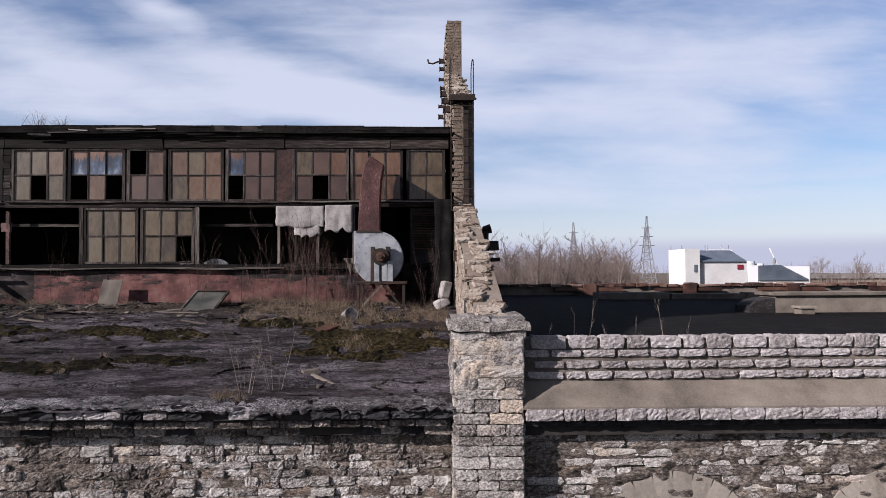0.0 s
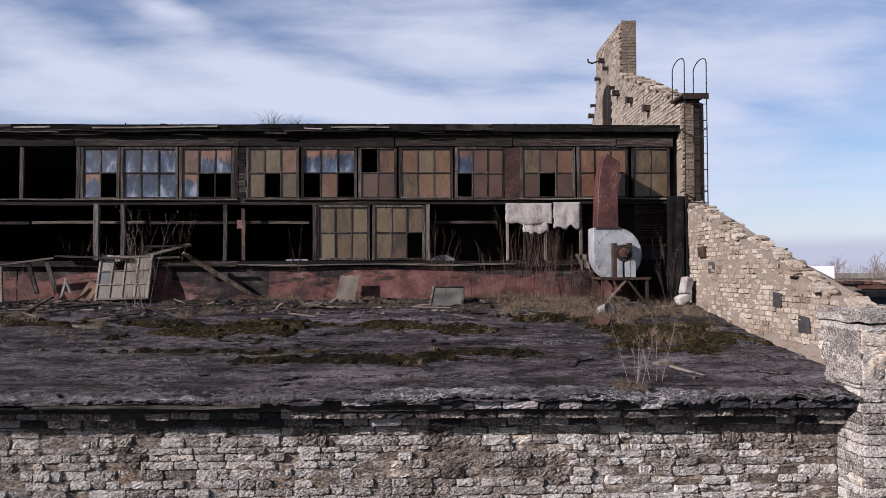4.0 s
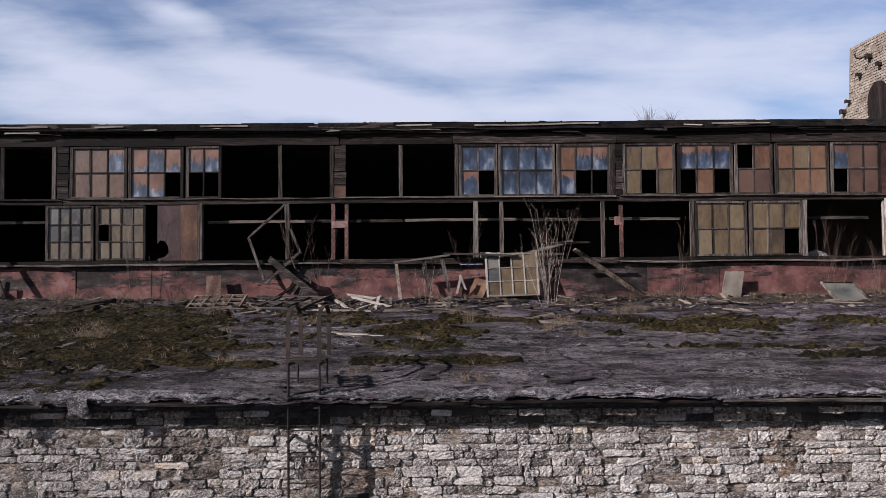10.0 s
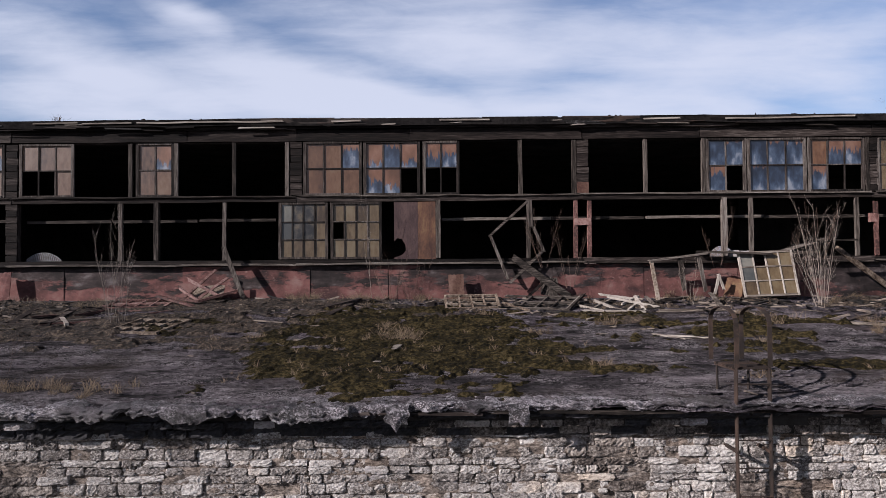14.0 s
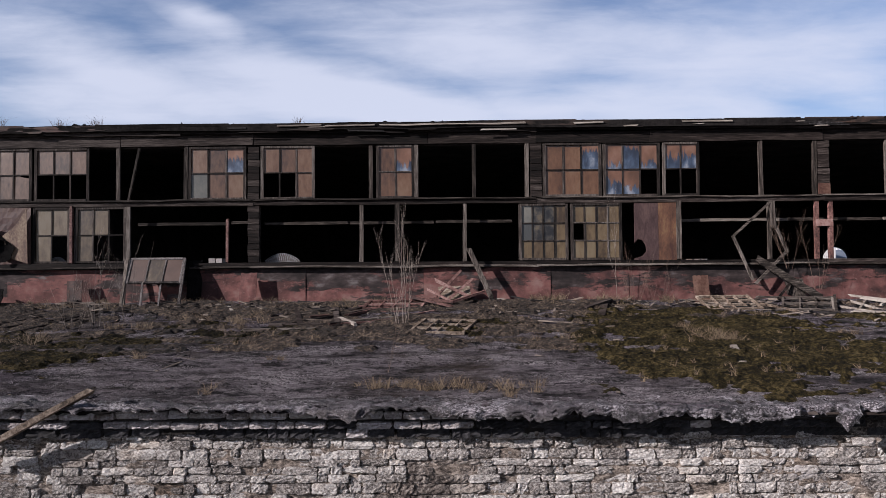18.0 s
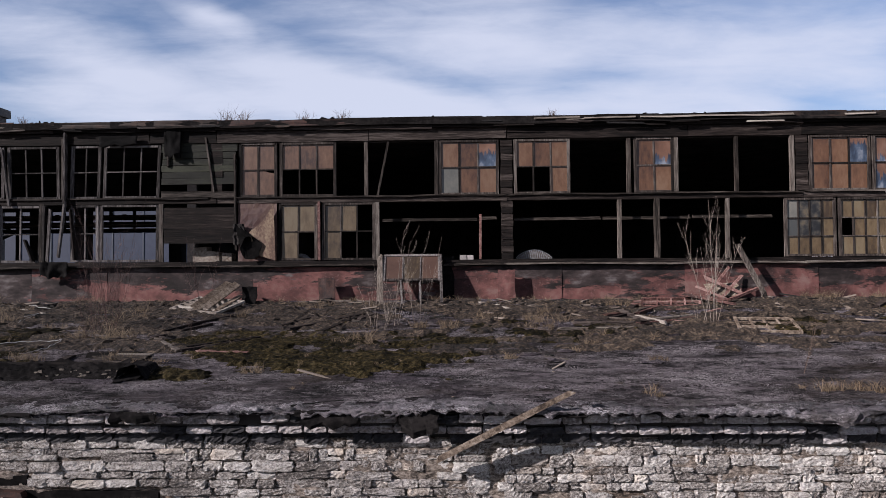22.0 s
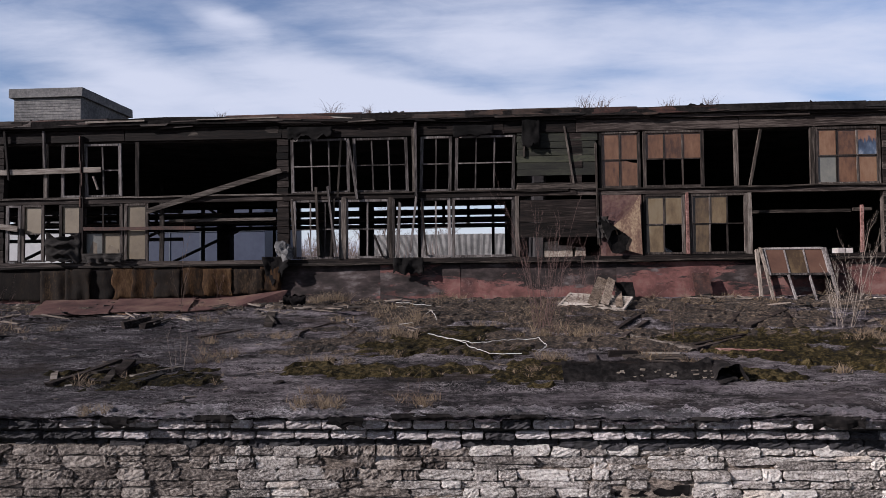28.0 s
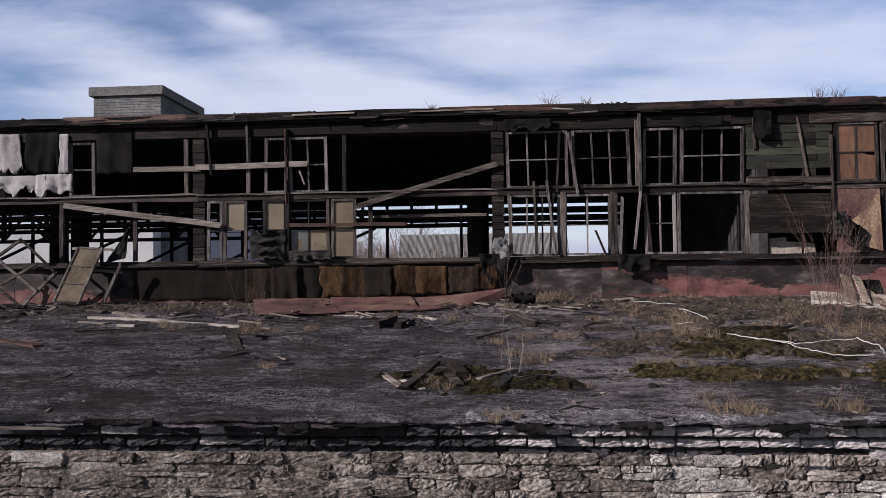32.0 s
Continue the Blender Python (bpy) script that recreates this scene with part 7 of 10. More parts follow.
panel((-32.33, 9.52, 6.59), (-31.56, 9.52, 6.59), (-32.45, 9.99, 6.65), FELT, 'torn white-edged felt')
plank((-30.2, 12.62, 7.01), (-29.15, 13.91, 7.18), 0.12, 0.05, WOOD_DARK, 'rotten board')
plank((-29.63, 12.39, 6.98), (-29.19, 13.7, 7.15), 0.08, 0.05, WOOD_DARK, 'rotten board')
plank((-24.44, 13.07, 7.06), (-23.11, 13.62, 7.13), 0.2, 0.04, WOOD_RED, 'reddish board')
plank((-26.83, 14.76, 7.28), (-27.0, 15.14, 7.33), 0.1, 0.04, WOOD_PALE, 'bleached lath')
plank((-30.73, 8.5, 6.47), (-30.24, 8.48, 6.47), 0.1, 0.03, FELT, 'torn felt strip')
plank((-46.28, 15.48, 8.04), (-45.7, 15.48, 7.98), 0.05, 0.05, WOOD_PALE, 'bleached rail')
plank((-46.71, 15.5, 8.47), (-45.89, 15.5, 8.44), 0.05, 0.05, WOOD_PALE, 'bleached rail')
plank((-45.56, 15.2, 8.12), (-45.96, 15.21, 7.35), 0.06, 0.05, WOOD, 'grey prop')
plank((-47.28, 15.3, 7.34), (-47.05, 15.2, 7.69), 0.2, 0.03, RUST, 'brown board')
plank((-45.48, 13.94, 7.18), (-43.57, 13.38, 7.11), 0.1, 0.06, WOOD_PALE, 'long bleached plank on the roof')
plank((-45.4, 13.49, 7.12), (-44.81, 13.32, 7.1), 0.1, 0.05, WOOD_PALE, 'bleached board')
plank((-45.19, 14.3, 7.23), (-44.41, 13.95, 7.18), 0.1, 0.05, WOOD_PALE, 'bleached board')
plank((-43.59, 13.42, 7.12), (-42.41, 12.97, 7.06), 0.08, 0.05, WOOD_PALE, 'long bleached plank on the roof')
plank((-44.91, 12.33, 6.98), (-43.81, 12.71, 7.03), 0.07, 0.05, WOOD, 'grey board')
plank((-44.96, 12.66, 7.02), (-44.03, 12.93, 7.04), 0.06, 0.05, WOOD, 'grey lath')
plank((-46.62, 14.25, 7.21), (-46.01, 14.34, 7.21), 0.1, 0.03, WOOD, 'grey board')
plank((-45.8, 12.04, 6.92), (-45.23, 12.1, 6.93), 0.16, 0.03, WOOD_RED, 'reddish board')
plank((-46.59, 15.12, 7.33), (-46.01, 15.3, 7.36), 0.06, 0.05, WOOD, 'grey lath')
plank((-41.35, 14.14, 7.19), (-40.7, 14.01, 7.17), 0.1, 0.03, WOOD_PALE, 'bleached board')
plank((-41.22, 14.46, 7.23), (-40.66, 14.22, 7.2), 0.3, 0.02, OCHRE, 'yellowish board')
plank((-39.62, 13.86, 7.17), (-39.26, 13.46, 7.12), 0.07, 0.05, WOOD_PALE, 'bleached block')
plank((-40.17, 12.9, 7.08), (-39.95, 13.39, 7.14), 0.1, 0.12, WOOD_DARK, 'dark timber stump')
plank((-39.84, 12.89, 7.07), (-39.73, 13.24, 7.11), 0.1, 0.1, WOOD_DARK, 'dark timber stump')
plank((-39.64, 10.11, 6.68), (-39.33, 9.55, 6.61), 0.08, 0.04, WOOD_PALE, 'bleached lath by a hole')
plank((-39.37, 9.87, 6.65), (-39.1, 9.49, 6.6), 0.08, 0.04, WOOD_PALE, 'bleached lath by a hole')
plank((-38.98, 10.44, 6.74), (-38.7, 9.59, 6.63), 0.1, 0.06, WOOD, 'splintered board by a hole')
plank((-38.84, 10.44, 6.76), (-38.72, 9.94, 6.7), 0.14, 0.12, WOOD_DARK, 'dark beam stub in a hole')
plank((-38.49, 9.82, 6.66), (-38.09, 10.3, 6.72), 0.08, 0.06, WOOD, 'splintered board by a hole')
plank((-39.09, 10.01, 6.68), (-38.84, 10.31, 6.72), 0.08, 0.06, WOOD, 'splintered board by a hole')
plank((-38.29, 9.59, 6.62), (-37.87, 10.0, 6.68), 0.14, 0.05, TAR, 'torn felt strip')
plank((-38.62, 12.17, 6.95), (-38.11, 12.76, 7.02), 0.12, 0.04, WOOD_DARK, 'rotten board')
plank((-38.04, 14.16, 7.21), (-37.76, 12.96, 7.06), 0.14, 0.05, WOOD, 'splintered grey board')
plank((-42.32, 12.46, 6.99), (-41.84, 11.36, 6.85), 0.1, 0.06, WOOD, 'splintered stump')
panel((-42.5, 14.02, 7.19), (-41.0, 13.98, 7.19), (-43.0, 15.35, 7.4), RUST_PINK, 'rusted sheet slid down from the wall')
panel((-41.15, 14.16, 7.22), (-39.58, 14.12, 7.22), (-41.5, 15.35, 7.42), RUST_PINK, 'rusted sheet slid down from the wall')
b = bmesh.new()
f = b.faces.new([b.verts.new(p) for p in ((-39.68, 14.2, 7.23), (-38.9, 14.62, 7.28), (-38.2, 15.2, 7.36), (-38.1, 15.45, 7.58), (-39.1, 15.42, 7.46), (-40.05, 15.4, 7.4))])
ex = bmesh.ops.extrude_face_region(b, geom=[f])
bmesh.ops.translate(b, vec=(0, 0, 0.015), verts=[e for e in ex["geom"] if isinstance(e, bmesh.types.BMVert)])
tagged(part("board", b, RUST_PINK), 'large rusted sheet leaning where it slid from the wall', "board", "loose boards on the felt roof")
plank((-39.3, 9.46, 6.62), (-39.04, 10.63, 6.77), 0.1, 0.08, WOOD_DARK, 'broken felt-covered beam')
plank((-38.31, 9.45, 6.62), (-38.15, 9.93, 6.68), 0.14, 0.08, TAR, 'torn felt roll')
plank((-29.02, 15.2, 7.17), (-29.05, 15.4, 8.29), 0.06, 0.05, WOOD_PALE, 'bleached prop')

loose_sash((-17.51, 14.22, 7.19), (-16.47, 14.3, 7.2), (-17.54, 14.95, 7.42), 4, '..../..../....', WOOD_BROWN, 'faded brown window lattice propped on rubble')
loose_sash((-16.21, 14.17, 7.19), (-15.24, 14.13, 7.18), (-15.83, 15.0, 7.39), 3, '.../...', WOOD, 'broken grey-brown window lattice in a heap')
plank((-15.27, 14.02, 7.2), (-14.77, 15.1, 7.45), 0.05, 0.04, WOOD, 'grey lath of a broken lattice')
plank((-15.93, 15.0, 7.39), (-15.52, 15.3, 7.72), 0.05, 0.04, WOOD_DARK, 'dark lath leaning in a heap')
plank((-16.33, 15.0, 7.44), (-14.96, 15.1, 7.38), 0.05, 0.04, WOOD, 'thin grey lath in a heap')
plank((-16.38, 14.6, 7.32), (-15.98, 13.99, 7.2), 0.06, 0.04, WOOD_BROWN, 'brown lath in a heap')
plank((-14.96, 14.5, 7.26), (-14.62, 13.94, 7.19), 0.05, 0.04, WOOD_PALE, 'bleached lath of a broken window lattice in a heap')
plank((-14.66, 14.7, 7.35), (-14.34, 14.2, 7.2), 0.06, 0.04, WOOD_PALE, 'bleached lath of a broken window lattice in a heap')
plank((-14.36, 14.9, 7.41), (-13.56, 14.3, 7.23), 0.09, 0.04, WOOD_PALE, 'bleached lath of a broken window lattice in a heap')
plank((-13.81, 14.95, 7.41), (-13.83, 14.2, 7.19), 0.06, 0.04, WOOD_PALE, 'bleached lath of a broken window lattice in a heap')
plank((-15.0, 14.01, 7.2), (-13.88, 13.91, 7.18), 0.05, 0.04, WOOD_PALE, 'bleached lath of a broken window lattice in a heap')
plank((-14.15, 14.6, 7.28), (-13.74, 14.95, 7.41), 0.05, 0.04, WOOD_PALE, 'bleached lath of a broken window lattice in a heap')
plank((-14.45, 15.1, 7.45), (-13.77, 14.9, 7.36), 0.05, 0.04, WOOD_PALE, 'bleached lath of a broken window lattice in a heap')
plank((-14.16, 14.04, 7.2), (-13.88, 14.6, 7.28), 0.05, 0.04, WOOD_PALE, 'bleached lath of a broken window lattice in a heap')
plank((-14.78, 14.18, 7.22), (-14.32, 14.8, 7.34), 0.04, 0.04, WOOD_PALE, 'bleached lath of a broken window lattice in a heap')
plank((-13.65, 13.96, 7.19), (-12.43, 14.02, 7.2), 0.06, 0.05, WOOD_PALE, 'bleached bottom rail of a broken frame')
plank((-12.35, 14.9, 7.47), (-12.43, 14.02, 7.2), 0.07, 0.04, WOOD, 'grey side of a broken frame')
plank((-13.45, 14.7, 7.33), (-12.8, 14.9, 7.39), 0.06, 0.04, WOOD, 'grey lath across a broken frame')
plank((-13.57, 15.0, 7.41), (-13.55, 14.4, 7.24), 0.05, 0.04, WOOD, 'short grey lath in a heap')
plank((-13.47, 15.0, 8.09), (-13.36, 14.88, 7.31), 0.07, 0.05, WOOD_BROWN, 'brown board propping a rail under the sill')
plank((-12.91, 15.0, 8.18), (-12.78, 15.1, 7.53), 0.08, 0.05, WOOD, 'grey board propping a rail under the sill')
plank((-12.53, 15.0, 8.16), (-12.38, 15.1, 7.51), 0.07, 0.05, WOOD, 'grey board propping a rail under the sill')
plank((-13.5, 15.0, 8.1), (-12.39, 15.0, 8.24), 0.12, 0.04, WOOD, 'grey rail lying on props')
plank((-12.47, 15.35, 8.29), (-10.98, 15.35, 8.23), 0.2, 0.04, WOOD, 'wide grey board lying on the sill')
plank((-12.24, 15.0, 7.43), (-12.14, 15.0, 7.8), 0.05, 0.04, WOOD_PALE, 'bleached lath set up like a tent')
plank((-12.14, 15.0, 7.8), (-12.04, 15.0, 7.53), 0.05, 0.04, WOOD_PALE, 'bleached lath set up like a tent')
panel((-11.99, 15.2, 7.4), (-11.68, 15.1, 7.36), (-11.83, 15.4, 7.75), OCHRE, 'orange-brown board leaning on the plaster')
loose_sash((-11.61, 15.1, 7.34), (-10.51, 15.1, 7.38), (-11.63, 15.4, 8.24), 4, 'g.tt/gttt/tttt', WOOD_PALE, 'pale window sash with dusty panes leaning on the sill')
plank((-15.82, 15.46, 9.35), (-16.59, 15.46, 8.65), 0.05, 0.04, WOOD, 'lath of a bent window frame')
plank((-16.59, 15.46, 8.65), (-16.26, 15.36, 7.79), 0.055, 0.04, WOOD, 'lath of a bent window frame')
plank((-15.8, 15.46, 9.39), (-15.77, 15.46, 8.83), 0.1, 0.04, WOOD, 'splintered upright board of a bent frame')
plank((-15.71, 15.46, 8.83), (-15.52, 15.46, 8.35), 0.055, 0.04, WOOD, 'lath of a bent window frame')
plank((-15.52, 15.46, 8.35), (-16.21, 15.34, 7.7), 0.055, 0.04, WOOD, 'lath of a bent window frame')
plank((-16.13, 15.4, 8.2), (-15.08, 15.0, 7.41), 0.13, 0.05, WOOD, 'broken grey plank leaning on the sill')
panel((-15.6, 15.3, 7.44), (-15.26, 15.25, 7.41), (-15.59, 15.45, 7.8), WOOD, 'grey board leaning on the plaster')
loose_sash((-23.02, 12.33, 6.95), (-22.1, 12.21, 6.94), (-22.79, 13.27, 7.1), 4, '..../..../....', WOOD_BROWN, 'faded brown window lattice lying flat on the roof')
loose_sash((-24.05, 14.5, 7.23), (-22.91, 14.59, 7.24), (-23.94, 14.9, 7.37), 4, '..../....', WOOD_RED, 'dull red window lattice lying in a heap')
plank((-23.16, 14.9, 7.49), (-22.31, 14.5, 7.3), 0.09, 0.045, WOOD_RED, 'faded reddish lath sticking out of a heap')
plank((-22.95, 14.9, 7.47), (-22.33, 14.8, 7.37), 0.06, 0.045, WOOD_RED, 'faded reddish lath sticking out of a heap')
plank((-22.66, 15.2, 7.81), (-21.98, 15.0, 7.47), 0.06, 0.045, WOOD_RED, 'faded reddish lath sticking out of a heap')
plank((-22.14, 15.3, 7.99), (-22.68, 15.0, 7.44), 0.05, 0.045, WOOD_RED, 'faded reddish lath sticking out of a heap')
plank((-22.29, 14.8, 7.4), (-21.57, 15.2, 7.6), 0.06, 0.045, WOOD_RED, 'faded reddish lath sticking out of a heap')
plank((-22.83, 15.2, 7.62), (-22.37, 14.9, 7.4), 0.06, 0.045, WOOD_RED, 'faded reddish lath sticking out of a heap')
plank((-21.9, 15.3, 7.84), (-22.38, 15.0, 7.44), 0.05, 0.045, WOOD_RED, 'faded reddish lath sticking out of a heap')
panel((-22.59, 15.1, 7.39), (-21.95, 15.1, 7.42), (-22.6, 15.4, 7.64), WOOD_BROWN, 'faded brown board in a heap')
plank((-21.98, 15.3, 8.43), (-21.54, 15.1, 7.46), 0.09, 0.05, WOOD, 'broken plank leaning on the sill')
plank((-21.44, 15.66, 7.41), (-20.55, 15.0, 7.32), 0.1, 0.03, WOOD_PALE, 'bleached lath by the wall')
plank((-21.28, 14.09, 7.21), (-20.68, 14.18, 7.22), 0.06, 0.03, WOOD_PALE, 'bleached lath on the felt')
plank((-19.62, 13.74, 7.16), (-19.24, 15.28, 7.36), 0.14, 0.05, WOOD_DARK, 'dark rotten plank')
plank((-18.42, 10.22, 6.71), (-18.16, 11.34, 6.86), 0.1, 0.03, WOOD, 'grey board lying in the moss')
plank((-19.66, 10.38, 6.73), (-19.22, 10.73, 6.78), 0.1, 0.03, WOOD, 'grey board lying in the moss')
plank((-14.3, 11.89, 6.93), (-13.87, 11.55, 6.88), 0.1, 0.03, WOOD_PALE, 'bleached board on the felt')
plank((-25.52, 13.12, 7.08), (-24.53, 13.04, 7.07), 0.12, 0.05, WOOD_DARK, 'dark rotten board in a heap')
plank((-25.81, 12.59, 7.02), (-24.59, 12.66, 7.02), 0.07, 0.05, WOOD, 'grey broken board in a heap')
plank((-25.32, 14.56, 7.27), (-24.92, 13.0, 7.07), 0.1, 0.05, WOOD_DARK, 'dark rotten board in a heap')
plank((-24.69, 14.9, 7.18), (-24.31, 12.99, 7.07), 0.16, 0.05, WOOD_DARK, 'dark rotten board in a heap')
plank((-24.36, 13.6, 7.15), (-23.95, 13.03, 7.07), 0.07, 0.05, WOOD_PALE, 'bleached broken lath in a heap')
plank((-24.14, 13.33, 7.11), (-23.34, 13.68, 7.16), 0.07, 0.05, WOOD, 'grey broken board in a heap')
plank((-24.26, 14.05, 7.2), (-23.85, 14.51, 7.26), 0.09, 0.05, WOOD, 'grey broken board in a heap')
plank((-25.62, 13.69, 7.16), (-25.16, 14.13, 7.21), 0.08, 0.05, WOOD_DARK, 'dark rotten board in a heap')
plank((-24.89, 13.62, 7.15), (-24.6, 13.83, 7.17), 0.2, 0.05, RUST, 'piece of rusty sheet')
plank((-27.2, 15.0, 7.32), (-26.75, 14.79, 7.3), 0.07, 0.05, WOOD_PALE, 'bleached broken lath in a heap')
plank((-26.72, 14.79, 7.3), (-26.46, 14.23, 7.23), 0.06, 0.05, WOOD_PALE, 'bleached broken lath in a heap')
loose_sash((-32.91, 14.44, 7.25), (-31.83, 13.89, 7.18), (-32.6, 15.2, 7.44), 1, '././././.', WOOD_PALE, 'white slatted window frame lying tilted on the felt')
plank((-32.32, 14.22, 7.3), (-31.98, 15.2, 7.74), 0.19, 0.03, WOOD_BROWN, 'wide grey plank propped on a white frame')
plank((-32.12, 14.15, 7.3), (-31.82, 15.15, 7.74), 0.15, 0.03, WOOD_BROWN, 'wide grey plank propped on a white frame')
plank((-31.87, 14.1, 7.27), (-31.72, 15.0, 7.5), 0.12, 0.03, WOOD_BROWN, 'short grey plank propped on a white frame')
panel((-31.72, 15.1, 7.33), (-31.4, 15.0, 7.33), (-31.74, 15.25, 7.66), TAR_AND_SHADE, 'black curled felt behind a heap of planks')
plank((-34.69, 15.25, 7.36), (-33.21, 15.25, 7.34), 0.09, 0.03, WOOD_BROWN, 'long grey board lying at the foot of the plaster')
plank((-31.11, 11.13, 6.83), (-30.36, 11.02, 6.82), 0.14, 0.04, WOOD_RED, 'faded red board lying in the moss')
plank((-32.19, 12.0, 6.94), (-31.62, 13.07, 7.08), 0.08, 0.05, WOOD_DARK, 'dark beam on the roof')
plank((-31.86, 12.49, 7.0), (-31.2, 11.86, 6.92), 0.06, 0.05, WOOD, 'grey broken board on the roof')
plank((-32.07, 11.92, 6.93), (-31.41, 11.18, 6.83), 0.07, 0.05, WOOD, 'grey broken board on the roof')
plank((-31.39, 11.18, 6.83), (-30.55, 11.84, 6.92), 0.08, 0.05, WOOD_DARK, 'dark beam on the roof')
plank((-32.42, 10.74, 6.78), (-31.68, 10.73, 6.78), 0.06, 0.05, WOOD, 'grey broken board on the roof')
plank((-32.39, 10.53, 6.75), (-31.66, 10.46, 6.74), 0.06, 0.05, WOOD, 'grey broken board on the roof')
plank((-35.86, 14.58, 7.27), (-35.11, 14.08, 7.21), 0.05, 0.05, WOOD_PALE, 'bleached lath on the felt')
plank((-37.75, 14.48, 7.26), (-37.29, 14.52, 7.26), 0.06, 0.05, WOOD_PALE, 'bleached lath on the felt')
loose_sash((-46.83, 15.0, 7.38), (-46.27, 14.95, 7.35), (-46.5, 15.3, 8.46), 1, 'm/m/m', WOOD, 'window sash with three ochre panes leaning on the sill')
plank((-46.91, 15.1, 7.34), (-45.46, 14.42, 7.25), 0.12, 0.05, WOOD, 'grey board lying under a leaning sash')

plank((-47.56, 15.15, 8.64), (-46.83, 15.1, 8.0), 0.05, 0.04, WOOD, 'grey lath of a broken lattice leaning by the sill')
plank((-48.0, 15.15, 8.23), (-47.2, 15.1, 7.63), 0.05, 0.04, WOOD, 'grey lath of a broken lattice leaning by the sill')
plank((-47.56, 15.15, 8.64), (-47.96, 15.1, 8.34), 0.05, 0.04, WOOD, 'grey lath of a broken lattice leaning by the sill')
plank((-47.21, 15.15, 8.2), (-47.96, 15.1, 7.75), 0.05, 0.04, WOOD, 'grey lath of a broken lattice leaning by the sill')
plank((-47.99, 15.15, 7.68), (-47.47, 15.1, 7.27), 0.05, 0.04, WOOD, 'grey lath of a broken lattice leaning by the sill')
plank((-47.05, 15.15, 7.82), (-47.54, 15.1, 7.3), 0.05, 0.04, WOOD, 'grey lath of a broken lattice leaning by the sill')
plank((-47.23, 15.15, 7.63), (-46.83, 15.1, 8.0), 0.05, 0.04, WOOD, 'grey lath of a broken lattice leaning by the sill')
plank((-47.64, 15.15, 7.28), (-47.2, 15.1, 7.63), 0.05, 0.04, WOOD, 'grey lath of a broken lattice leaning by the sill')
plank((-43.89, 12.55, 7.01), (-42.81, 12.82, 7.04), 0.06, 0.04, WOOD, 'grey board lying on the felt')
plank((-44.06, 12.27, 6.97), (-43.62, 12.46, 7.0), 0.06, 0.04, WOOD, 'grey board lying on the felt')
plank((-45.41, 13.51, 7.13), (-44.8, 13.29, 7.11), 0.1, 0.04, WOOD_PALE, 'bleached board lying on the felt')
plank((-46.62, 14.29, 7.23), (-46.07, 14.43, 7.25), 0.08, 0.04, WOOD, 'grey board lying on the felt')
plank((-44.59, 13.19, 7.09), (-44.23, 13.09, 7.08), 0.09, 0.04, WOOD_PALE, 'bleached board lying on the felt')
plank((-45.8, 12.04, 6.95), (-45.01, 11.72, 6.9), 0.16, 0.04, RUST, 'rusty strip lying on the felt')

# old felt that has rolled itself up
def felt_roll(x, y, length, r, turn, label):
    m = pose(x, y, roof_z(x, y) + r * 0.8, 0, 0, turn)
    s = rnd(0, 50)
    b = sheet(bmesh.new(), lambda u, v: m @ Vector((length * (u - 0.5) * (1 + 0.12 * nz(v * 4, s)), (r * (1 - 0.35 * v)) * math.cos(4.6 * v + 2.6) * 1.2, (r * (1 - 0.3 * v)) * math.sin(4.6 * v + 2.6) * 0.8 + 0.09 * nz(u * 5, v * 3, s))), 10, 16, 0.012)
    tagged(part("felt_roll", b, TAR_AND_SHADE), label, "felt roll", "rolled-up felt on the roof")


def kerb_face(u, v):
    x = -33.3 + 1.75 * u
    y = 9.98 - 0.34 * v + 0.05 * nz(x, v, 2, 3)
    return (x, y, roof_z(x, 9.98 - 0.34 * v) + 0.16 * (1 - v) ** 0.8 + 0.07 * nz(x, v * 2, 6, 3.5) * (1 - v) + 0.03 * nz(x, v * 3, 1, 11) + 0.004)


def kerb_hollow(u, v):
    a = math.pi * (0.04 + 0.92 * u)
    r = 1 + 0.3 * nz(u * 4, v * 3, 7)
    x, y = -31.42 - 0.2 * math.cos(a) * r - 0.02 * v, 9.62 + 0.55 * v
    return (x, y, roof_z(x, y) + 0.21 * math.sin(a) * r * (1 - 0.35 * v) - 0.01)


kerb = stand("roof_kerb", (-32.4, 9.8, 6.63), "low raised kerb of flaking felt on the roof", "kerb")
part("felt_side", sheet(bmesh.new(), kerb_face, 120, 14, 0.01), TAR_AND_SHADE, kerb)
for k in range(22):
    u, v = rnd(0.35, 0.98), rnd(0.4, 0.85)
    p = Vector(kerb_face(u, v))
    part("felt_flake", one_box(p.x - rnd(0.005, 0.05), p.x + rnd(0.005, 0.04), p.y - 0.01, p.y + 0.01, p.z - 0.01, p.z + rnd(0.002, 0.012), 0.006), CONCRETE, kerb)
part("board", one_beam((-33.3, 9.98, 6.8), (-31.6, 10.0, 6.79), 0.05, 0.03, rough=0.008), WOOD_DARK, kerb)
part("felt_hollow", sheet(bmesh.new(), kerb_hollow, 14, 8, 0.012), TAR_AND_SHADE, kerb, "black felt fold gaping at the kerb's end")
for k in range(3):
    plank((-32.3, 10.62 + 0.13 * k, roof_z(-32.3, 10.62 + 0.13 * k) + 0.05), (-31.66, 10.6 + 0.13 * k, roof_z(-31.66, 10.6 + 0.13 * k) + 0.05), 0.05, 0.03, WOOD, 'grey lath of a small grate on the felt')

felt_roll(-37.81, 14.84, 0.4, 0.16, 12, "black roll of old felt below the sill")

# young birches and bushes that grow on the roof
sapling((-2.19, 9.02, 6.52), 0.76, 7, BARK_PALE, 0.35)
sapling((-2.23, 15.06, 7.3), 2.19, 4, BARK_BROWN, 0.25)
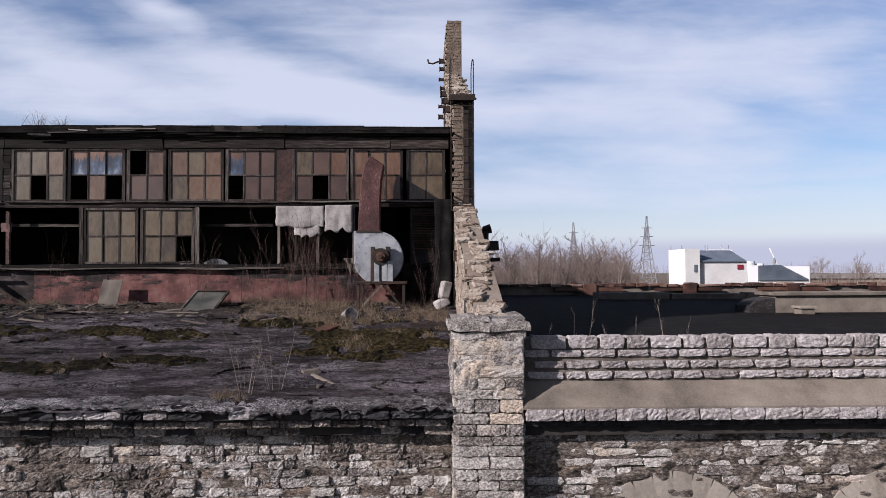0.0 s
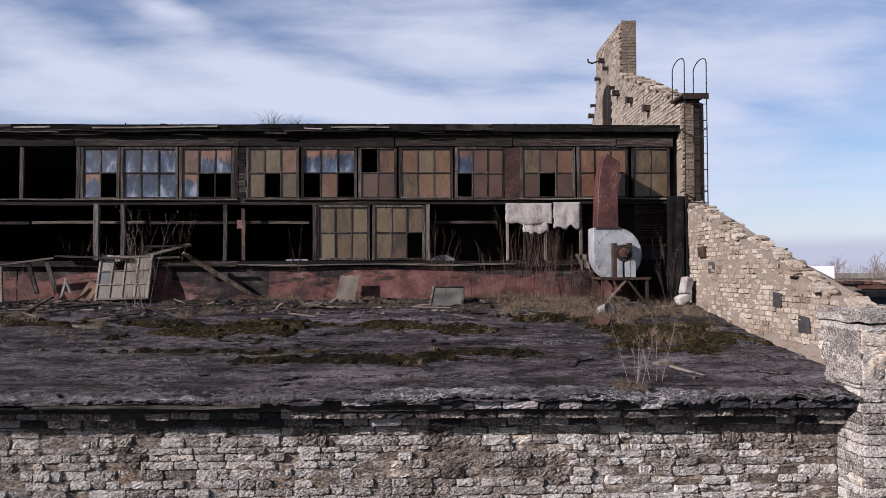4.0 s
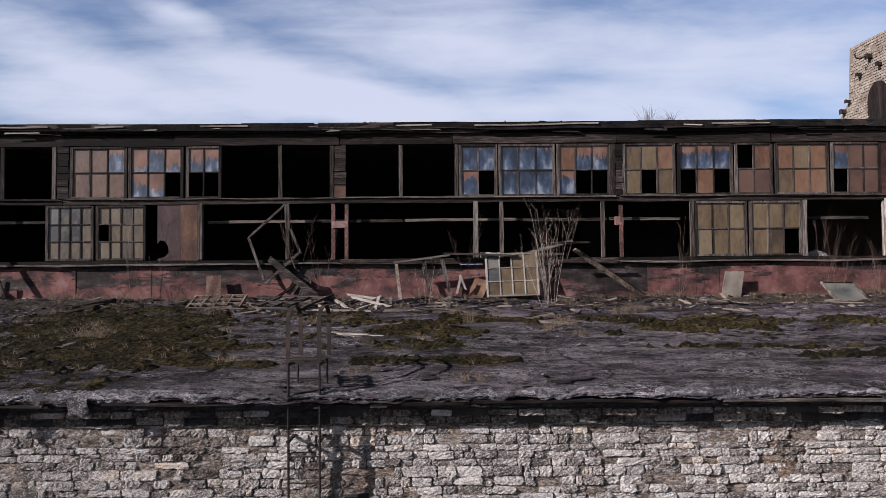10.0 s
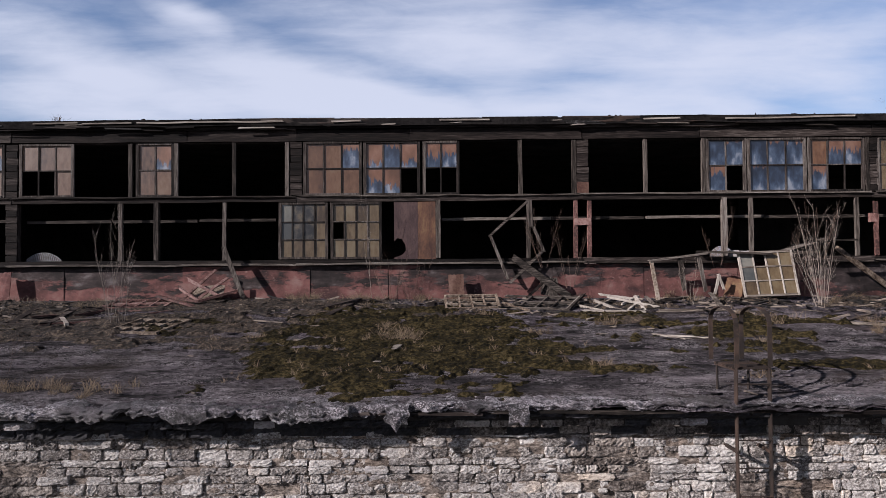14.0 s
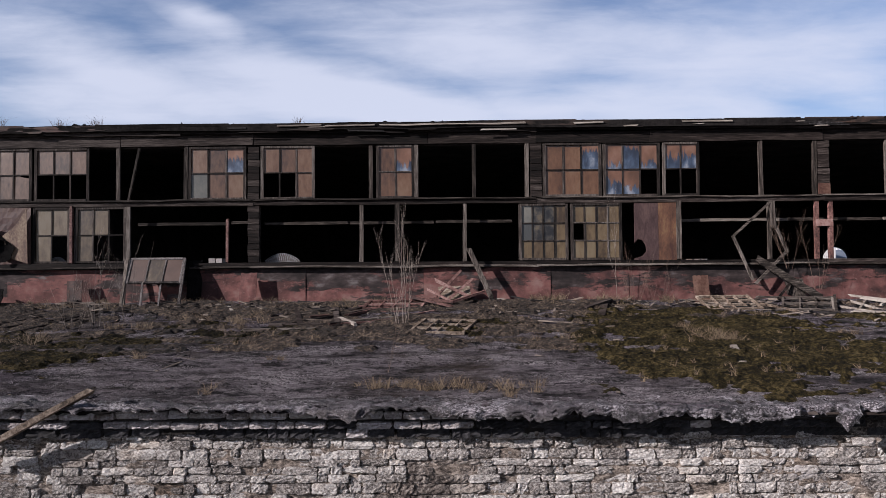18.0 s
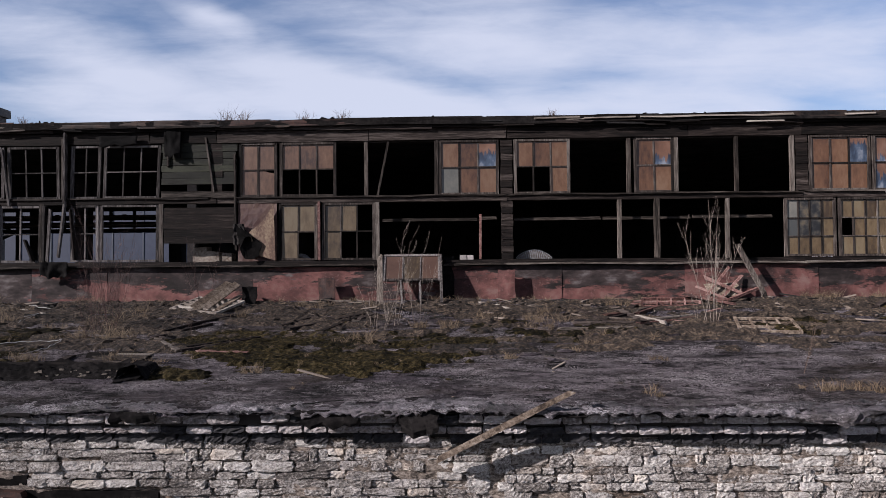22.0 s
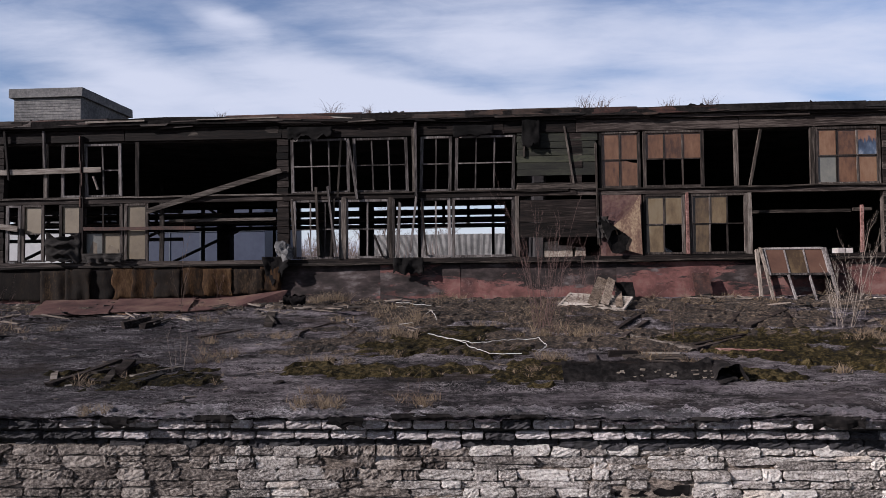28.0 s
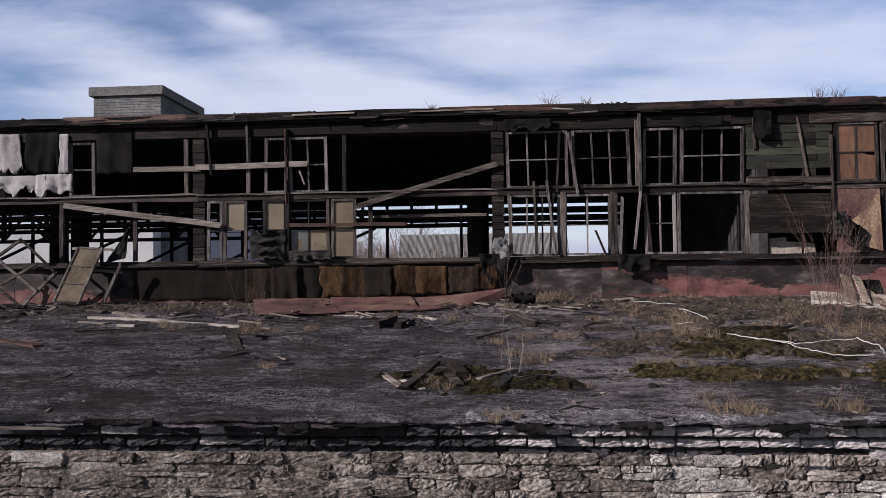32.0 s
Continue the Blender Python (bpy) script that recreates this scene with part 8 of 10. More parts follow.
sapling((-2.88, 15.3, 7.33), 1.88, 6, BARK_BROWN, 0.3)
sapling((-3.39, 15.09, 7.3), 1.16, 7, BARK_BROWN, 0.35)
sapling((-1.76, 15.3, 7.33), 1.06, 6, BARK_BROWN, 0.35)
sapling((0.43, 15.3, 7.33), 1.41, 6, BARK_BROWN, 0.3)
sapling((-3.0, 14.9, 7.28), 1.9, 7, BARK_RED, 0.35)
sapling((-2.5, 15.1, 7.3), 2.1, 8, BARK_RED, 0.35)
sapling((-2.0, 14.8, 7.26), 1.6, 8, BARK_RED, 0.4)
sapling((-1.55, 14.9, 7.28), 1.2, 8, BARK_RED, 0.45)
sapling((-3.5, 15.2, 7.32), 1.2, 8, BARK_RED, 0.45)
sapling((0.1, 14.6, 7.24), 1.3, 7, BARK_RED, 0.4)
sapling((-4.5, 14.78, 7.26), 1.7, 3, BARK_BROWN, 0.2)
sapling((-2.25, 15.3, 7.33), 2.34, 5, BARK_BROWN, 0.25)
sapling((-1.86, 9.22, 6.55), 0.85, 5, BARK_PALE, 0.3)
sapling((0.32, 12.85, 7.01), 0.79, 6, BARK_BROWN, 0.3)
sapling((-23.12, 13.2, 7.06), 2.12, 4, BARK_PALE, 0.18)
sapling((-23.37, 13.22, 7.06), 1.11, 4, BARK_PALE, 0.4)
sapling((-18.92, 15.3, 7.33), 2.17, 1, BARK_PALE, 0.12)
sapling((-18.63, 15.3, 7.33), 1.41, 9, BARK_BROWN, 0.5)
sapling((-18.17, 15.3, 7.33), 1.06, 7, BARK_BROWN, 0.5)
sapling((-10.34, 14.51, 7.23), 2.11, 8, BARK_PALE, 0.35)
sapling((-10.5, 14.3, 7.2), 1.5, 9, BARK_PALE, 0.5)
sapling((-10.35, 15.3, 7.33), 1.76, 5, BARK_BROWN, 0.3)
sapling((-10.82, 11.94, 6.9), 0.64, 4, BARK_BROWN, 0.4)
sapling((-12.06, 15.3, 8.01), 1.29, 5, BARK_BROWN, 0.35)
sapling((-15.52, 15.3, 8.04), 1.29, 6, BARK_BROWN, 0.4)
sapling((-7.6, 15.3, 7.33), 1.76, 4, BARK_BROWN, 0.25)
sapling((-12.87, 14.62, 7.24), 1.01, 5, BARK_PALE, 0.25)
sapling((-9.99, 15.3, 8.18), 1.17, 6, BARK_BROWN, 0.4)
sapling((-15.03, 15.2, 7.62), 1.4, 5, BARK_BROWN, 0.3)
sapling((-4.56, 15.2, 7.67), 1.4, 5, BARK_BROWN, 0.3)
sapling((-28.12, 13.46, 7.09), 1.55, 5, BARK_PALE, 0.25)
sapling((-28.55, 13.22, 7.06), 1.01, 5, BARK_PALE, 0.3)
sapling((-28.82, 12.74, 7.0), 1.07, 3, BARK_PALE, 0.2)
sapling((-23.19, 9.95, 6.64), 0.76, 3, BARK_BROWN, 0.35)
sapling((-28.5, 13.03, 7.04), 1.7, 5, BARK_PALE, 0.25)
sapling((-33.14, 12.05, 6.91), 1.2, 9, BARK_RED, 0.35)
sapling((-23.18, 13.12, 7.05), 1.71, 4, BARK_PALE, 0.25)
sapling((-33.37, 12.61, 6.98), 1.64, 12, BARK_RED, 0.35)
sapling((-33.27, 12.9, 7.02), 2.2, 12, BARK_RED, 0.3)
sapling((-38.27, 10.7, 6.74), 2.0, 1, BARK_BROWN, 0.08)
sapling((-31.46, 11.96, 6.9), 0.82, 4, BARK_BROWN, 0.3)
sapling((-38.09, 10.19, 6.67), 0.62, 5, BARK_PALE, 0.25)
sapling((-28.69, 12.66, 6.99), 0.87, 5, BARK_PALE, 0.4)
sapling((-35.03, 8.81, 6.5), 0.41, 5, BARK_BROWN, 0.4)
sapling((-42.21, 12.67, 6.99), 1.17, 9, BARK_RED, 0.35)
sapling((-37.93, 10.84, 6.76), 1.16, 3, BARK_RED, 0.2)
sapling((-37.84, 10.43, 6.7), 0.48, 6, BARK_RED, 0.5)
sapling((-35.89, 8.73, 6.49), 0.47, 9, BARK_BROWN, 0.5)
sapling((-32.37, 14.72, 7.25), 1.47, 9, BARK_RED, 0.4)

# dry grass and moss
tufts((-2.92, 14.75, 1.6), (-2.57, 14.43, 1.8), (-2.23, 14.54, 1.8), (-1.78, 14.72, 1.6), (-3.06, 15.3, 1.2), (-3.64, 15.3, 1.1), (-1.6, 13.81, 1.4), (-2.02, 13.82, 1.6), (-1.3, 13.53, 1.5), (-1.01, 13.26, 1.2), (-1.27, 11.45, 1), (-1.03, 11.26, 1.1), (-2.35, 15.3, 1.5), (-2.7, 15.3, 1.5), (-3.3, 15.43, 1.3), (-8.78, 15.3, 0.9), (-9.24, 15.3, 0.8), (-5.99, 15.3, 0.9), (-4.97, 10.16, 0.6), (-7.62, 15.3, 0.9), (-4.57, 10.79, 0.6), (-1.14, 11.86, 0.9), (0.04, 12.26, 0.8))
tufts((-0.14, 15.02, 1.2), (-0.06, 14.07, 1), (-2.45, 13.83, 1.6), (-2.14, 13.28, 1.2), (-1.74, 13.02, 1.2), (-1.45, 12.76, 1.1), (-3.53, 15.3, 1.3), (-4.0, 15.3, 1.0), (0.42, 12.72, 0.9), (-0.44, 12.28, 0.8), (-3.17, 15.3, 1.2), (-2.22, 8.78, 1.0), (-2.39, 8.79, 0.8))
tufts((-10.74, 12.05, 0.9), (-10.83, 15.45, 1.2), (-10.11, 14.73, 1.3), (-10.35, 11.61, 1), (-12.19, 13.59, 1), (-11.92, 12.79, 1.2), (-7.98, 15.3, 1.1), (-7.68, 15.3, 1.1), (-9.16, 13.49, 1), (-2.35, 15.14, 1.3), (-2.18, 14.79, 1.4), (-2.02, 14.45, 1.3), (-5.36, 14.57, 1), (-8.82, 13.76, 0.8), (-7.28, 14.0, 0.8), (-18.86, 15.38, 1), (-18.11, 15.3, 1))
tufts((-19.33, 15.3, 1.1), (-19.09, 15.3, 1.2), (-18.02, 11.77, 1.1), (-17.95, 12.18, 0.9), (-18.24, 11.78, 1), (-20.13, 15.3, 1), (-20.6, 15.3, 1), (-16.93, 13.6, 1), (-16.03, 12.12, 1.1), (-15.4, 9.99, 1), (-11.98, 13.15, 1.2), (-12.95, 11.22, 1.1), (-12.88, 15.28, 1.3), (-12.68, 14.93, 1.4), (-10.45, 12.84, 1.2), (-10.49, 12.37, 1), (-8.17, 15.3, 1.2), (-8.9, 13.85, 1), (-8.05, 15.3, 1.2), (-21.0, 12.74, 0.7), (-14.78, 12.76, 0.9), (-17.24, 15.13, 0.9), (-13.56, 9.66, 0.6), (-12.11, 9.11, 0.8))
tufts((-23.31, 9.18, 1), (-23.04, 9.18, 0.9), (-22.84, 9.18, 1), (-22.65, 9.06, 1.1), (-22.44, 9.18, 1), (-22.17, 9.18, 1), (-21.99, 9.06, 0.9), (-21.7, 9.17, 1), (-21.62, 8.94, 0.8), (-21.31, 9.17, 0.8), (-25.87, 13.94, 1.2), (-25.88, 12.91, 1), (-25.16, 12.01, 0.9), (-20.51, 15.3, 1.2), (-20.29, 15.3, 1.1), (-19.27, 15.3, 1.1), (-18.32, 12.28, 1.2), (-18.32, 11.87, 1.1), (-18.07, 11.67, 1), (-18.59, 12.74, 1), (-26.79, 13.43, 0.9), (-24.44, 11.99, 0.9), (-24.5, 15.3, 1), (-23.82, 15.3, 0.9), (-21.04, 11.73, 0.9), (-20.47, 11.91, 0.8), (-24.7, 10.56, 0.7), (-31.14, 15.33, 1), (-26.18, 13.41, 0.8))
tufts((-33.12, 12.47, 1.4), (-33.32, 12.05, 1.2), (-32.78, 12.04, 1.2), (-30.08, 15.0, 1), (-28.8, 11.58, 0.9), (-27.54, 12.77, 1.1), (-26.99, 13.48, 1), (-25.89, 13.2, 1.2), (-24.49, 14.79, 1.2), (-26.0, 12.31, 1), (-26.69, 10.55, 0.9), (-25.7, 11.17, 0.8), (-31.39, 13.87, 1), (-30.53, 15.01, 1.1), (-29.66, 15.3, 1), (-25.45, 11.52, 0.9), (-31.61, 10.32, 0.9), (-35.52, 12.1, 0.9), (-35.94, 14.01, 1), (-28.18, 12.79, 1), (-29.99, 10.02, 0.8), (-25.18, 9.03, 0.7), (-33.2, 10.63, 0.8), (-29.28, 9.27, 0.5))
tufts((-37.33, 15.3, 1.3), (-37.45, 15.1, 1.1), (-35.94, 14.43, 1.3), (-35.55, 12.07, 1.5), (-35.76, 13.37, 1.4), (-34.85, 15.3, 1.1), (-35.29, 12.89, 1), (-34.38, 12.86, 1), (-33.62, 12.02, 1.2), (-33.04, 12.0, 1.3), (-33.33, 10.68, 1.1), (-32.79, 12.0, 1.1), (-33.51, 10.14, 0.9), (-36.09, 9.22, 0.7), (-35.87, 8.81, 0.8), (-34.73, 8.81, 0.9), (-34.91, 8.81, 0.8), (-36.12, 8.81, 0.9), (-37.9, 12.14, 0.9), (-37.78, 11.07, 1), (-37.37, 12.12, 0.9), (-36.04, 10.44, 0.8), (-29.5, 15.3, 1), (-29.21, 14.68, 0.9), (-32.04, 10.66, 1), (-31.48, 10.37, 1), (-27.84, 15.3, 1), (-28.75, 11.88, 1.3), (-29.01, 11.54, 1.1))
tufts((-37.45, 14.97, 1.4), (-37.15, 15.58, 1.4), (-36.99, 15.57, 1.3), (-37.54, 15.3, 1.2), (-35.84, 14.33, 1.2), (-36.03, 13.82, 1), (-34.78, 15.14, 1.1), (-35.61, 12.89, 1.4), (-35.62, 12.48, 1.4), (-35.45, 11.91, 1.3), (-35.29, 13.31, 1.2), (-42.16, 12.67, 1.3), (-41.91, 12.45, 1.1), (-41.19, 10.46, 0.8), (-43.46, 12.7, 0.9), (-43.76, 13.15, 0.9), (-41.17, 12.64, 1), (-38.93, 13.45, 0.9), (-38.92, 9.59, 0.9), (-37.94, 10.56, 1), (-37.79, 10.84, 1), (-37.31, 12.14, 1), (-36.19, 12.11, 1), (-36.56, 13.36, 1), (-35.48, 10.81, 0.9), (-36.57, 10.55, 0.7), (-36.16, 10.54, 0.7), (-35.97, 8.65, 1), (-35.81, 8.65, 1), (-38.35, 8.5, 0.7), (-38.19, 8.5, 0.7), (-33.35, 13.71, 1.5), (-33.37, 13.24, 1.4), (-33.33, 14.22, 1.2), (-44.26, 14.71, 1), (-40.03, 13.98, 1), (-38.29, 11.8, 1))
moss(-0.96, 11.85, 1.56, 1.48)
moss(-2.6, 13.2, 1.0, 0.45)
moss(-5.9, 10.3, 2.1, 0.36)
moss(-3.9, 10.6, 1.3, 0.3)
moss(-8.3, 10.75, 2.3, 0.2)
moss(-9.4, 12.8, 1.0, 0.4)
moss(-11.8, 12.9, 1.2, 0.55)
moss(-13.2, 12.1, 1.2, 0.5)
moss(-12.4, 10.1, 1.5, 0.32)
moss(-14.7, 13.4, 1.1, 0.5)
moss(-16.1, 10.9, 0.9, 0.4)
moss(-15.5, 9.95, 1.1, 0.28)
moss(-18.6, 12.5, 1.95, 2.3)
moss(-17.9, 11.4, 2.9, 3.4)
moss(-18.45, 10.3, 1.75, 1.8)
moss(-19.2, 9.9, 1.3, 1.3)
moss(-18.0, 14.0, 1.5, 0.8)
moss(-29.0, 10.4, 1.9, 0.95)
moss(-27.6, 11.6, 1.2, 0.5)
moss(-30.5, 11.0, 1.2, 0.9)
moss(-34.62, 10.15, 2.3, 0.42)
moss(-30.23, 11.92, 1.73, 0.92)
moss(-31.12, 9.85, 0.96, 0.43)
moss(-38.42, 9.82, 1.29, 0.58)
moss(-34.55, 12.07, 1, 0.72)
moss(-35.59, 10.04, 1.63, 0.33)
moss(-33.75, 10.06, 0.97, 0.7)
plank((-22.83, 14.34, 7.22), (-21.96, 13.86, 7.16), 0.08, 0.035, WOOD, 'grey broken lath in a heap on the roof')
plank((-23.13, 13.95, 7.17), (-22.57, 13.4, 7.1), 0.05, 0.035, WOOD, 'grey broken lath in a heap on the roof')
plank((-24.36, 15.33, 7.35), (-23.44, 15.5, 7.37), 0.06, 0.035, WOOD_RED, 'dull red lath in a heap on the roof')
plank((-23.4, 15.36, 7.36), (-22.0, 15.05, 7.32), 0.05, 0.035, WOOD_RED, 'dull red lath in a heap on the roof')
plank((-23.92, 14.67, 7.27), (-22.63, 15.2, 7.34), 0.06, 0.035, WOOD_RED, 'dull red lath in a heap on the roof')
plank((-24.35, 13.45, 7.11), (-23.61, 13.18, 7.08), 0.06, 0.035, WOOD_RED, 'dull red lath in a heap on the roof')
plank((-24.13, 15.3, 7.35), (-23.45, 15.3, 7.35), 0.05, 0.035, WOOD_RED, 'dull red lath in a heap on the roof')
plank((-24.07, 14.49, 7.24), (-22.97, 14.95, 7.3), 0.08, 0.035, WOOD, 'grey broken lath in a heap on the roof')
plank((-22.73, 15.01, 7.31), (-21.89, 14.49, 7.24), 0.05, 0.035, WOOD_BROWN, 'brown broken lath in a heap on the roof')
plank((-23.71, 14.3, 7.22), (-23.05, 14.34, 7.23), 0.05, 0.035, WOOD_RED, 'dull red lath in a heap on the roof')
plank((-23.8, 14.42, 7.24), (-23.05, 14.7, 7.27), 0.08, 0.035, WOOD, 'grey broken lath in a heap on the roof')
plank((-24.5, 15.54, 7.38), (-23.34, 15.3, 7.35), 0.06, 0.035, WOOD_BROWN, 'brown broken lath in a heap on the roof')
plank((-23.14, 15.02, 7.31), (-22.05, 14.92, 7.3), 0.06, 0.035, WOOD, 'grey broken lath in a heap on the roof')
plank((-24.02, 14.73, 7.28), (-23.24, 15.3, 7.35), 0.08, 0.035, WOOD_BROWN, 'brown broken lath in a heap on the roof')
plank((-23.49, 13.63, 7.13), (-22.86, 13.67, 7.14), 0.06, 0.035, WOOD_BROWN, 'brown broken lath in a heap on the roof')
plank((-22.99, 14.0, 7.18), (-22.24, 14.74, 7.28), 0.08, 0.035, WOOD_RED, 'dull red lath in a heap on the roof')


def cushions(name, beds, material, label, category, least, seed):
    """Low lumpy beds with ragged outlines."""
    cells = {}
    g = 0.07
    for x, y, rx, ry in beds:
        for i in range(int(-1.5 * rx / g), int(1.5 * rx / g)):
            for j in range(int(-1.5 * ry / g), int(1.5 * ry / g)):
                ix, iy = int((x / g) + i), int((y / g) + j)
                px, py = ix * g, iy * g
                d = 1 - math.hypot((px - x) / rx, (py - y) / ry)
                v = d * 1.2 + 0.75 * nz(px, py * 1.6, seed, 1.1) + 0.55 * nz(px, py * 1.5, seed + 4, 3.3) + 0.35 * nz(px, py, 1, 8)
                if v > least and 8.6 < py < 15.45 and px < 0.5:
                    cells[(ix, iy)] = max(v, cells.get((ix, iy), 0))
    verts, index, faces = [], {}, []

    def vert(ix, iy):
        if (ix, iy) not in index:
            near = [cells.get((ix - a, iy - c), 0) for a in (0, 1) for c in (0, 1)]
            inside = min(near) > 0
            px, py = ix * g, iy * g
            hgt = 0.006 + (0.015 + 0.05 * abs(nz(px, py, 2, 6)) + 0.03 * rnd(0, 1)) * (1 if inside else 0)
            index[(ix, iy)] = len(verts)
            verts.append((px + rnd(-0.02, 0.02), py + rnd(-0.02, 0.02), roof_z(px, py) + hgt))
        return index[(ix, iy)]
    for ix, iy in cells:
        faces.append((vert(ix, iy), vert(ix + 1, iy), vert(ix + 1, iy + 1), vert(ix, iy + 1)))
    me = bpy.data.meshes.new(name)
    me.from_pydata(verts, [], faces)
    me.materials.append(material)
    tagged(new(name, me), label, category, kind="stuff")


def finish_plants():
    b = bmesh.new()
    for x, y, s in GRASS:
        for k in range(3):
            blades(b, x + random.gauss(0, 0.12) * s, y + random.gauss(0, 0.08), roof_z(x, y), s * rnd(0.5, 1.0))
    # thinner growth in the gutter of the plastered wall and over the moss
    for i in range(520):
        x = rnd(-49, 0.4)
        y = 15.5 - abs(random.gauss(0, 0.7))
        if nz(x, y, 0, 0.8) > -0.1:
            blades(b, x, y, roof_z(x, y), rnd(0.35, 0.8), 14)
    for x, y, rx, ry in MOSS_BEDS:
        for i in range(int(5 + rx * ry * 4)):
            blades(b, x + random.gauss(0, rx * 0.5), min(15.4, max(8.7, y + random.gauss(0, ry * 0.5))), roof_z(x, y), rnd(0.25, 0.55), 8)
    for i in range(360):
        x, y = rnd(-3.4, 0.4), rnd(13.2, 15.3)
        if nz(x, y, 41, 0.9) > -0.15:
            blades(b, x, y, roof_z(x, y), rnd(0.4, 1.1), 16)
    tagged(part("dry_grass", b, STRAW), "tufts of straw-coloured dead grass on the roof", "grass", kind="stuff")
    cushions("moss", MOSS_BEDS, MOSS, "dark green and brown moss cushions on the felt", "moss", 0.3, 3)
    flecks = ((-13.2, 12.0, 3.4, 2.3), (-8.2, 12.3, 3.2, 1.7), (-5.0, 12.5, 2.5, 1.2), (-25.6, 12.6, 3.0, 1.7), (-29.5, 11.4, 4.0, 2.4), (-34.8, 11.4, 3.0, 1.6), (-22.0, 12.8, 2.0, 1.2))
    cushions("moss_flecks", flecks, MOSS, "small scattered clumps of dark moss on the felt", "moss", 0.85, 13)
    dirt = []
    for i in range(200):
        x = rnd(-47, -1) if i < 110 else rnd(-35, -20)
        dirt.append((x, 15.2 - abs(random.gauss(0, 0.75)) * (1.4 if -36 < x < -13 else 0.6), rnd(0.3, 0.9), rnd(0.12, 0.3)))
    for i in range(170):
        dirt.append((rnd(-37, -20.5), rnd(11.0, 15.2), rnd(0.3, 1.0), rnd(0.1, 0.3)))
    cushions("leaf_litter", dirt, DIRT, "brown rotten leaves and dirt on the felt", "litter", 0.2, 23)
    # litter: chips of wood, felt and mortar
    b = bmesh.new()
    for i in range(2600):
        x = rnd(-50, 0.4)
        near = random.random() < 0.68
        y = 15.45 - abs(random.gauss(0, 0.95)) if near else rnd(8.7, 15)
        if y < 8.7 or nz(x, y, 11, 0.5) < (-0.35 if near else 0.05):
            continue
        l, w, h = rnd(0.02, 0.11) * (3.0 if random.random() < 0.14 else 1), rnd(0.008, 0.035), rnd(0.004, 0.016)
        m = Matrix.Translation((x, y, roof_z(x, y) + h * 0.6)) @ Euler((rnd(-0.3, 0.3), rnd(-0.3, 0.3), rnd(0, 3))).to_matrix().to_4x4()
        box(b, -l, l, -w, w, -h / 2, h, 0.006, m)
    # broken laths and sticks by the window wall
    for i in range(700):
        x = rnd(-49, -2)
        y = 15.3 - abs(random.gauss(0, 1.0))
        if y < 9.5 or nz(x, y * 0.7, 31, 0.45) < -0.08:
            continue
        l, w, h = rnd(0.1, 0.38), rnd(0.008, 0.03), rnd(0.006, 0.018)
        m = Matrix.Translation((x, y, roof_z(x, y) + rnd(0.01, 0.05))) @ Euler((rnd(-0.2, 0.2), rnd(-0.16, 0.16), random.gauss(0, 0.8))).to_matrix().to_4x4()
        box(b, -l, l, -w, w, -h / 2, h, 0.006, m)
    tagged(part("litter", b, LITTER), "scattered chips of rotten wood, felt and mortar", "litter", kind="stuff")
    # flakes of old felt that curl up from the roof
    b = bmesh.new()
    for i in range(300):
        x, y = rnd(-50, 0.3), rnd(8.6, 15.3)
        if nz(x, y, 21, 0.45) < -0.12:
            continue
        l, w = rnd(0.05, 0.26), rnd(0.04, 0.14)
        n = random.randint(6, 9)
        m = Matrix.Translation((x, y, roof_z(x, y) + 0.012)) @ Euler((rnd(0.02, 0.14) * random.choice((-1, 1)), rnd(-0.08, 0.08), rnd(-0.5, 0.5))).to_matrix().to_4x4()
        ring = [(l * rnd(0.55, 1.1) * math.cos(k * math.tau / n), w * rnd(0.5, 1.1) * math.sin(k * math.tau / n)) for k in range(n)]
        top = [b.verts.new(m @ Vector((px, py, 0.012))) for px, py in ring]
        low = [b.verts.new(m @ Vector((px, py, -0.004))) for px, py in ring]
        b.faces.new(top)
        for k in range(n):
            b.faces.new((low[k], low[(k + 1) % n], top[(k + 1) % n], top[k]))
    tagged(part("felt_flakes", b, FELT), "curled flakes of old felt on the roof", "felt scraps", kind="stuff")
    # dead grass on the hall's roof
    b = bmesh.new()
    for x, s in ((-8.1, 2.2), (-7.6, 1.4), (-32.2, 1.8), (-29.8, 1.2), (-37.2, 1.6), (-31.9, 1.5), (-30.6, 1.2), (-36.5, 1.2), (-25.5, 1.0), (-39.5, 1.0), (-45.0, 0.8)):
        blades(b, x, 15.6, 11.05, s, 40)
    tagged(part("roof_grass", b, BARK_BROWN), "dead weeds on the hall roof", "grass", kind="stuff")


finish_plants()

# ---- the blower with its duct ----
blower = stand("blower", (-0.92, 14.6, 7.2), "old zinc-grey centrifugal blower on a rusted stand by the window wall", "blower")
bx, by, bz = -0.93, 14.72, 8.29


ring = [(bx + 0.49 * math.cos(a * math.tau / 36), bz + 0.53 * math.sin(a * math.tau / 36)) for a in range(36)]
# the round casing runs up into a square outlet at its back edge
casing = [p for p in ring if not (p[0] < bx and p[1] > bz)] + [(bx - 0.49, bz + 0.02), (bx - 0.49, bz + 0.54), (bx + 0.0, bz + 0.54)]
casing.sort(key=lambda p: math.atan2(p[1] - bz, p[0] - bx))
b = prism(bmesh.new(), casing, "y", by, by + 0.5)
bmesh.ops.bevel(b, geom=b.edges[:], offset=0.01, segments=1, affect="EDGES")
case = part("casing", b, ZINC, blower, "dented zinc-grey scroll casing")
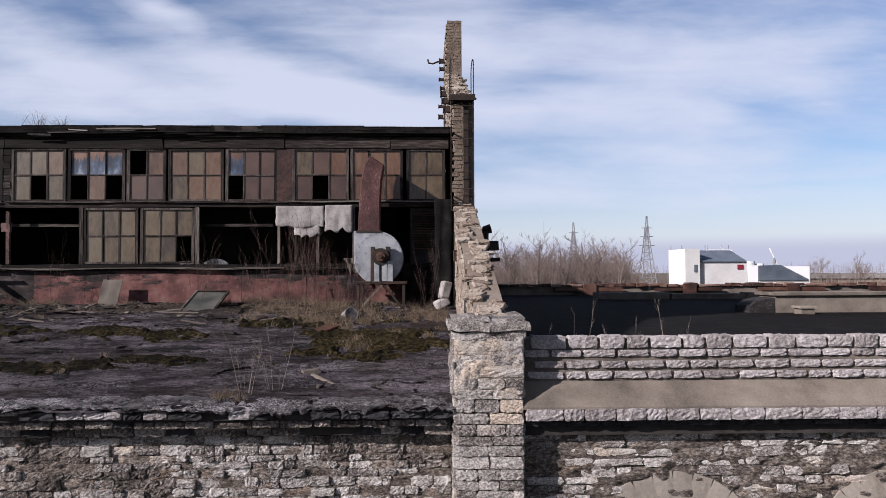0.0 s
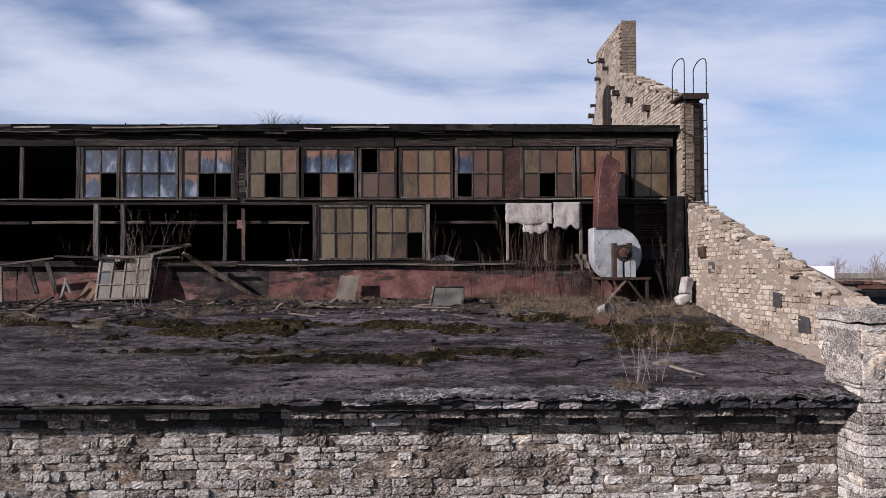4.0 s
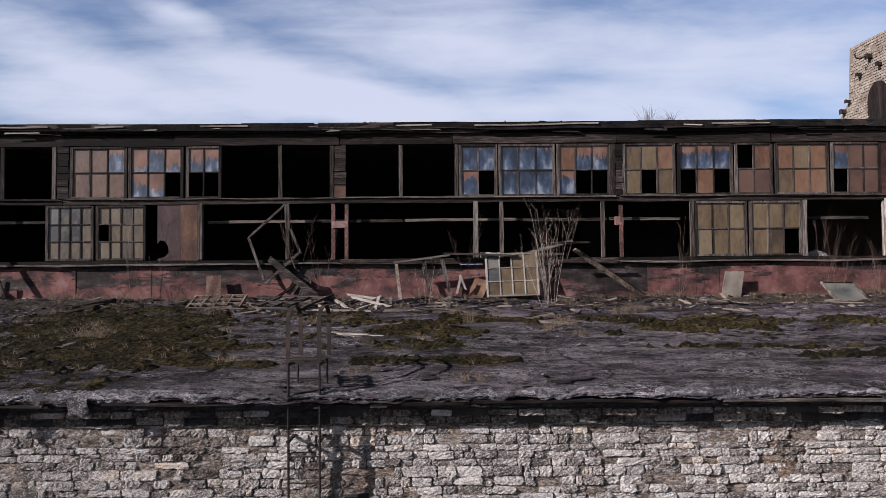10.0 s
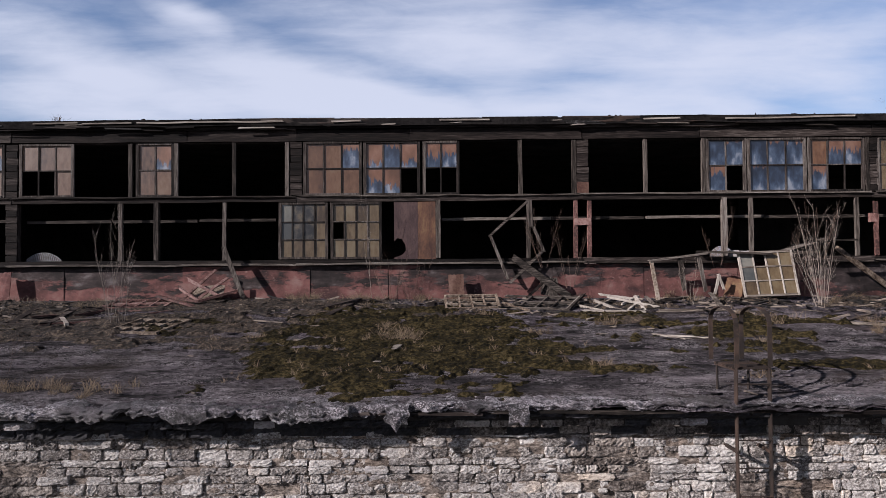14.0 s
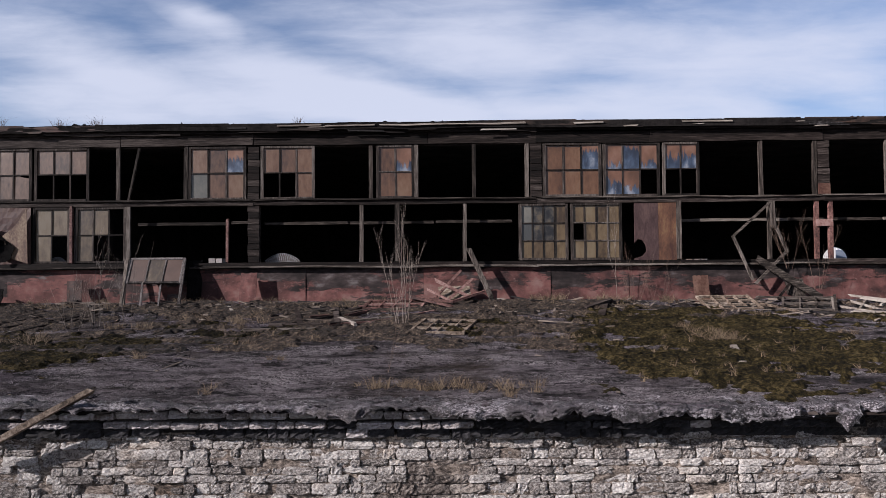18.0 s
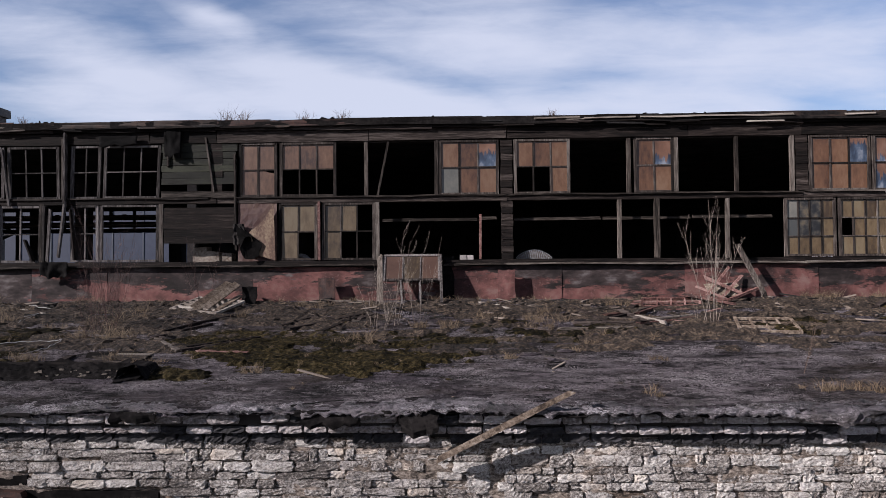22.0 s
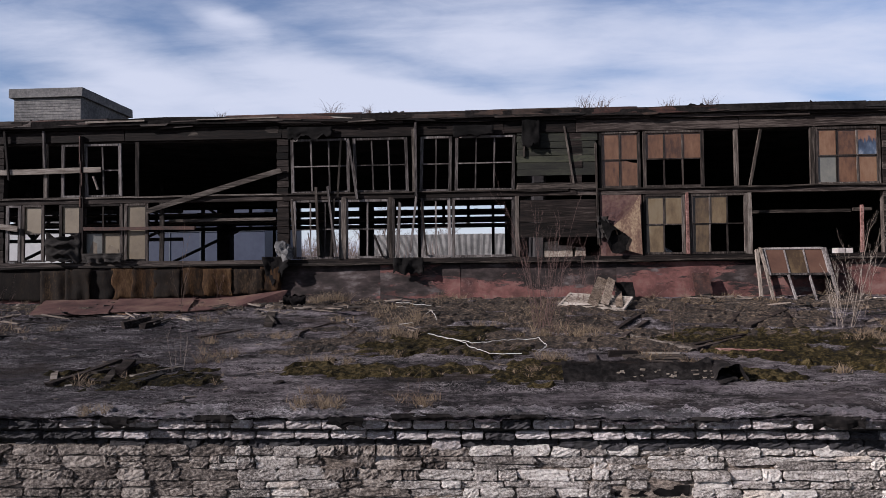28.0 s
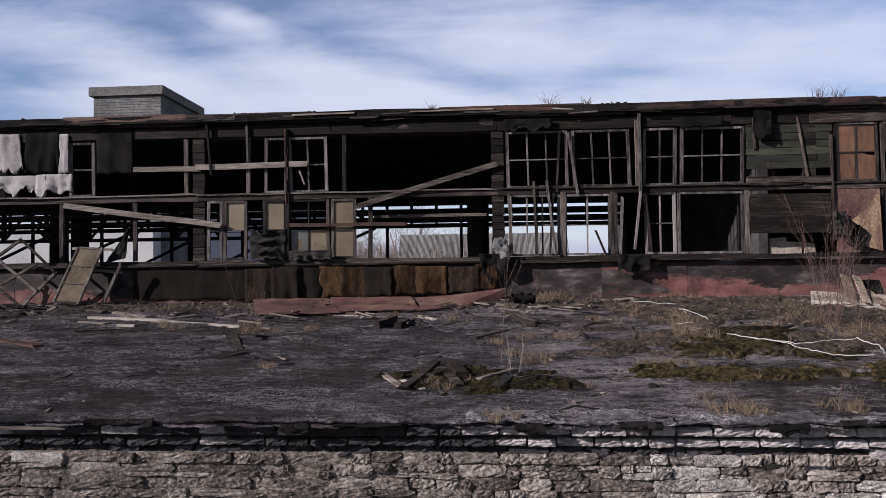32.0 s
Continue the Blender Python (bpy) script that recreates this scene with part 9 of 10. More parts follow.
for k in range(26):
    a = k * math.tau / 26
    part("rim_rivet", tube(bmesh.new(), [(bx + 0.45 * math.cos(a), by - 0.015, bz + 0.49 * math.sin(a)), (bx + 0.45 * math.cos(a), by + 0.01, bz + 0.49 * math.sin(a))], 0.012, sides=5), ZINC, case)
part("bearing", tube(bmesh.new(), [(bx + 0.06, by - 0.26, bz + 0.02), (bx + 0.06, by + 0.01, bz + 0.02)], 0.17, 0.16, 16), IRON, blower, "rusted bearing housing")
part("hub", tube(bmesh.new(), [(bx + 0.06, by - 0.32, bz + 0.02), (bx + 0.06, by - 0.24, bz + 0.02)], 0.09, 0.1, 12), RUST, blower)
part("shaft", tube(bmesh.new(), [(bx + 0.06, by - 0.4, bz + 0.02), (bx + 0.06, by - 0.3, bz + 0.02)], 0.035, sides=8), IRON, blower)
for dx in (-0.1, 0.2):
    part("bracket", one_box(bx + dx - 0.04, bx + dx + 0.04, by - 0.2, by - 0.05, 7.83, bz + 0.22, 0.005), IRON, blower, "dark steel upright")
for dx in (-0.02, 0.13, 0.24):
    part("shield", one_box(bx + dx - 0.05, bx + dx + 0.05, by - 0.24, by - 0.21, 7.83, bz - 0.06, 0.006), ZINC, blower, "pale steel plate")
part("table", one_box(-1.36, -0.36, 14.4, 15.25, 7.78, 7.83, 0.006), IRON, blower, "rusted stand top")
for x in (-1.3, -0.42):
    for y in (14.46, 15.2):
        part("leg", one_beam((x, y, 7.78), (x, y, roof_z(x, y) - 0.03), 0.05, 0.05), IRON, blower)
part("brace", one_beam((-1.28, 14.45, 7.3), (-0.85, 14.45, 7.76), 0.03, 0.04), WOOD_PALE, blower)
part("brace", one_beam((-0.45, 14.45, 7.3), (-0.8, 14.45, 7.76), 0.03, 0.04), IRON, blower)
# rusty duct: rises from the outlet and bends back into the window
DUCT = [((-1.12, 14.95, 8.83), 0.44), ((-1.11, 14.97, 9.4), 0.41), ((-1.08, 15.0, 9.85), 0.39), ((-1.04, 15.02, 10.08), 0.38), ((-0.97, 15.05, 10.27), 0.34)]
b = bmesh.new()
rings = []
for (x, y, z), w in DUCT:
    k = max(0.0, (z - 9.95) / 0.5)
    tilt = Matrix.Rotation(k * 0.9, 3, "Y")
    rings.append([b.verts.new(Vector((x, y, z)) + tilt @ Vector((sx * w / 2, sy * 0.22, 0.0))) for sx, sy in ((-1, -1), (1, -1), (1, 1), (-1, 1))])
for r, q in zip(rings, rings[1:]):
    for i in range(4):
        b.faces.new((r[i], r[(i + 1) % 4], q[(i + 1) % 4], q[i]))
b.faces.new(rings[-1])
bmesh.ops.bevel(b, geom=b.edges[:], offset=0.012, segments=1, affect="EDGES")
DUCT_PAINT = surf("rusty_red_paint", [(0.03, 0.012, 0.011), (0.075, 0.026, 0.023), (0.12, 0.048, 0.043), (0.26, 0.18, 0.17)], 2.6, 0.6, 0.1, bump=0.25, bscale=25, stretch=(1.6, 1, 0.7), fine=1.7, contrast=0.34)
part("duct", b, DUCT_PAINT, blower, "rust-red square duct with flaking paint")
part("flange", one_box(-1.37, -0.87, 14.7, 15.2, 8.8, 8.84, 0.003), IRON, blower)

bucket = stand("bucket", (-1.43, 13.8, 7.14), "dented grey bucket lying in dead grass", "bucket")
b = bmesh.new()
m = pose(-1.43, 13.8, 7.2, 75, 0, 35)
pts = [m @ Vector((0, 0, z)) for z in (-0.12, 0.0, 0.12)]
tube(b, pts, 0.1, 0.13, 14)
part("body", b, GREY_RENDER, bucket)
part("rim", tube(bmesh.new(), [m @ Vector((0.13 * math.cos(k * math.tau / 16), 0.13 * math.sin(k * math.tau / 16), 0.12)) for k in range(17)], 0.01, sides=5), GREY_RENDER, bucket)

for name, x0, x1, z0, z1, turn in (("block", 0.3, 0.48, 7.48, 7.82, 14), ("block", 0.18, 0.46, 7.31, 7.47, -24)):
    b = bmesh.new()
    box(b, -(x1 - x0) / 2, (x1 - x0) / 2, -0.1, 0.1, -(z1 - z0) / 2, (z1 - z0) / 2, 0.012, pose((x0 + x1) / 2, 14.55, (z0 + z1) / 2, 0, turn, 20))
    bmesh.ops.bevel(b, geom=b.edges[:], offset=0.02, segments=1, affect="EDGES")
    tagged(part("foam_block", b, CLOTH_WHITE), "white foam block leaning by the brick wall", "foam block", "white blocks by the wall")

# ---- hung sheets, rags and tarps ----


def drape(name, x0, x1, z0, z1, material, label, y=FY - 0.04, folds=3.0, deep=0.05, ragged=0.15, skew=0.0, category="sheet"):
    s = rnd(0, 99)
    w = x1 - x0

    def f(u, v):
        drop = (z1 - z0) * (1 + ragged * 1.3 * nz(u * 4, s) + ragged * 0.8 * nz(u * 15, s))
        return (x0 + w * u + skew * v + 0.02 * nz(u * 3, v * 5, s), y - deep * (0.6 + nz(u * folds * 2.2 + 0.6 * nz(v * 2, s), v * 0.7, s) * 1.3 * (0.3 + v) + 0.5 * nz(u * 4, v * 3, s)), z1 - drop * v)
    b = sheet(bmesh.new(), f, max(10, int(w / 0.05)), 12, 0.006)
    return tagged(part(name, b, material, smooth=True), label, category)


drape("sheet_panel", -3.13, -2.12, 8.98, 9.4, CLOTH_WHITE, "white sheet panel nailed across the broken window", FY - 0.07, 2.5, 0.03, 0.12)
drape("sheet_panel", -2.1, -1.52, 8.86, 9.42, CLOTH_WHITE, "stained pale sheet nailed across the broken window", FY - 0.08, 2.5, 0.035, 0.2)
drape("sheet_panel", -2.75, -2.2, 8.78, 9.02, CLOTH_WHITE, "white sheet panel nailed across the broken window", FY - 0.05, 2, 0.03, 0.35)
drape("torn_sheet", -1.68, -1.46, 7.95, 8.3, WOOD_PALE, "torn pale sheet hanging by the blower", 15.35, 2, 0.1, 0.6, 0.12)
drape("torn_sheet", -48.4, -47.86, 10.05, 10.8, CLOTH_WHITE, "torn white sheet hanging in the window", FY - 0.06, 2, 0.05, 0.2, 0.1)
drape("torn_sheet", -48.4, -47.3, 9.62, 9.95, CLOTH_WHITE, "torn white sheet hanging in the window", FY - 0.06, 2, 0.05, 0.5)
drape("torn_sheet", -47.5, -46.75, 9.6, 9.97, CLOTH_WHITE, "torn white sheet hanging in the window", FY - 0.05, 3, 0.05, 0.5)
drape("torn_sheet", -47.02, -46.84, 9.97, 10.78, CLOTH_WHITE, "narrow white sheet hanging in the window", FY - 0.06, 1, 0.03, 0.08)
drape("black_curtain", -47.75, -47.03, 10.0, 10.84, CLOTH_BLACK, "black tarp hanging in the window", FY - 0.04, 4, 0.05, 0.06)
drape("black_curtain", -46.26, -45.5, 9.96, 10.86, CLOTH_BLACK, "black tarp hanging in the window", FY - 0.04, 2, 0.03, 0.05)
drape("black_curtain", -48.5, -47.9, 9.4, 10.84, CLOTH_BLACK, "black tarp hanging in the window", FY + 0.03, 3, 0.03, 0.05)
x = -43.2
while x < -38.5:
    w = rnd(0.4, 0.75)
    drape("tarp_skirt", x, min(x + w + 0.08, -38.25), 7.34 + 0.045 * (x + 43.2) + rnd(0, 0.05), 8.05 + rnd(-0.04, 0.02), CLOTH_OCHRE if x > -41.9 and random.random() < 0.6 else CLOTH_BROWN, "brown oilcloth hanging in stiff folds over the plaster", FY - 0.05 - rnd(0, 0.04), w * 3.0, rnd(0.05, 0.09), 0.05)
    x += w
# two black sheets added to fill the dark gaps round the blower
drape("black_curtain", 0.2, 0.585, 7.32, 9.5, CLOTH_BLACK, "black sheet added in the dark corner by the brick wall", 15.08, 2, 0.05, 0.06)
drape("black_curtain", -0.5, 0.42, 7.32, 8.2, CLOTH_BLACK, "black sheet added in the dark gap beside the blower", FY - 0.08, 3, 0.08, 0.1)
# nearly flat sheet, added in place of a dark stretch of wall
drape("tarp_skirt", -45.5, -43.1, 7.42, 8.03, CLOTH_BROWN, "dark sheet added over the plaster for a dark stretch of wall", FY - 0.03, 3, 0.018, 0.05)
drape("felt_flap", -36.0, -35.4, 7.9, 8.2, CLOTH_BLACK, "black felt flap hanging from the sill", FY - 0.16, 2, 0.1, 0.5)
drape("felt_flap", -38.6, -38.05, 7.88, 8.25, CLOTH_BLACK, "black felt flap hanging from the sill", FY - 0.16, 2, 0.12, 0.5)
drape("felt_flap", -33.45, -33.1, 10.3, 10.95, CLOTH_BLACK, "black torn felt hanging from the eaves", FY - 0.12, 1, 0.08, 0.3)
def bell(u, v):
    a = math.tau * u
    r = (0.06 + 0.14 * v ** 1.4) * (1 + 0.35 * nz(math.cos(a) * 1.5, math.sin(a) * 1.5, v * 2))
    return (-31.9 + 0.26 * v + r * math.cos(a), FY - 0.1 - 0.1 * v + 0.05 * math.cos(a), 8.86 - 0.42 * v + r * 1.1 * math.sin(a))


hood = stand("felt_hood", (-31.7, FY - 0.1, 8.4), "black felt hood gaping over a pipe hole in the window wall", "hood")
part("cowl", sheet(bmesh.new(), bell, 18, 8, 0.01), TAR_AND_SHADE, hood)
part("torn_edge", sheet(bmesh.new(), lambda u, v: (-32.02 + 0.22 * u + 0.05 * nz(v * 4, 2), FY - 0.13 - 0.06 * nz(u * 4, v * 5), 8.95 - 0.42 * v * (1 + 0.5 * nz(u * 5, 7))), 6, 10, 0.008), CLOTH_GREY, hood)
part("pipe_mouth", tube(bmesh.new(), [(-31.64, FY - 0.13, 8.43), (-31.66, FY + 0.1, 8.45)], 0.16, 0.16, 14), TAR_AND_SHADE, hood)
def slung(u, v):
    sag = math.sin(math.pi * u)
    z = 8.8 - 0.1 * sag + 0.05 * nz(u * 5, 1) - (0.6 - 0.1 * sag) * v * (1 + 0.1 * nz(u * 6, 4))
    return (-43.1 + 0.72 * u + 0.04 * nz(v * 4, u * 2), FY - 0.12 - 0.09 * math.sin(v * 17 + 3.2 * sag + 2 * nz(u * 3, v * 2)) * sag - 0.12 * sag * v, z)


tagged(part("draped_tarp", sheet(bmesh.new(), slung, 22, 26, 0.008), CLOTH_GREY, smooth=True), "dark grey tarp slung in folds between two window posts", "tarp")
for x0, z1 in ((-42.3, 8.62), (-41.95, 8.55)):
    tagged(part("paper_scrap", prism(bmesh.new(), [(x0, 8.24), (x0 + 0.36, 8.22), (x0 + 0.3, z1 - 0.1), (x0 + 0.12, z1)], "y", FY + 0.01, FY + 0.02), PANE["t"]), "crumpled ochre board stuck in the window", "board scrap")
drape("felt_flap", -42.3, -41.44, 8.17, 8.36, CLOTH_GREY, "black tarp heaped on the sill", FY - 0.1, 3, 0.14, 0.4)
tagged(part("felt_flap", sheet(bmesh.new(), lambda u, v: (-45.5 - 0.5 * v + 0.42 * u * v + 0.03 * nz(u * 4, v * 4), FY - 0.2 - 0.06 * nz(u * 4, v * 2, 3), 8.88 - 0.72 * v + 0.1 * u * v), 8, 12, 0.008), CLOTH_GREY), "torn dark rag hanging askew from the broken window", "sheet")
drape("felt_flap", -34.8, -34.0, 10.58, 10.78, CLOTH_BLACK, "black felt strip under the eaves", FY - 0.13, 1, 0.04, 0.5)
drape("felt_flap", -38.1, -37.2, 10.6, 10.82, CLOTH_BLACK, "black felt strip under the eaves", FY - 0.13, 1, 0.04, 0.5)

part("rust_sheet", prism(bmesh.new(), [(-31.2, 9.34), (-31.42, 9.0), (-31.7, 8.78), (-31.62, 8.5), (-31.5, 8.3), (-31.16, 8.2)], "y", FY - 0.11, FY - 0.1), RUST_CREAM, hall, "cream-stained fold of a rusty sheet")

# pale bundle on the sill
b = bmesh.new()
bmesh.ops.create_icosphere(b, subdivisions=3, radius=0.14)
for v in b.verts:
    v.co = Vector((v.co.x * 1.1, v.co.y, v.co.z * 1.2)) * (1 + 0.9 * nz(v.co.x * 9, v.co.y * 9, v.co.z * 9) + 0.4 * nz(v.co.x * 25, v.co.y * 25, v.co.z * 25)) + Vector((-38.15, FY - 0.17, 8.36))
tagged(part("rag", b, GREY_RENDER), "grey-white bundle of rag on the sill", "rag")
# wire-netted scraps and white blocks lying in the window openings
for x, w, h in ((-25.9, 0.72, 0.2), (-30.7, 0.4, 0.16), (-4.45, 0.5, 0.12)):
    scrap = stand("mesh_scrap", (x, FY + 0.2, 8.19), "bent sheet of pale expanded mesh lying in the window opening", "mesh scrap", "mesh scraps in the openings")
    n = 16

    def bow(i):
        return 8.18 + h * math.sin(math.pi * (0.04 + 0.92 * i / n)) ** 0.7
    for i in range(n):
        xa, xb = x - w / 2 + w * i / n, x - w / 2 + w * (i + 1) / n
        part("strand", one_beam((xa, FY + 0.2, 8.16), (xb, FY + 0.2, max(8.2, min(bow(i), bow(i + 1)))), 0.005, 0.006, 1, 0.001, chew=0), ZINC, scrap)
        part("strand", one_beam((xb, FY + 0.21, 8.16), (xa, FY + 0.21, max(8.2, min(bow(i), bow(i + 1)))), 0.005, 0.006, 1, 0.001, chew=0), ZINC, scrap)
        part("strand", one_beam((xa, FY + 0.2, bow(i)), (xb, FY + 0.2, bow(i + 1)), 0.01, 0.008, 1, 0.001, chew=0), ZINC, scrap)
    part("backing", prism(bmesh.new(), [(x - w / 2, 8.15)] + [(x - w / 2 + w * i / n, bow(i) - 0.01) for i in range(n + 1)] + [(x + w / 2, 8.15)], "y", FY + 0.225, FY + 0.235), CONCRETE, scrap)
for x, w, h in ((-11.58, 0.2, 0.13), (-11.36, 0.22, 0.12), (-27.35, 0.14, 0.1), (-27.2, 0.13, 0.09)):
    tagged(part("white_block", one_box(x - w / 2, x + w / 2, FY + 0.05, FY + 0.3, 8.17, 8.19 + h, 0.008), CLOTH_WHITE), "dirty white foam block lying on the window sill", "foam block", "foam blocks on the sill")

# ---- iron roof ladders ----


def hooped_ladder(xl, xr, y, z0, zp, zt, depth, pitch, label, flat=0.0, rail_r=0.011):
    t = stand("roof_ladder", ((xl + xr) / 2, y, z0), label, "ladder")
    for x in (xl, xr):
        arc = [(x, y + depth / 2 - depth / 2 * math.cos(k * math.pi / 10), zt - 0.16 + 0.16 * math.sin(k * math.pi / 10)) for k in range(11)]
        pts = [(x, y, z0), (x, y, zp), (x, y, zt - 0.2)] + arc + [(x, y + depth, zp)]
        if flat:
            part("rail", one_beam((x, y + 0.03, z0), (x, y + 0.03, zp), 0.012, 0.08, 6, 0.001, up=(0, 1, 0), chew=0), LADDER_IRON, t, "flat iron rail set on edge")
        else:
            part("rail", tube(bmesh.new(), pts, rail_r, sides=6), LADDER_IRON, t)
        if flat:
            b = bmesh.new()
            for p, q in zip(pts[1:-1], pts[2:]):
                beam(b, p, q, 0.012, flat, 1, 0, up=(1, 0, 0), chew=0)
            part("strap", b, LADDER_IRON, t, "wide flat iron strap")
    z = zp - pitch * 0.6
    while z > z0:
        part("rung", tube(bmesh.new(), [(xl, y, z), (xr, y, z)], 0.009, sides=5), LADDER_IRON, t)
        z -= pitch
    return t


lad = hooped_ladder(-14.337, -13.976, 8.5, 3.2, 6.86, 7.5, 0.78, 0.3, "thin rusted iron ladder with hooped rails over the stone wall", 0.05)
for k in range(6):
    yy = 8.54 + k * 0.1
    part("tread_bar", one_beam((-14.36, yy, 6.85), (-13.95, yy, 6.85), 0.02, 0.025, 1, 0.002), LADDER_IRON, lad)
for x in (-14.337, -13.976):
    part("platform_bearer", one_beam((x, 8.5, 6.83), (x, 9.15, 6.83), 0.02, 0.03, 1, 0.002), LADDER_IRON, lad)
    part("roof_leg", tube(bmesh.new(), [(x, 9.1, 6.86), (x, 9.1, roof_z(x, 9.1) - 0.02)], 0.016, sides=5), LADDER_IRON, lad)
    for z in (5.95, 4.6):
        part("wall_bracket", one_beam((x, 8.5, z), (x, 8.95, z), 0.035, 0.03, 1, 0), LADDER_IRON, lad)
lad2 = hooped_ladder(0.536, 0.994, 14.9, 9.25, 11.6, 12.42, 0.75, 0.34, "rusted iron ladder with hooped rails on the brick buttress")
part("platform", one_box(0.5, 1.03, 14.88, 15.68, 11.58, 11.62), IRON, lad2, "sheet iron landing")
part("toe_plate", one_box(0.5, 1.03, 14.87, 14.885, 11.5, 11.62), IRON, lad2)
for x in (0.536, 0.994):
    for z in (9.6, 10.9):
        part("wall_bracket", one_beam((x, 14.9, z), (x, 15.2, z), 0.022, 0.03, 1, 0), IRON, lad2)
downpipe = part("downpipe", one_box(0.8, 0.9, 15.06, 15.14, 9.35, 11.5, 0.004), IRON)
tagged(downpipe, "dark rusted downpipe on the brick buttress", "downpipe")

# iron pipework on the far side of the sloping wall
rig = stand("pipe_rig", (1.15, 14.2, 6.86), "black iron pipe and valve beside the brick wall", "pipework")
part("pipe", tube(bmesh.new(), [(1.15, 14.3, 6.86), (1.15, 14.3, 8.74), (1.18, 14.3, 8.82), (1.28, 14.3, 8.85)], 0.09, sides=8), IRON, rig)
part("valve", one_box(1.06, 1.42, 14.15, 14.45, 8.42, 8.6, 0.01), IRON, rig)
part("bracket", one_box(1.1, 1.45, 14.2, 14.4, 8.2, 8.28, 0.01), IRON, rig)

# loose wires on the roof
for pts in (((-35.06, 12.03), (-34.71, 11.66), (-34.4, 11.33), (-34.16, 11.37), (-33.79, 11.65), (-33.44, 11.71), (-33.37, 11.26), (-33.44, 11.03), (-33.56, 10.77)), ((-35.06, 12.03), (-34.68, 11.63), (-34.41, 11.16), (-34.15, 10.82), (-33.67, 10.67)), ((-35.88, 14.86), (-35.51, 14.54), (-35.14, 14.38)), ((-35.22, 13.64), (-35.16, 13.98), (-35.06, 13.53), (-35.0, 13.08)), ((-35.58, 12.75), (-35.3, 12.74))):
    fine = []
    for (xa, ya), (xb, yb) in zip(pts, pts[1:]):
        for k in range(8):
            q = k / 8
            xx, yy = xa + (xb - xa) * q, ya + (yb - ya) * q + 0.03 * nz(xa + q * 2, 3 + ya)
            fine.append((xx, yy, roof_z(xx, yy) + 0.07 + 0.03 * abs(nz(xx * 2, yy))))
    tagged(part("wire", tube(bmesh.new(), fine, 0.0055, sides=5), CABLE_WHITE), "white loose cable lying on the felt", "cable", "cables on the roof")
tagged(part("wire", tube(bmesh.new(), [(-36.66 + 0.4 * math.cos(3.6 - a * 0.33), 12.4 + 0.78 * math.sin(3.6 - a * 0.33), roof_z(-36.66, 12.4 + 0.78 * math.sin(3.6 - a * 0.33)) + 0.03) for a in range(15)], 0.014, sides=6), IRON), "dark cable bent in a loop on the felt", "cable", "cables on the roof")
tagged(part("wire", tube(bmesh.new(), [(-0.55 + 0.1 * math.cos(a * 0.7), 8.9 + 0.12 * math.sin(a * 0.7), 6.54 + 0.02 * a) for a in range(12)], 0.012, sides=5), WOOD), "loop of frayed rope at the roof edge", "rope")

# gap low in the stone wall; black blocks stand in for its shade
vent = stand("wall_vent", (-31.6, 8.76, 5.2), "black hole where stones have fallen out, with rusty boards in it", "hole")
part("hollow", one_box(-32.9, -32.15, 8.735, 9.0, 5.6, 5.7, 0.012), TAR_AND_SHADE, vent)
part("hollow", one_box(-32.45, -30.65, 8.735, 9.0, 4.9, 5.54, 0.015), TAR_AND_SHADE, vent)
part("board", one_beam((-32.45, 8.7, 5.53), (-32.15, 8.7, 5.52), 0.1, 0.06), RUST, vent)
for k in range(3):
    part("board", one_beam((-32.3 + 0.1 * k, 8.7, 5.44 - 0.07 * k), (-30.8, 8.71, 5.46 - 0.07 * k), 0.06, 0.035), RUST if k else WOOD, vent)
# dark block in place of the socket's inner shade
tagged(part("wall_hole", one_box(-13.72, -13.44, 8.84, 9.0, 5.1, 5.24, 0.01), SHADE_DARK), "dark socket in the stone wall", "hole")

# ---- behind and beyond ----
WHITE_CLAD = surf("white_cladding", [(0.7, 0.7, 0.71), (0.8, 0.8, 0.81), (0.84, 0.84, 0.85)], 0.3, 0.6, bump=0.1, bscale=2)
GREY_CLAD = surf("grey_cladding", [(0.5, 0.495, 0.49), (0.6, 0.59, 0.58), (0.66, 0.65, 0.64)], 0.3, 0.6, bump=0.1, bscale=2)
SLATE = surf("dark_roof_sheet", [(0.07, 0.085, 0.11), (0.1, 0.12, 0.15), (0.14, 0.16, 0.19)], 0.4, 0.5, bump=0.1, bscale=2)
BLUE_CLAD = surf("blue_cladding", [(0.018, 0.027, 0.058), (0.028, 0.041, 0.082), (0.04, 0.055, 0.1)], 0.5, 0.6, bump=0.1, bscale=2)
CORRUGATED = surf("weathered_corrugated_sheet", [(0.16, 0.155, 0.15), (0.27, 0.262, 0.25), (0.36, 0.35, 0.335)], 0.5, 0.7, bump=0.1, bscale=6)
PALE_RENDER = surf("pale_grey_render", [(0.418, 0.418, 0.4275), (0.57, 0.57, 0.5795), (0.684, 0.684, 0.684)], 0.4, 0.8, bump=0.2, bscale=3, fine=0.8)
SIGN_RED = surf("red_sign", [(0.16, 0.012, 0.02), (0.24, 0.02, 0.035)], 0.5, 0.6)
STEEL = surf("grey_steel", [(0.2, 0.21, 0.23), (0.32, 0.33, 0.35)], 0.5, 0.6)

tower = stand("brick_hut", (-58.8, 43, 0), "grey brick lift hut above the roofs", "hut")
part("wall", one_box(-60.73, -56.83, 41, 46.5, 0, 18.0), GREY_RENDER, tower)
part("cap", one_box(-60.9, -56.66, 40.8, 46.7, 18.0, 18.5, 0.02), GREY_RENDER, tower)
for k in range(13):
    part("brick_course", one_box(-60.72, -56.84, 40.97, 41.02, 16.0 + 0.15 * k, 16.13 + 0.15 * k), GREY_RENDER, tower)

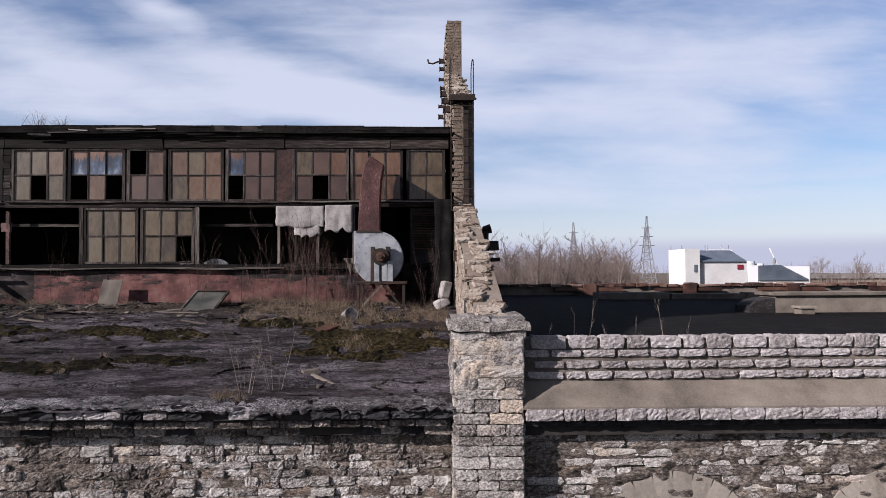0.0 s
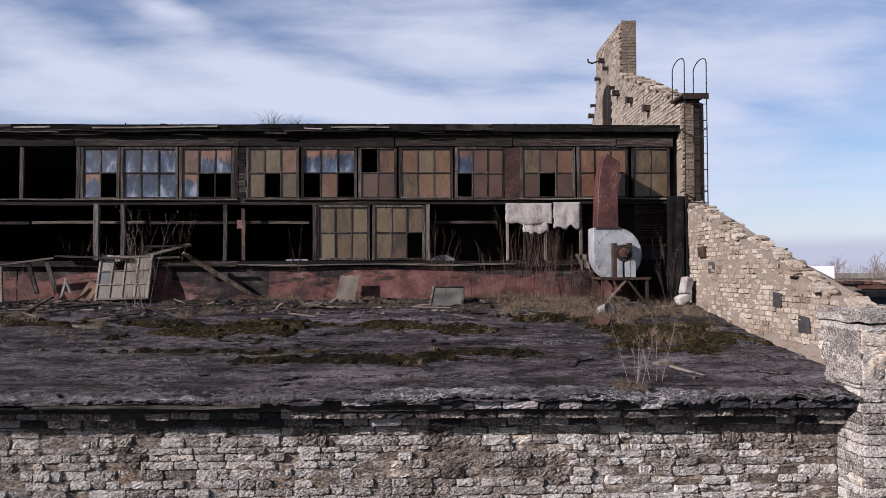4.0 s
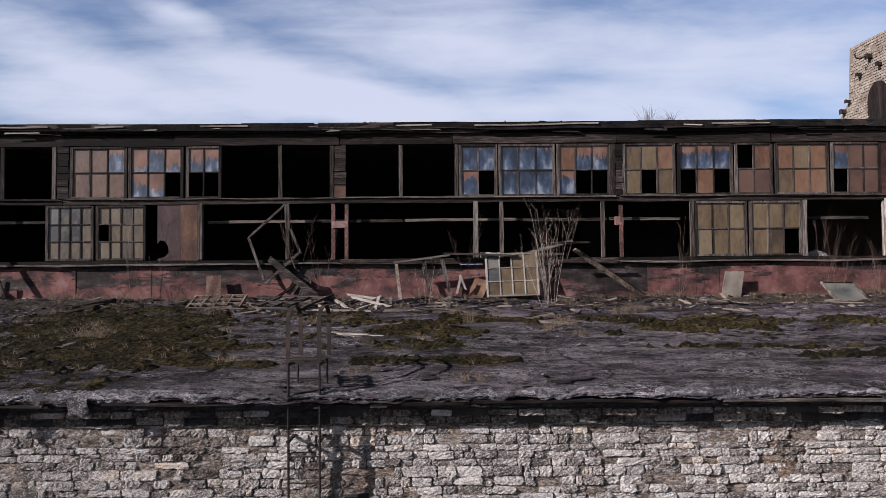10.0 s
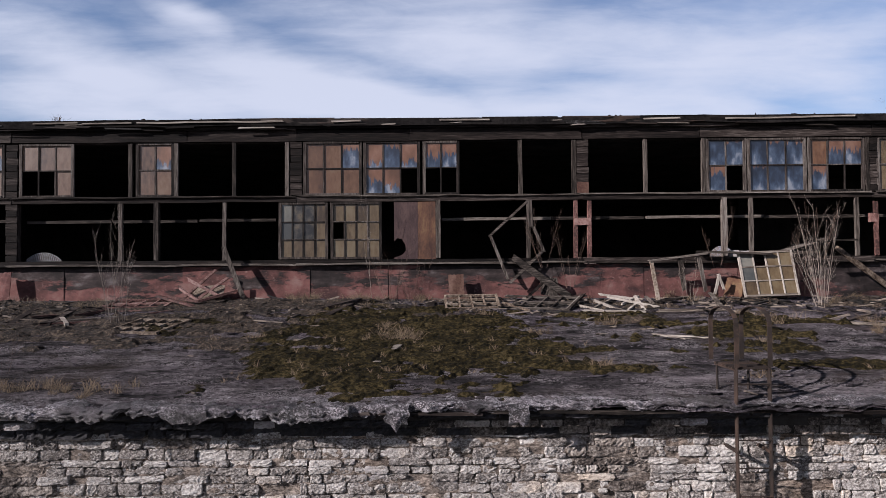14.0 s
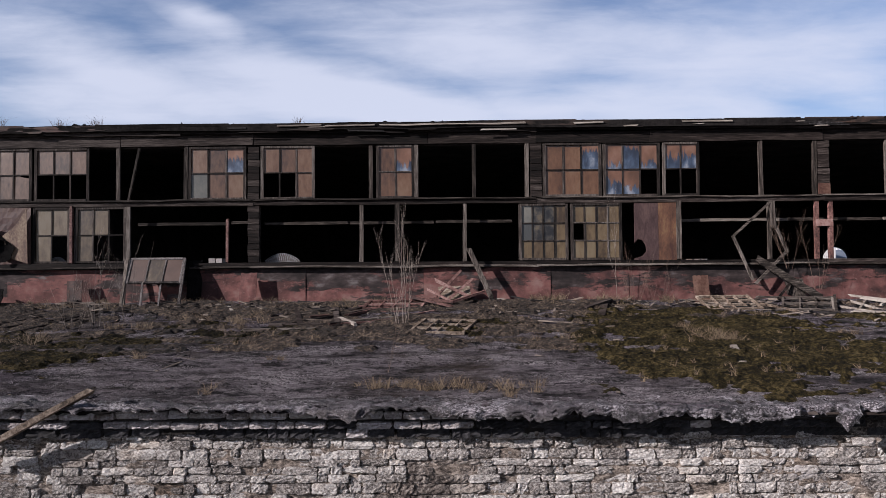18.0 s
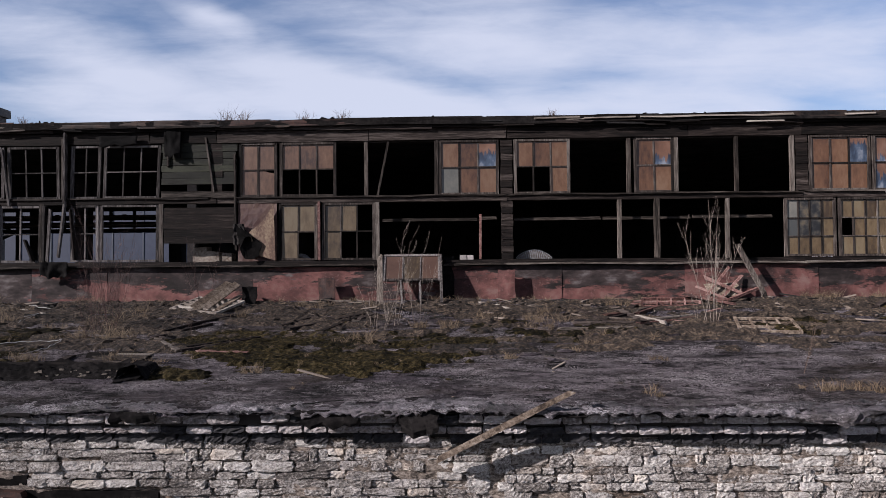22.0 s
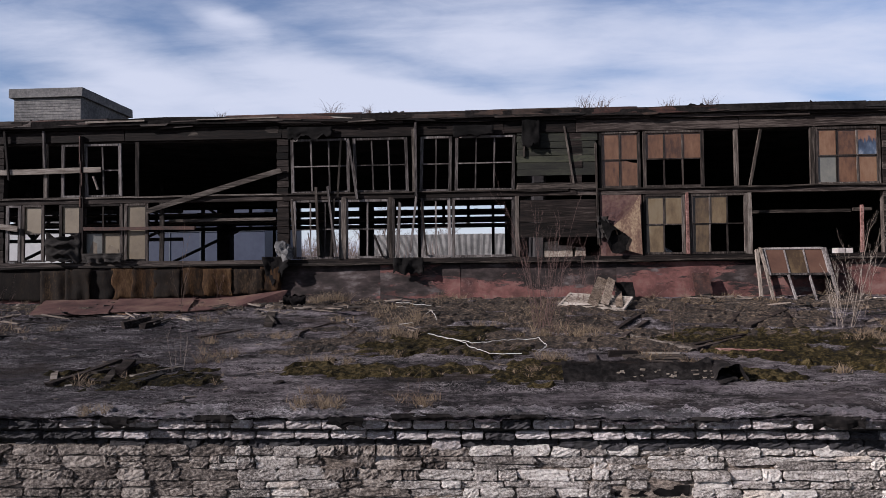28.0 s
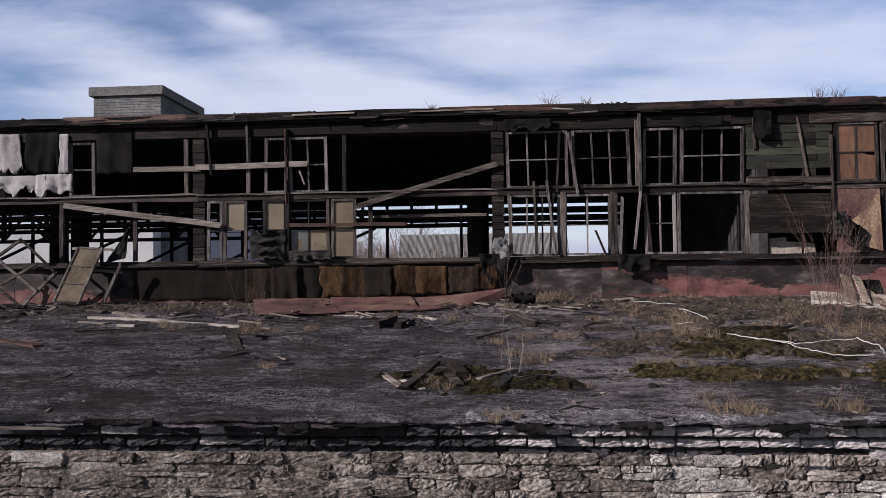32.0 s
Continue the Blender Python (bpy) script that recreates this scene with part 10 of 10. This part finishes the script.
plant = stand("white_factory", (75, 178, 0), "white clad factory with dark lean-to roofs", "building")
part("block", one_box(61.9, 65.4, 174, 186, 0, 13.4), GREY_CLAD, plant, "tall grey-white block")
part("hall", one_box(65.42, 77.2, 175, 190, 0, 10.2), GREY_CLAD, plant)
b = prism(bmesh.new(), [(174.6, 10.2), (174.6, 10.5), (184, 13.3), (190, 13.3), (190, 10.2)], "x", 65.5, 76.9)
part("roof", b, SLATE, plant, "dark slate-coloured sheet roof")
part("upper_block", one_box(72.0, 77.6, 184.5, 190, 0, 13.5), WHITE_CLAD, plant)
part("annex", one_box(77.3, 79.6, 174.5, 186, 0, 9.4), WHITE_CLAD, plant)
b = prism(bmesh.new(), [(79.7, 5.8), (79.7, 9.3), (85.0, 9.5), (91.8, 6.0), (91.8, 5.8)], "y", 174.2, 180)
part("annex_roof", b, SLATE, plant)
part("annex_back", one_box(86, 95.5, 181, 188, 0, 9.2), WHITE_CLAD, plant)
part("annex_wall", one_box(79.7, 92.0, 174.6, 180, 0, 5.8), GREY_CLAD, plant)
part("sign", one_box(74.8, 76.2, 174.8, 174.95, 8.5, 9.6), SIGN_RED, plant)
part("window", one_box(64.0, 64.7, 173.85, 173.98, 7.8, 9.6), SLATE, plant)
for x in (62.2, 65.0, 76.9, 70.9, 71.6, 75.2):
    part("mast", tube(bmesh.new(), [(x, 185, 13.3), (x, 185, 14.6)], 0.12, sides=5), STEEL, plant)
tanks = stand("storage_tanks", (92, 190, 0), "white storage tanks behind the factory", "tank")
for x, r, h in ((79.5, 1.5, 9.6), (82.0, 2.4, 10.2), (85.5, 1.4, 9.6)):
    b = tube(bmesh.new(), [(x + 6, 200, 0), (x + 6, 200, h), (x + 6, 200, h + 0.5)], r, r * 0.9, 18)
    part("tank", b, WHITE_CLAD, tanks)


def pylon(x, y, h, w, label):
    t = stand("power_pylon", (x, y, 0), label, "pylon", "power pylons")
    r = h / 170

    def leg(z):
        return w * (1 - z / h) ** 1.25 / 2 + w * 0.03
    for sx in (-1, 1):
        for sy in (-1, 1):
            part("leg", tube(bmesh.new(), [(x + sx * leg(z), y + sy * leg(z), z) for z in np.linspace(0, h, 9)], r, sides=4), STEEL, t)
    zs = [h * (1 - 0.84 ** k) for k in range(12)]
    for z0, z1 in zip(zs, zs[1:]):
        for sy in (-1, 1):
            b = bmesh.new()
            beam(b, (x - leg(z0), y + sy * leg(z0), z0), (x + leg(z1), y + sy * leg(z1), z1), r, r, 1, 0, chew=0)
            beam(b, (x + leg(z0), y + sy * leg(z0), z0), (x - leg(z1), y + sy * leg(z1), z1), r, r, 1, 0, chew=0)
            beam(b, (x + leg(z1), y + sy * leg(z1), z1), (x - leg(z1), y + sy * leg(z1), z1), r, r, 1, 0, chew=0)
            part("lattice", b, STEEL, t)
    for z, a in ((h * 0.6, 0.11), (h * 0.72, 0.09), (h * 0.84, 0.07)):
        part("crossarm", one_beam((x - h * a, y, z), (x + h * a, y, z), r * 2, r * 1.5, 1, 0, chew=0), STEEL, t)
    return t


pylon(100, 330, 33, 7, "grey steel lattice power pylon")
pylon(87, 430, 37, 8, "grey steel lattice power pylon far off")
for x, y, h in ((215, 520, 22), (226, 560, 19), (300, 760, 24), (330, 690, 26)):
    crane = stand("harbour_crane", (x, y, 0), "pale harbour crane on the skyline", "crane", "harbour cranes")
    part("mast", one_beam((x, y, 0), (x, y, h * 0.8), 2.0, 2.0, 3), STEEL, crane)
    part("jib", one_beam((x + 3, y, h * 0.55), (x - 4, y, h * 1.15), 0.8, 0.8, 3), WHITE_CLAD, crane)
for i in range(7):
    x = 150 + 40 * i
    house = stand("low_warehouse", (x, 330 + 12 * i, 0), "long low warehouse on the skyline", "building", "far warehouses")
    part("wall", one_box(x - 18, x + 18, 330 + 12 * i, 345 + 12 * i, 0, 4.5), BRICK, house)
    part("roof", prism(bmesh.new(), [(x - 19, 4.5), (x + 19, 4.5), (x + 17, 6.6), (x - 17, 6.6)], "y", 329 + 12 * i, 346 + 12 * i), CORRUGATED, house)

# yard seen through the west end of the hall
shed = stand("corrugated_shed", (-42, 95, 0), "shed with a weathered corrugated roof slope", "shed")
b = bmesh.new()
nW = 140
for i in range(nW):
    x0 = -51 + 22 * i / nW
    x1 = -51 + 22 * (i + 0.5) / nW
    box(b, x0, x1, -0.1, 0.0, 0, 6.2, 0, Matrix.Translation((0, 95, 8.3)) @ Matrix.Rotation(radians(-42), 4, "X"))
    x0, x1 = x1, -51 + 22 * (i + 1) / nW
    box(b, x0, x1, -0.02, 0.06, 0, 6.2, 0, Matrix.Translation((0, 95, 8.3)) @ Matrix.Rotation(radians(-42), 4, "X"))
part("roof_slope", b, CORRUGATED, shed)
part("wall", one_box(-51, -29, 95.2, 103, 0, 8.4), GREY_CLAD, shed)
blue = stand("blue_hall", (-66, 75, 0), "blue clad industrial hall with pipes", "building")
part("wall", one_box(-80, -55.2, 70, 84, 0, 15.5), BLUE_CLAD, blue)
for i in range(8):
    part("seam", one_box(-79.5 + 3 * i, -79.4 + 3 * i, 69.93, 70.02, 0, 15.5), SLATE, blue)
part("band", one_box(-80, -55.2, 69.9, 70.05, 12.0, 12.4), SLATE, blue)
pale = stand("pale_hall", (-80, 40, 0), "pale grey rendered hall beside the lift hut", "building")
part("wall", one_box(-110, -56.8, 40.0, 40.9, 0, 10.8), PALE_RENDER, pale)
for x0, x1, z1 in ((-33.0, -32.72, 8.5), (-32.74, -32.45, 8.4), (-32.4, -32.2, 8.36)):
    tagged(part("rubble_block", one_box(x0, x1, FY + 0.3, FY + 0.6, 8.04, z1, 0.02), BRICK_WASHED), "pale rubble block behind the broken boards", "rubble", "rubble behind the boards")
part("rubble_ledge", one_box(-33.4, -31.9, FY + 0.2, FY + 0.7, 7.96, 8.04), MORTAR, hall)


# bare trees: a trunk with limbs and many thin twigs
def bare_tree(height, seed, detail=4):
    random.seed(seed)
    t = stand("tree", (0, 0, 0), "leafless grey-brown tree with fine twigs", "tree", "bare trees")
    trunk = bmesh.new()
    top = [Vector((0, 0, 0))]
    d = Vector((0, 0, 1))
    for i in range(6):
        d = (d + Vector((rnd(-0.1, 0.1), rnd(-0.1, 0.1), 0))).normalized()
        top.append(top[-1] + d * height * 0.14)
    tube(trunk, top, height * 0.014, height * 0.005, 6)
    crown = bmesh.new()

    def limb(p, d, l, r, k):
        pts = [p]
        for i in range(3):
            d = (d + Vector((rnd(-1, 1), rnd(-1, 1), rnd(-0.3, 0.9))) * 0.16).normalized()
            pts.append(pts[-1] + d * l / 3)
        tube(crown, pts, r, r * 0.5, 3)
        if k > 0:
            for i in range(4 if k > 1 else 6):
                q = pts[random.choice((1, 2, 3))]
                a = rnd(0, math.tau)
                limb(q, (d * 0.9 + Vector((math.cos(a), math.sin(a), rnd(0.0, 0.6))) * 0.75).normalized(), l * rnd(0.4, 0.68), r * 0.5, k - 1)
    for i in range(15):
        j = rnd(1.4, 6)
        p = top[int(j)].lerp(top[min(6, int(j) + 1)], j % 1)
        a = rnd(0, math.tau)
        limb(p, Vector((math.cos(a), math.sin(a), rnd(0.5, 1.3))).normalized(), height * rnd(0.18, 0.3) * (1.25 - j / 9), height * 0.004, 3)
    part("trunk", trunk, BARK_FAR, t)
    part("crown", crown, BARK_FAR, t)
    return t


trees = [bare_tree(12 + 1.1 * k, 40 + k) for k in range(5)]
random.seed(77)
spots = []
for i in range(70):
    d = rnd(120, 240)
    spots.append((d * rnd(0.05, 0.27), d))
for i in range(34):
    d = rnd(100, 170)
    spots.append((-38 - (d - 0) * rnd(0.02, 0.28), d))
for i in range(14):
    d = rnd(260, 420)
    spots.append((d * rnd(0.3, 0.75), d))
for k, (x, y) in enumerate(spots):
    s = rnd(0.75, 1.1) * (1.15 if x < 0 else 1)
    src = trees[k % 5]
    if k < 5:
        src.matrix_basis = pose(x, y, 0, 0, 0, rnd(0, 360)) @ Matrix.Diagonal((s, s, s, 1))
    else:
        c = copy_thing(src, pose(x, y, 0, 0, 0, rnd(0, 360)))
        c.scale = (s, s, s)
# thickets that fill in under the trees
for k, (x0, x1, y) in enumerate(((8, 40, 150), (10, 70, 240), (-75, -40, 125), (-62, -40, 104), (100, 330, 330))):
    b = bmesh.new()
    for i in range(900):
        x, yy = rnd(x0, x1), y + rnd(-12, 12)
        h = rnd(7.0, 12.5)
        tube(b, [(x, yy, 0), (x + rnd(-0.4, 0.4), yy, h * 0.5), (x + rnd(-1.2, 1.2), yy + rnd(-1, 1), h)], 0.06, 0.02, 3)
        for j in range(5):
            z = h * rnd(0.35, 0.9)
            tube(b, [(x, yy, z), (x + rnd(-1.5, 1.5), yy + rnd(-1, 1), z + rnd(0.4, 1.6))], 0.03, 0.012, 3)
    tagged(part("thicket", b, BARK_FAR), "leafless brown thicket", "bushes", kind="stuff")
# weeds along the neighbouring parapet
for x, y, h in ((2.0, 9.5, 0.75), (2.45, 9.6, 0.5), (2.75, 9.5, 0.55), (3.2, 9.5, 0.8), (3.55, 9.6, 0.5), (8.1, 9.7, 0.7), (1.6, 9.4, 0.5), (7.4, 35, 1.0), (10.6, 35, 1.2)):
    sapling((x, y, 6.84), h, 2, BARK_PALE, 0.15)


# ---- stones and bricks ----
STAINED = [m for m in STONE_WALL if nz(m.translation.x, m.translation.z * 1.5, 17, 0.9) > (-0.5 if m.translation.x < -37 else 0.33)]
STONE_WALL = [m for m in STONE_WALL if nz(m.translation.x, m.translation.z * 1.5, 17, 0.9) <= (-0.5 if m.translation.x < -37 else 0.33)]
lay("stained_stone", front, STAINED, piece_meshes("stained_stone", LIMESTONE_STAINED, 10), LIMESTONE_STAINED, "stained_stones", 150, "brown-stained limestone rubble")
STONE_WALL.sort(key=lambda m: abs(m.translation.x + 16))
lay("stone", front, STONE_WALL, STONES, LIMESTONE, "stones", 300, "coursed limestone rubble")
CORNICE_PALE.sort(key=lambda m: abs(m.translation.x + 28))
lay("stone", cornice, CORNICE_PALE, PALE_STONES, LIMESTONE_PALE, "stones", 200)
CORNICE_DARK.sort(key=lambda m: abs(m.translation.x + 20))
lay("stained_stone", cornice, CORNICE_BROWN, piece_meshes("stained_stone", LIMESTONE_STAINED, 8, 0.04, jag=0.6), LIMESTONE_STAINED, "stained_stones", 80)
lay("sooty_stone", cornice, CORNICE_DARK, DARK_STONES, LIMESTONE_DARK, "sooty_stones", 100)
lay("stone", pier, PIER_STONES, STONES, LIMESTONE, "stones")
lay("parapet_block", side, PARAPET, PALE_STONES, LIMESTONE_PALE, "parapet_blocks", 200)
lay("stone", side, SIDE_STONES, STONES, LIMESTONE, "stones", 200)
lay("sooty_stone", side, SIDE_DARK, DARK_STONES, LIMESTONE_DARK, "sooty_stones", 60)
lay("voussoir", side, VOUSSOIRS, piece_meshes("voussoir", DRESSED, 6, 0.012, 3, 5, 0.12), DRESSED, "voussoirs")
lay("coping_stone", gable, COPING, piece_meshes("coping_stone", BRICK, 8), BRICK, "coping_stones")
lay("brick", gable, GABLE_LOW, OLD_BRICKS, BRICK, "bricks", 200)
lay("washed_brick", gable, GABLE_HIGH, BRICKS, BRICK_WASHED, "washed_bricks", 100)
lay("end_brick", gable, GABLE_END, piece_meshes("end_brick", BRICK_BROWN, 8, 0.05, 2, 1), BRICK_BROWN, "end_bricks")
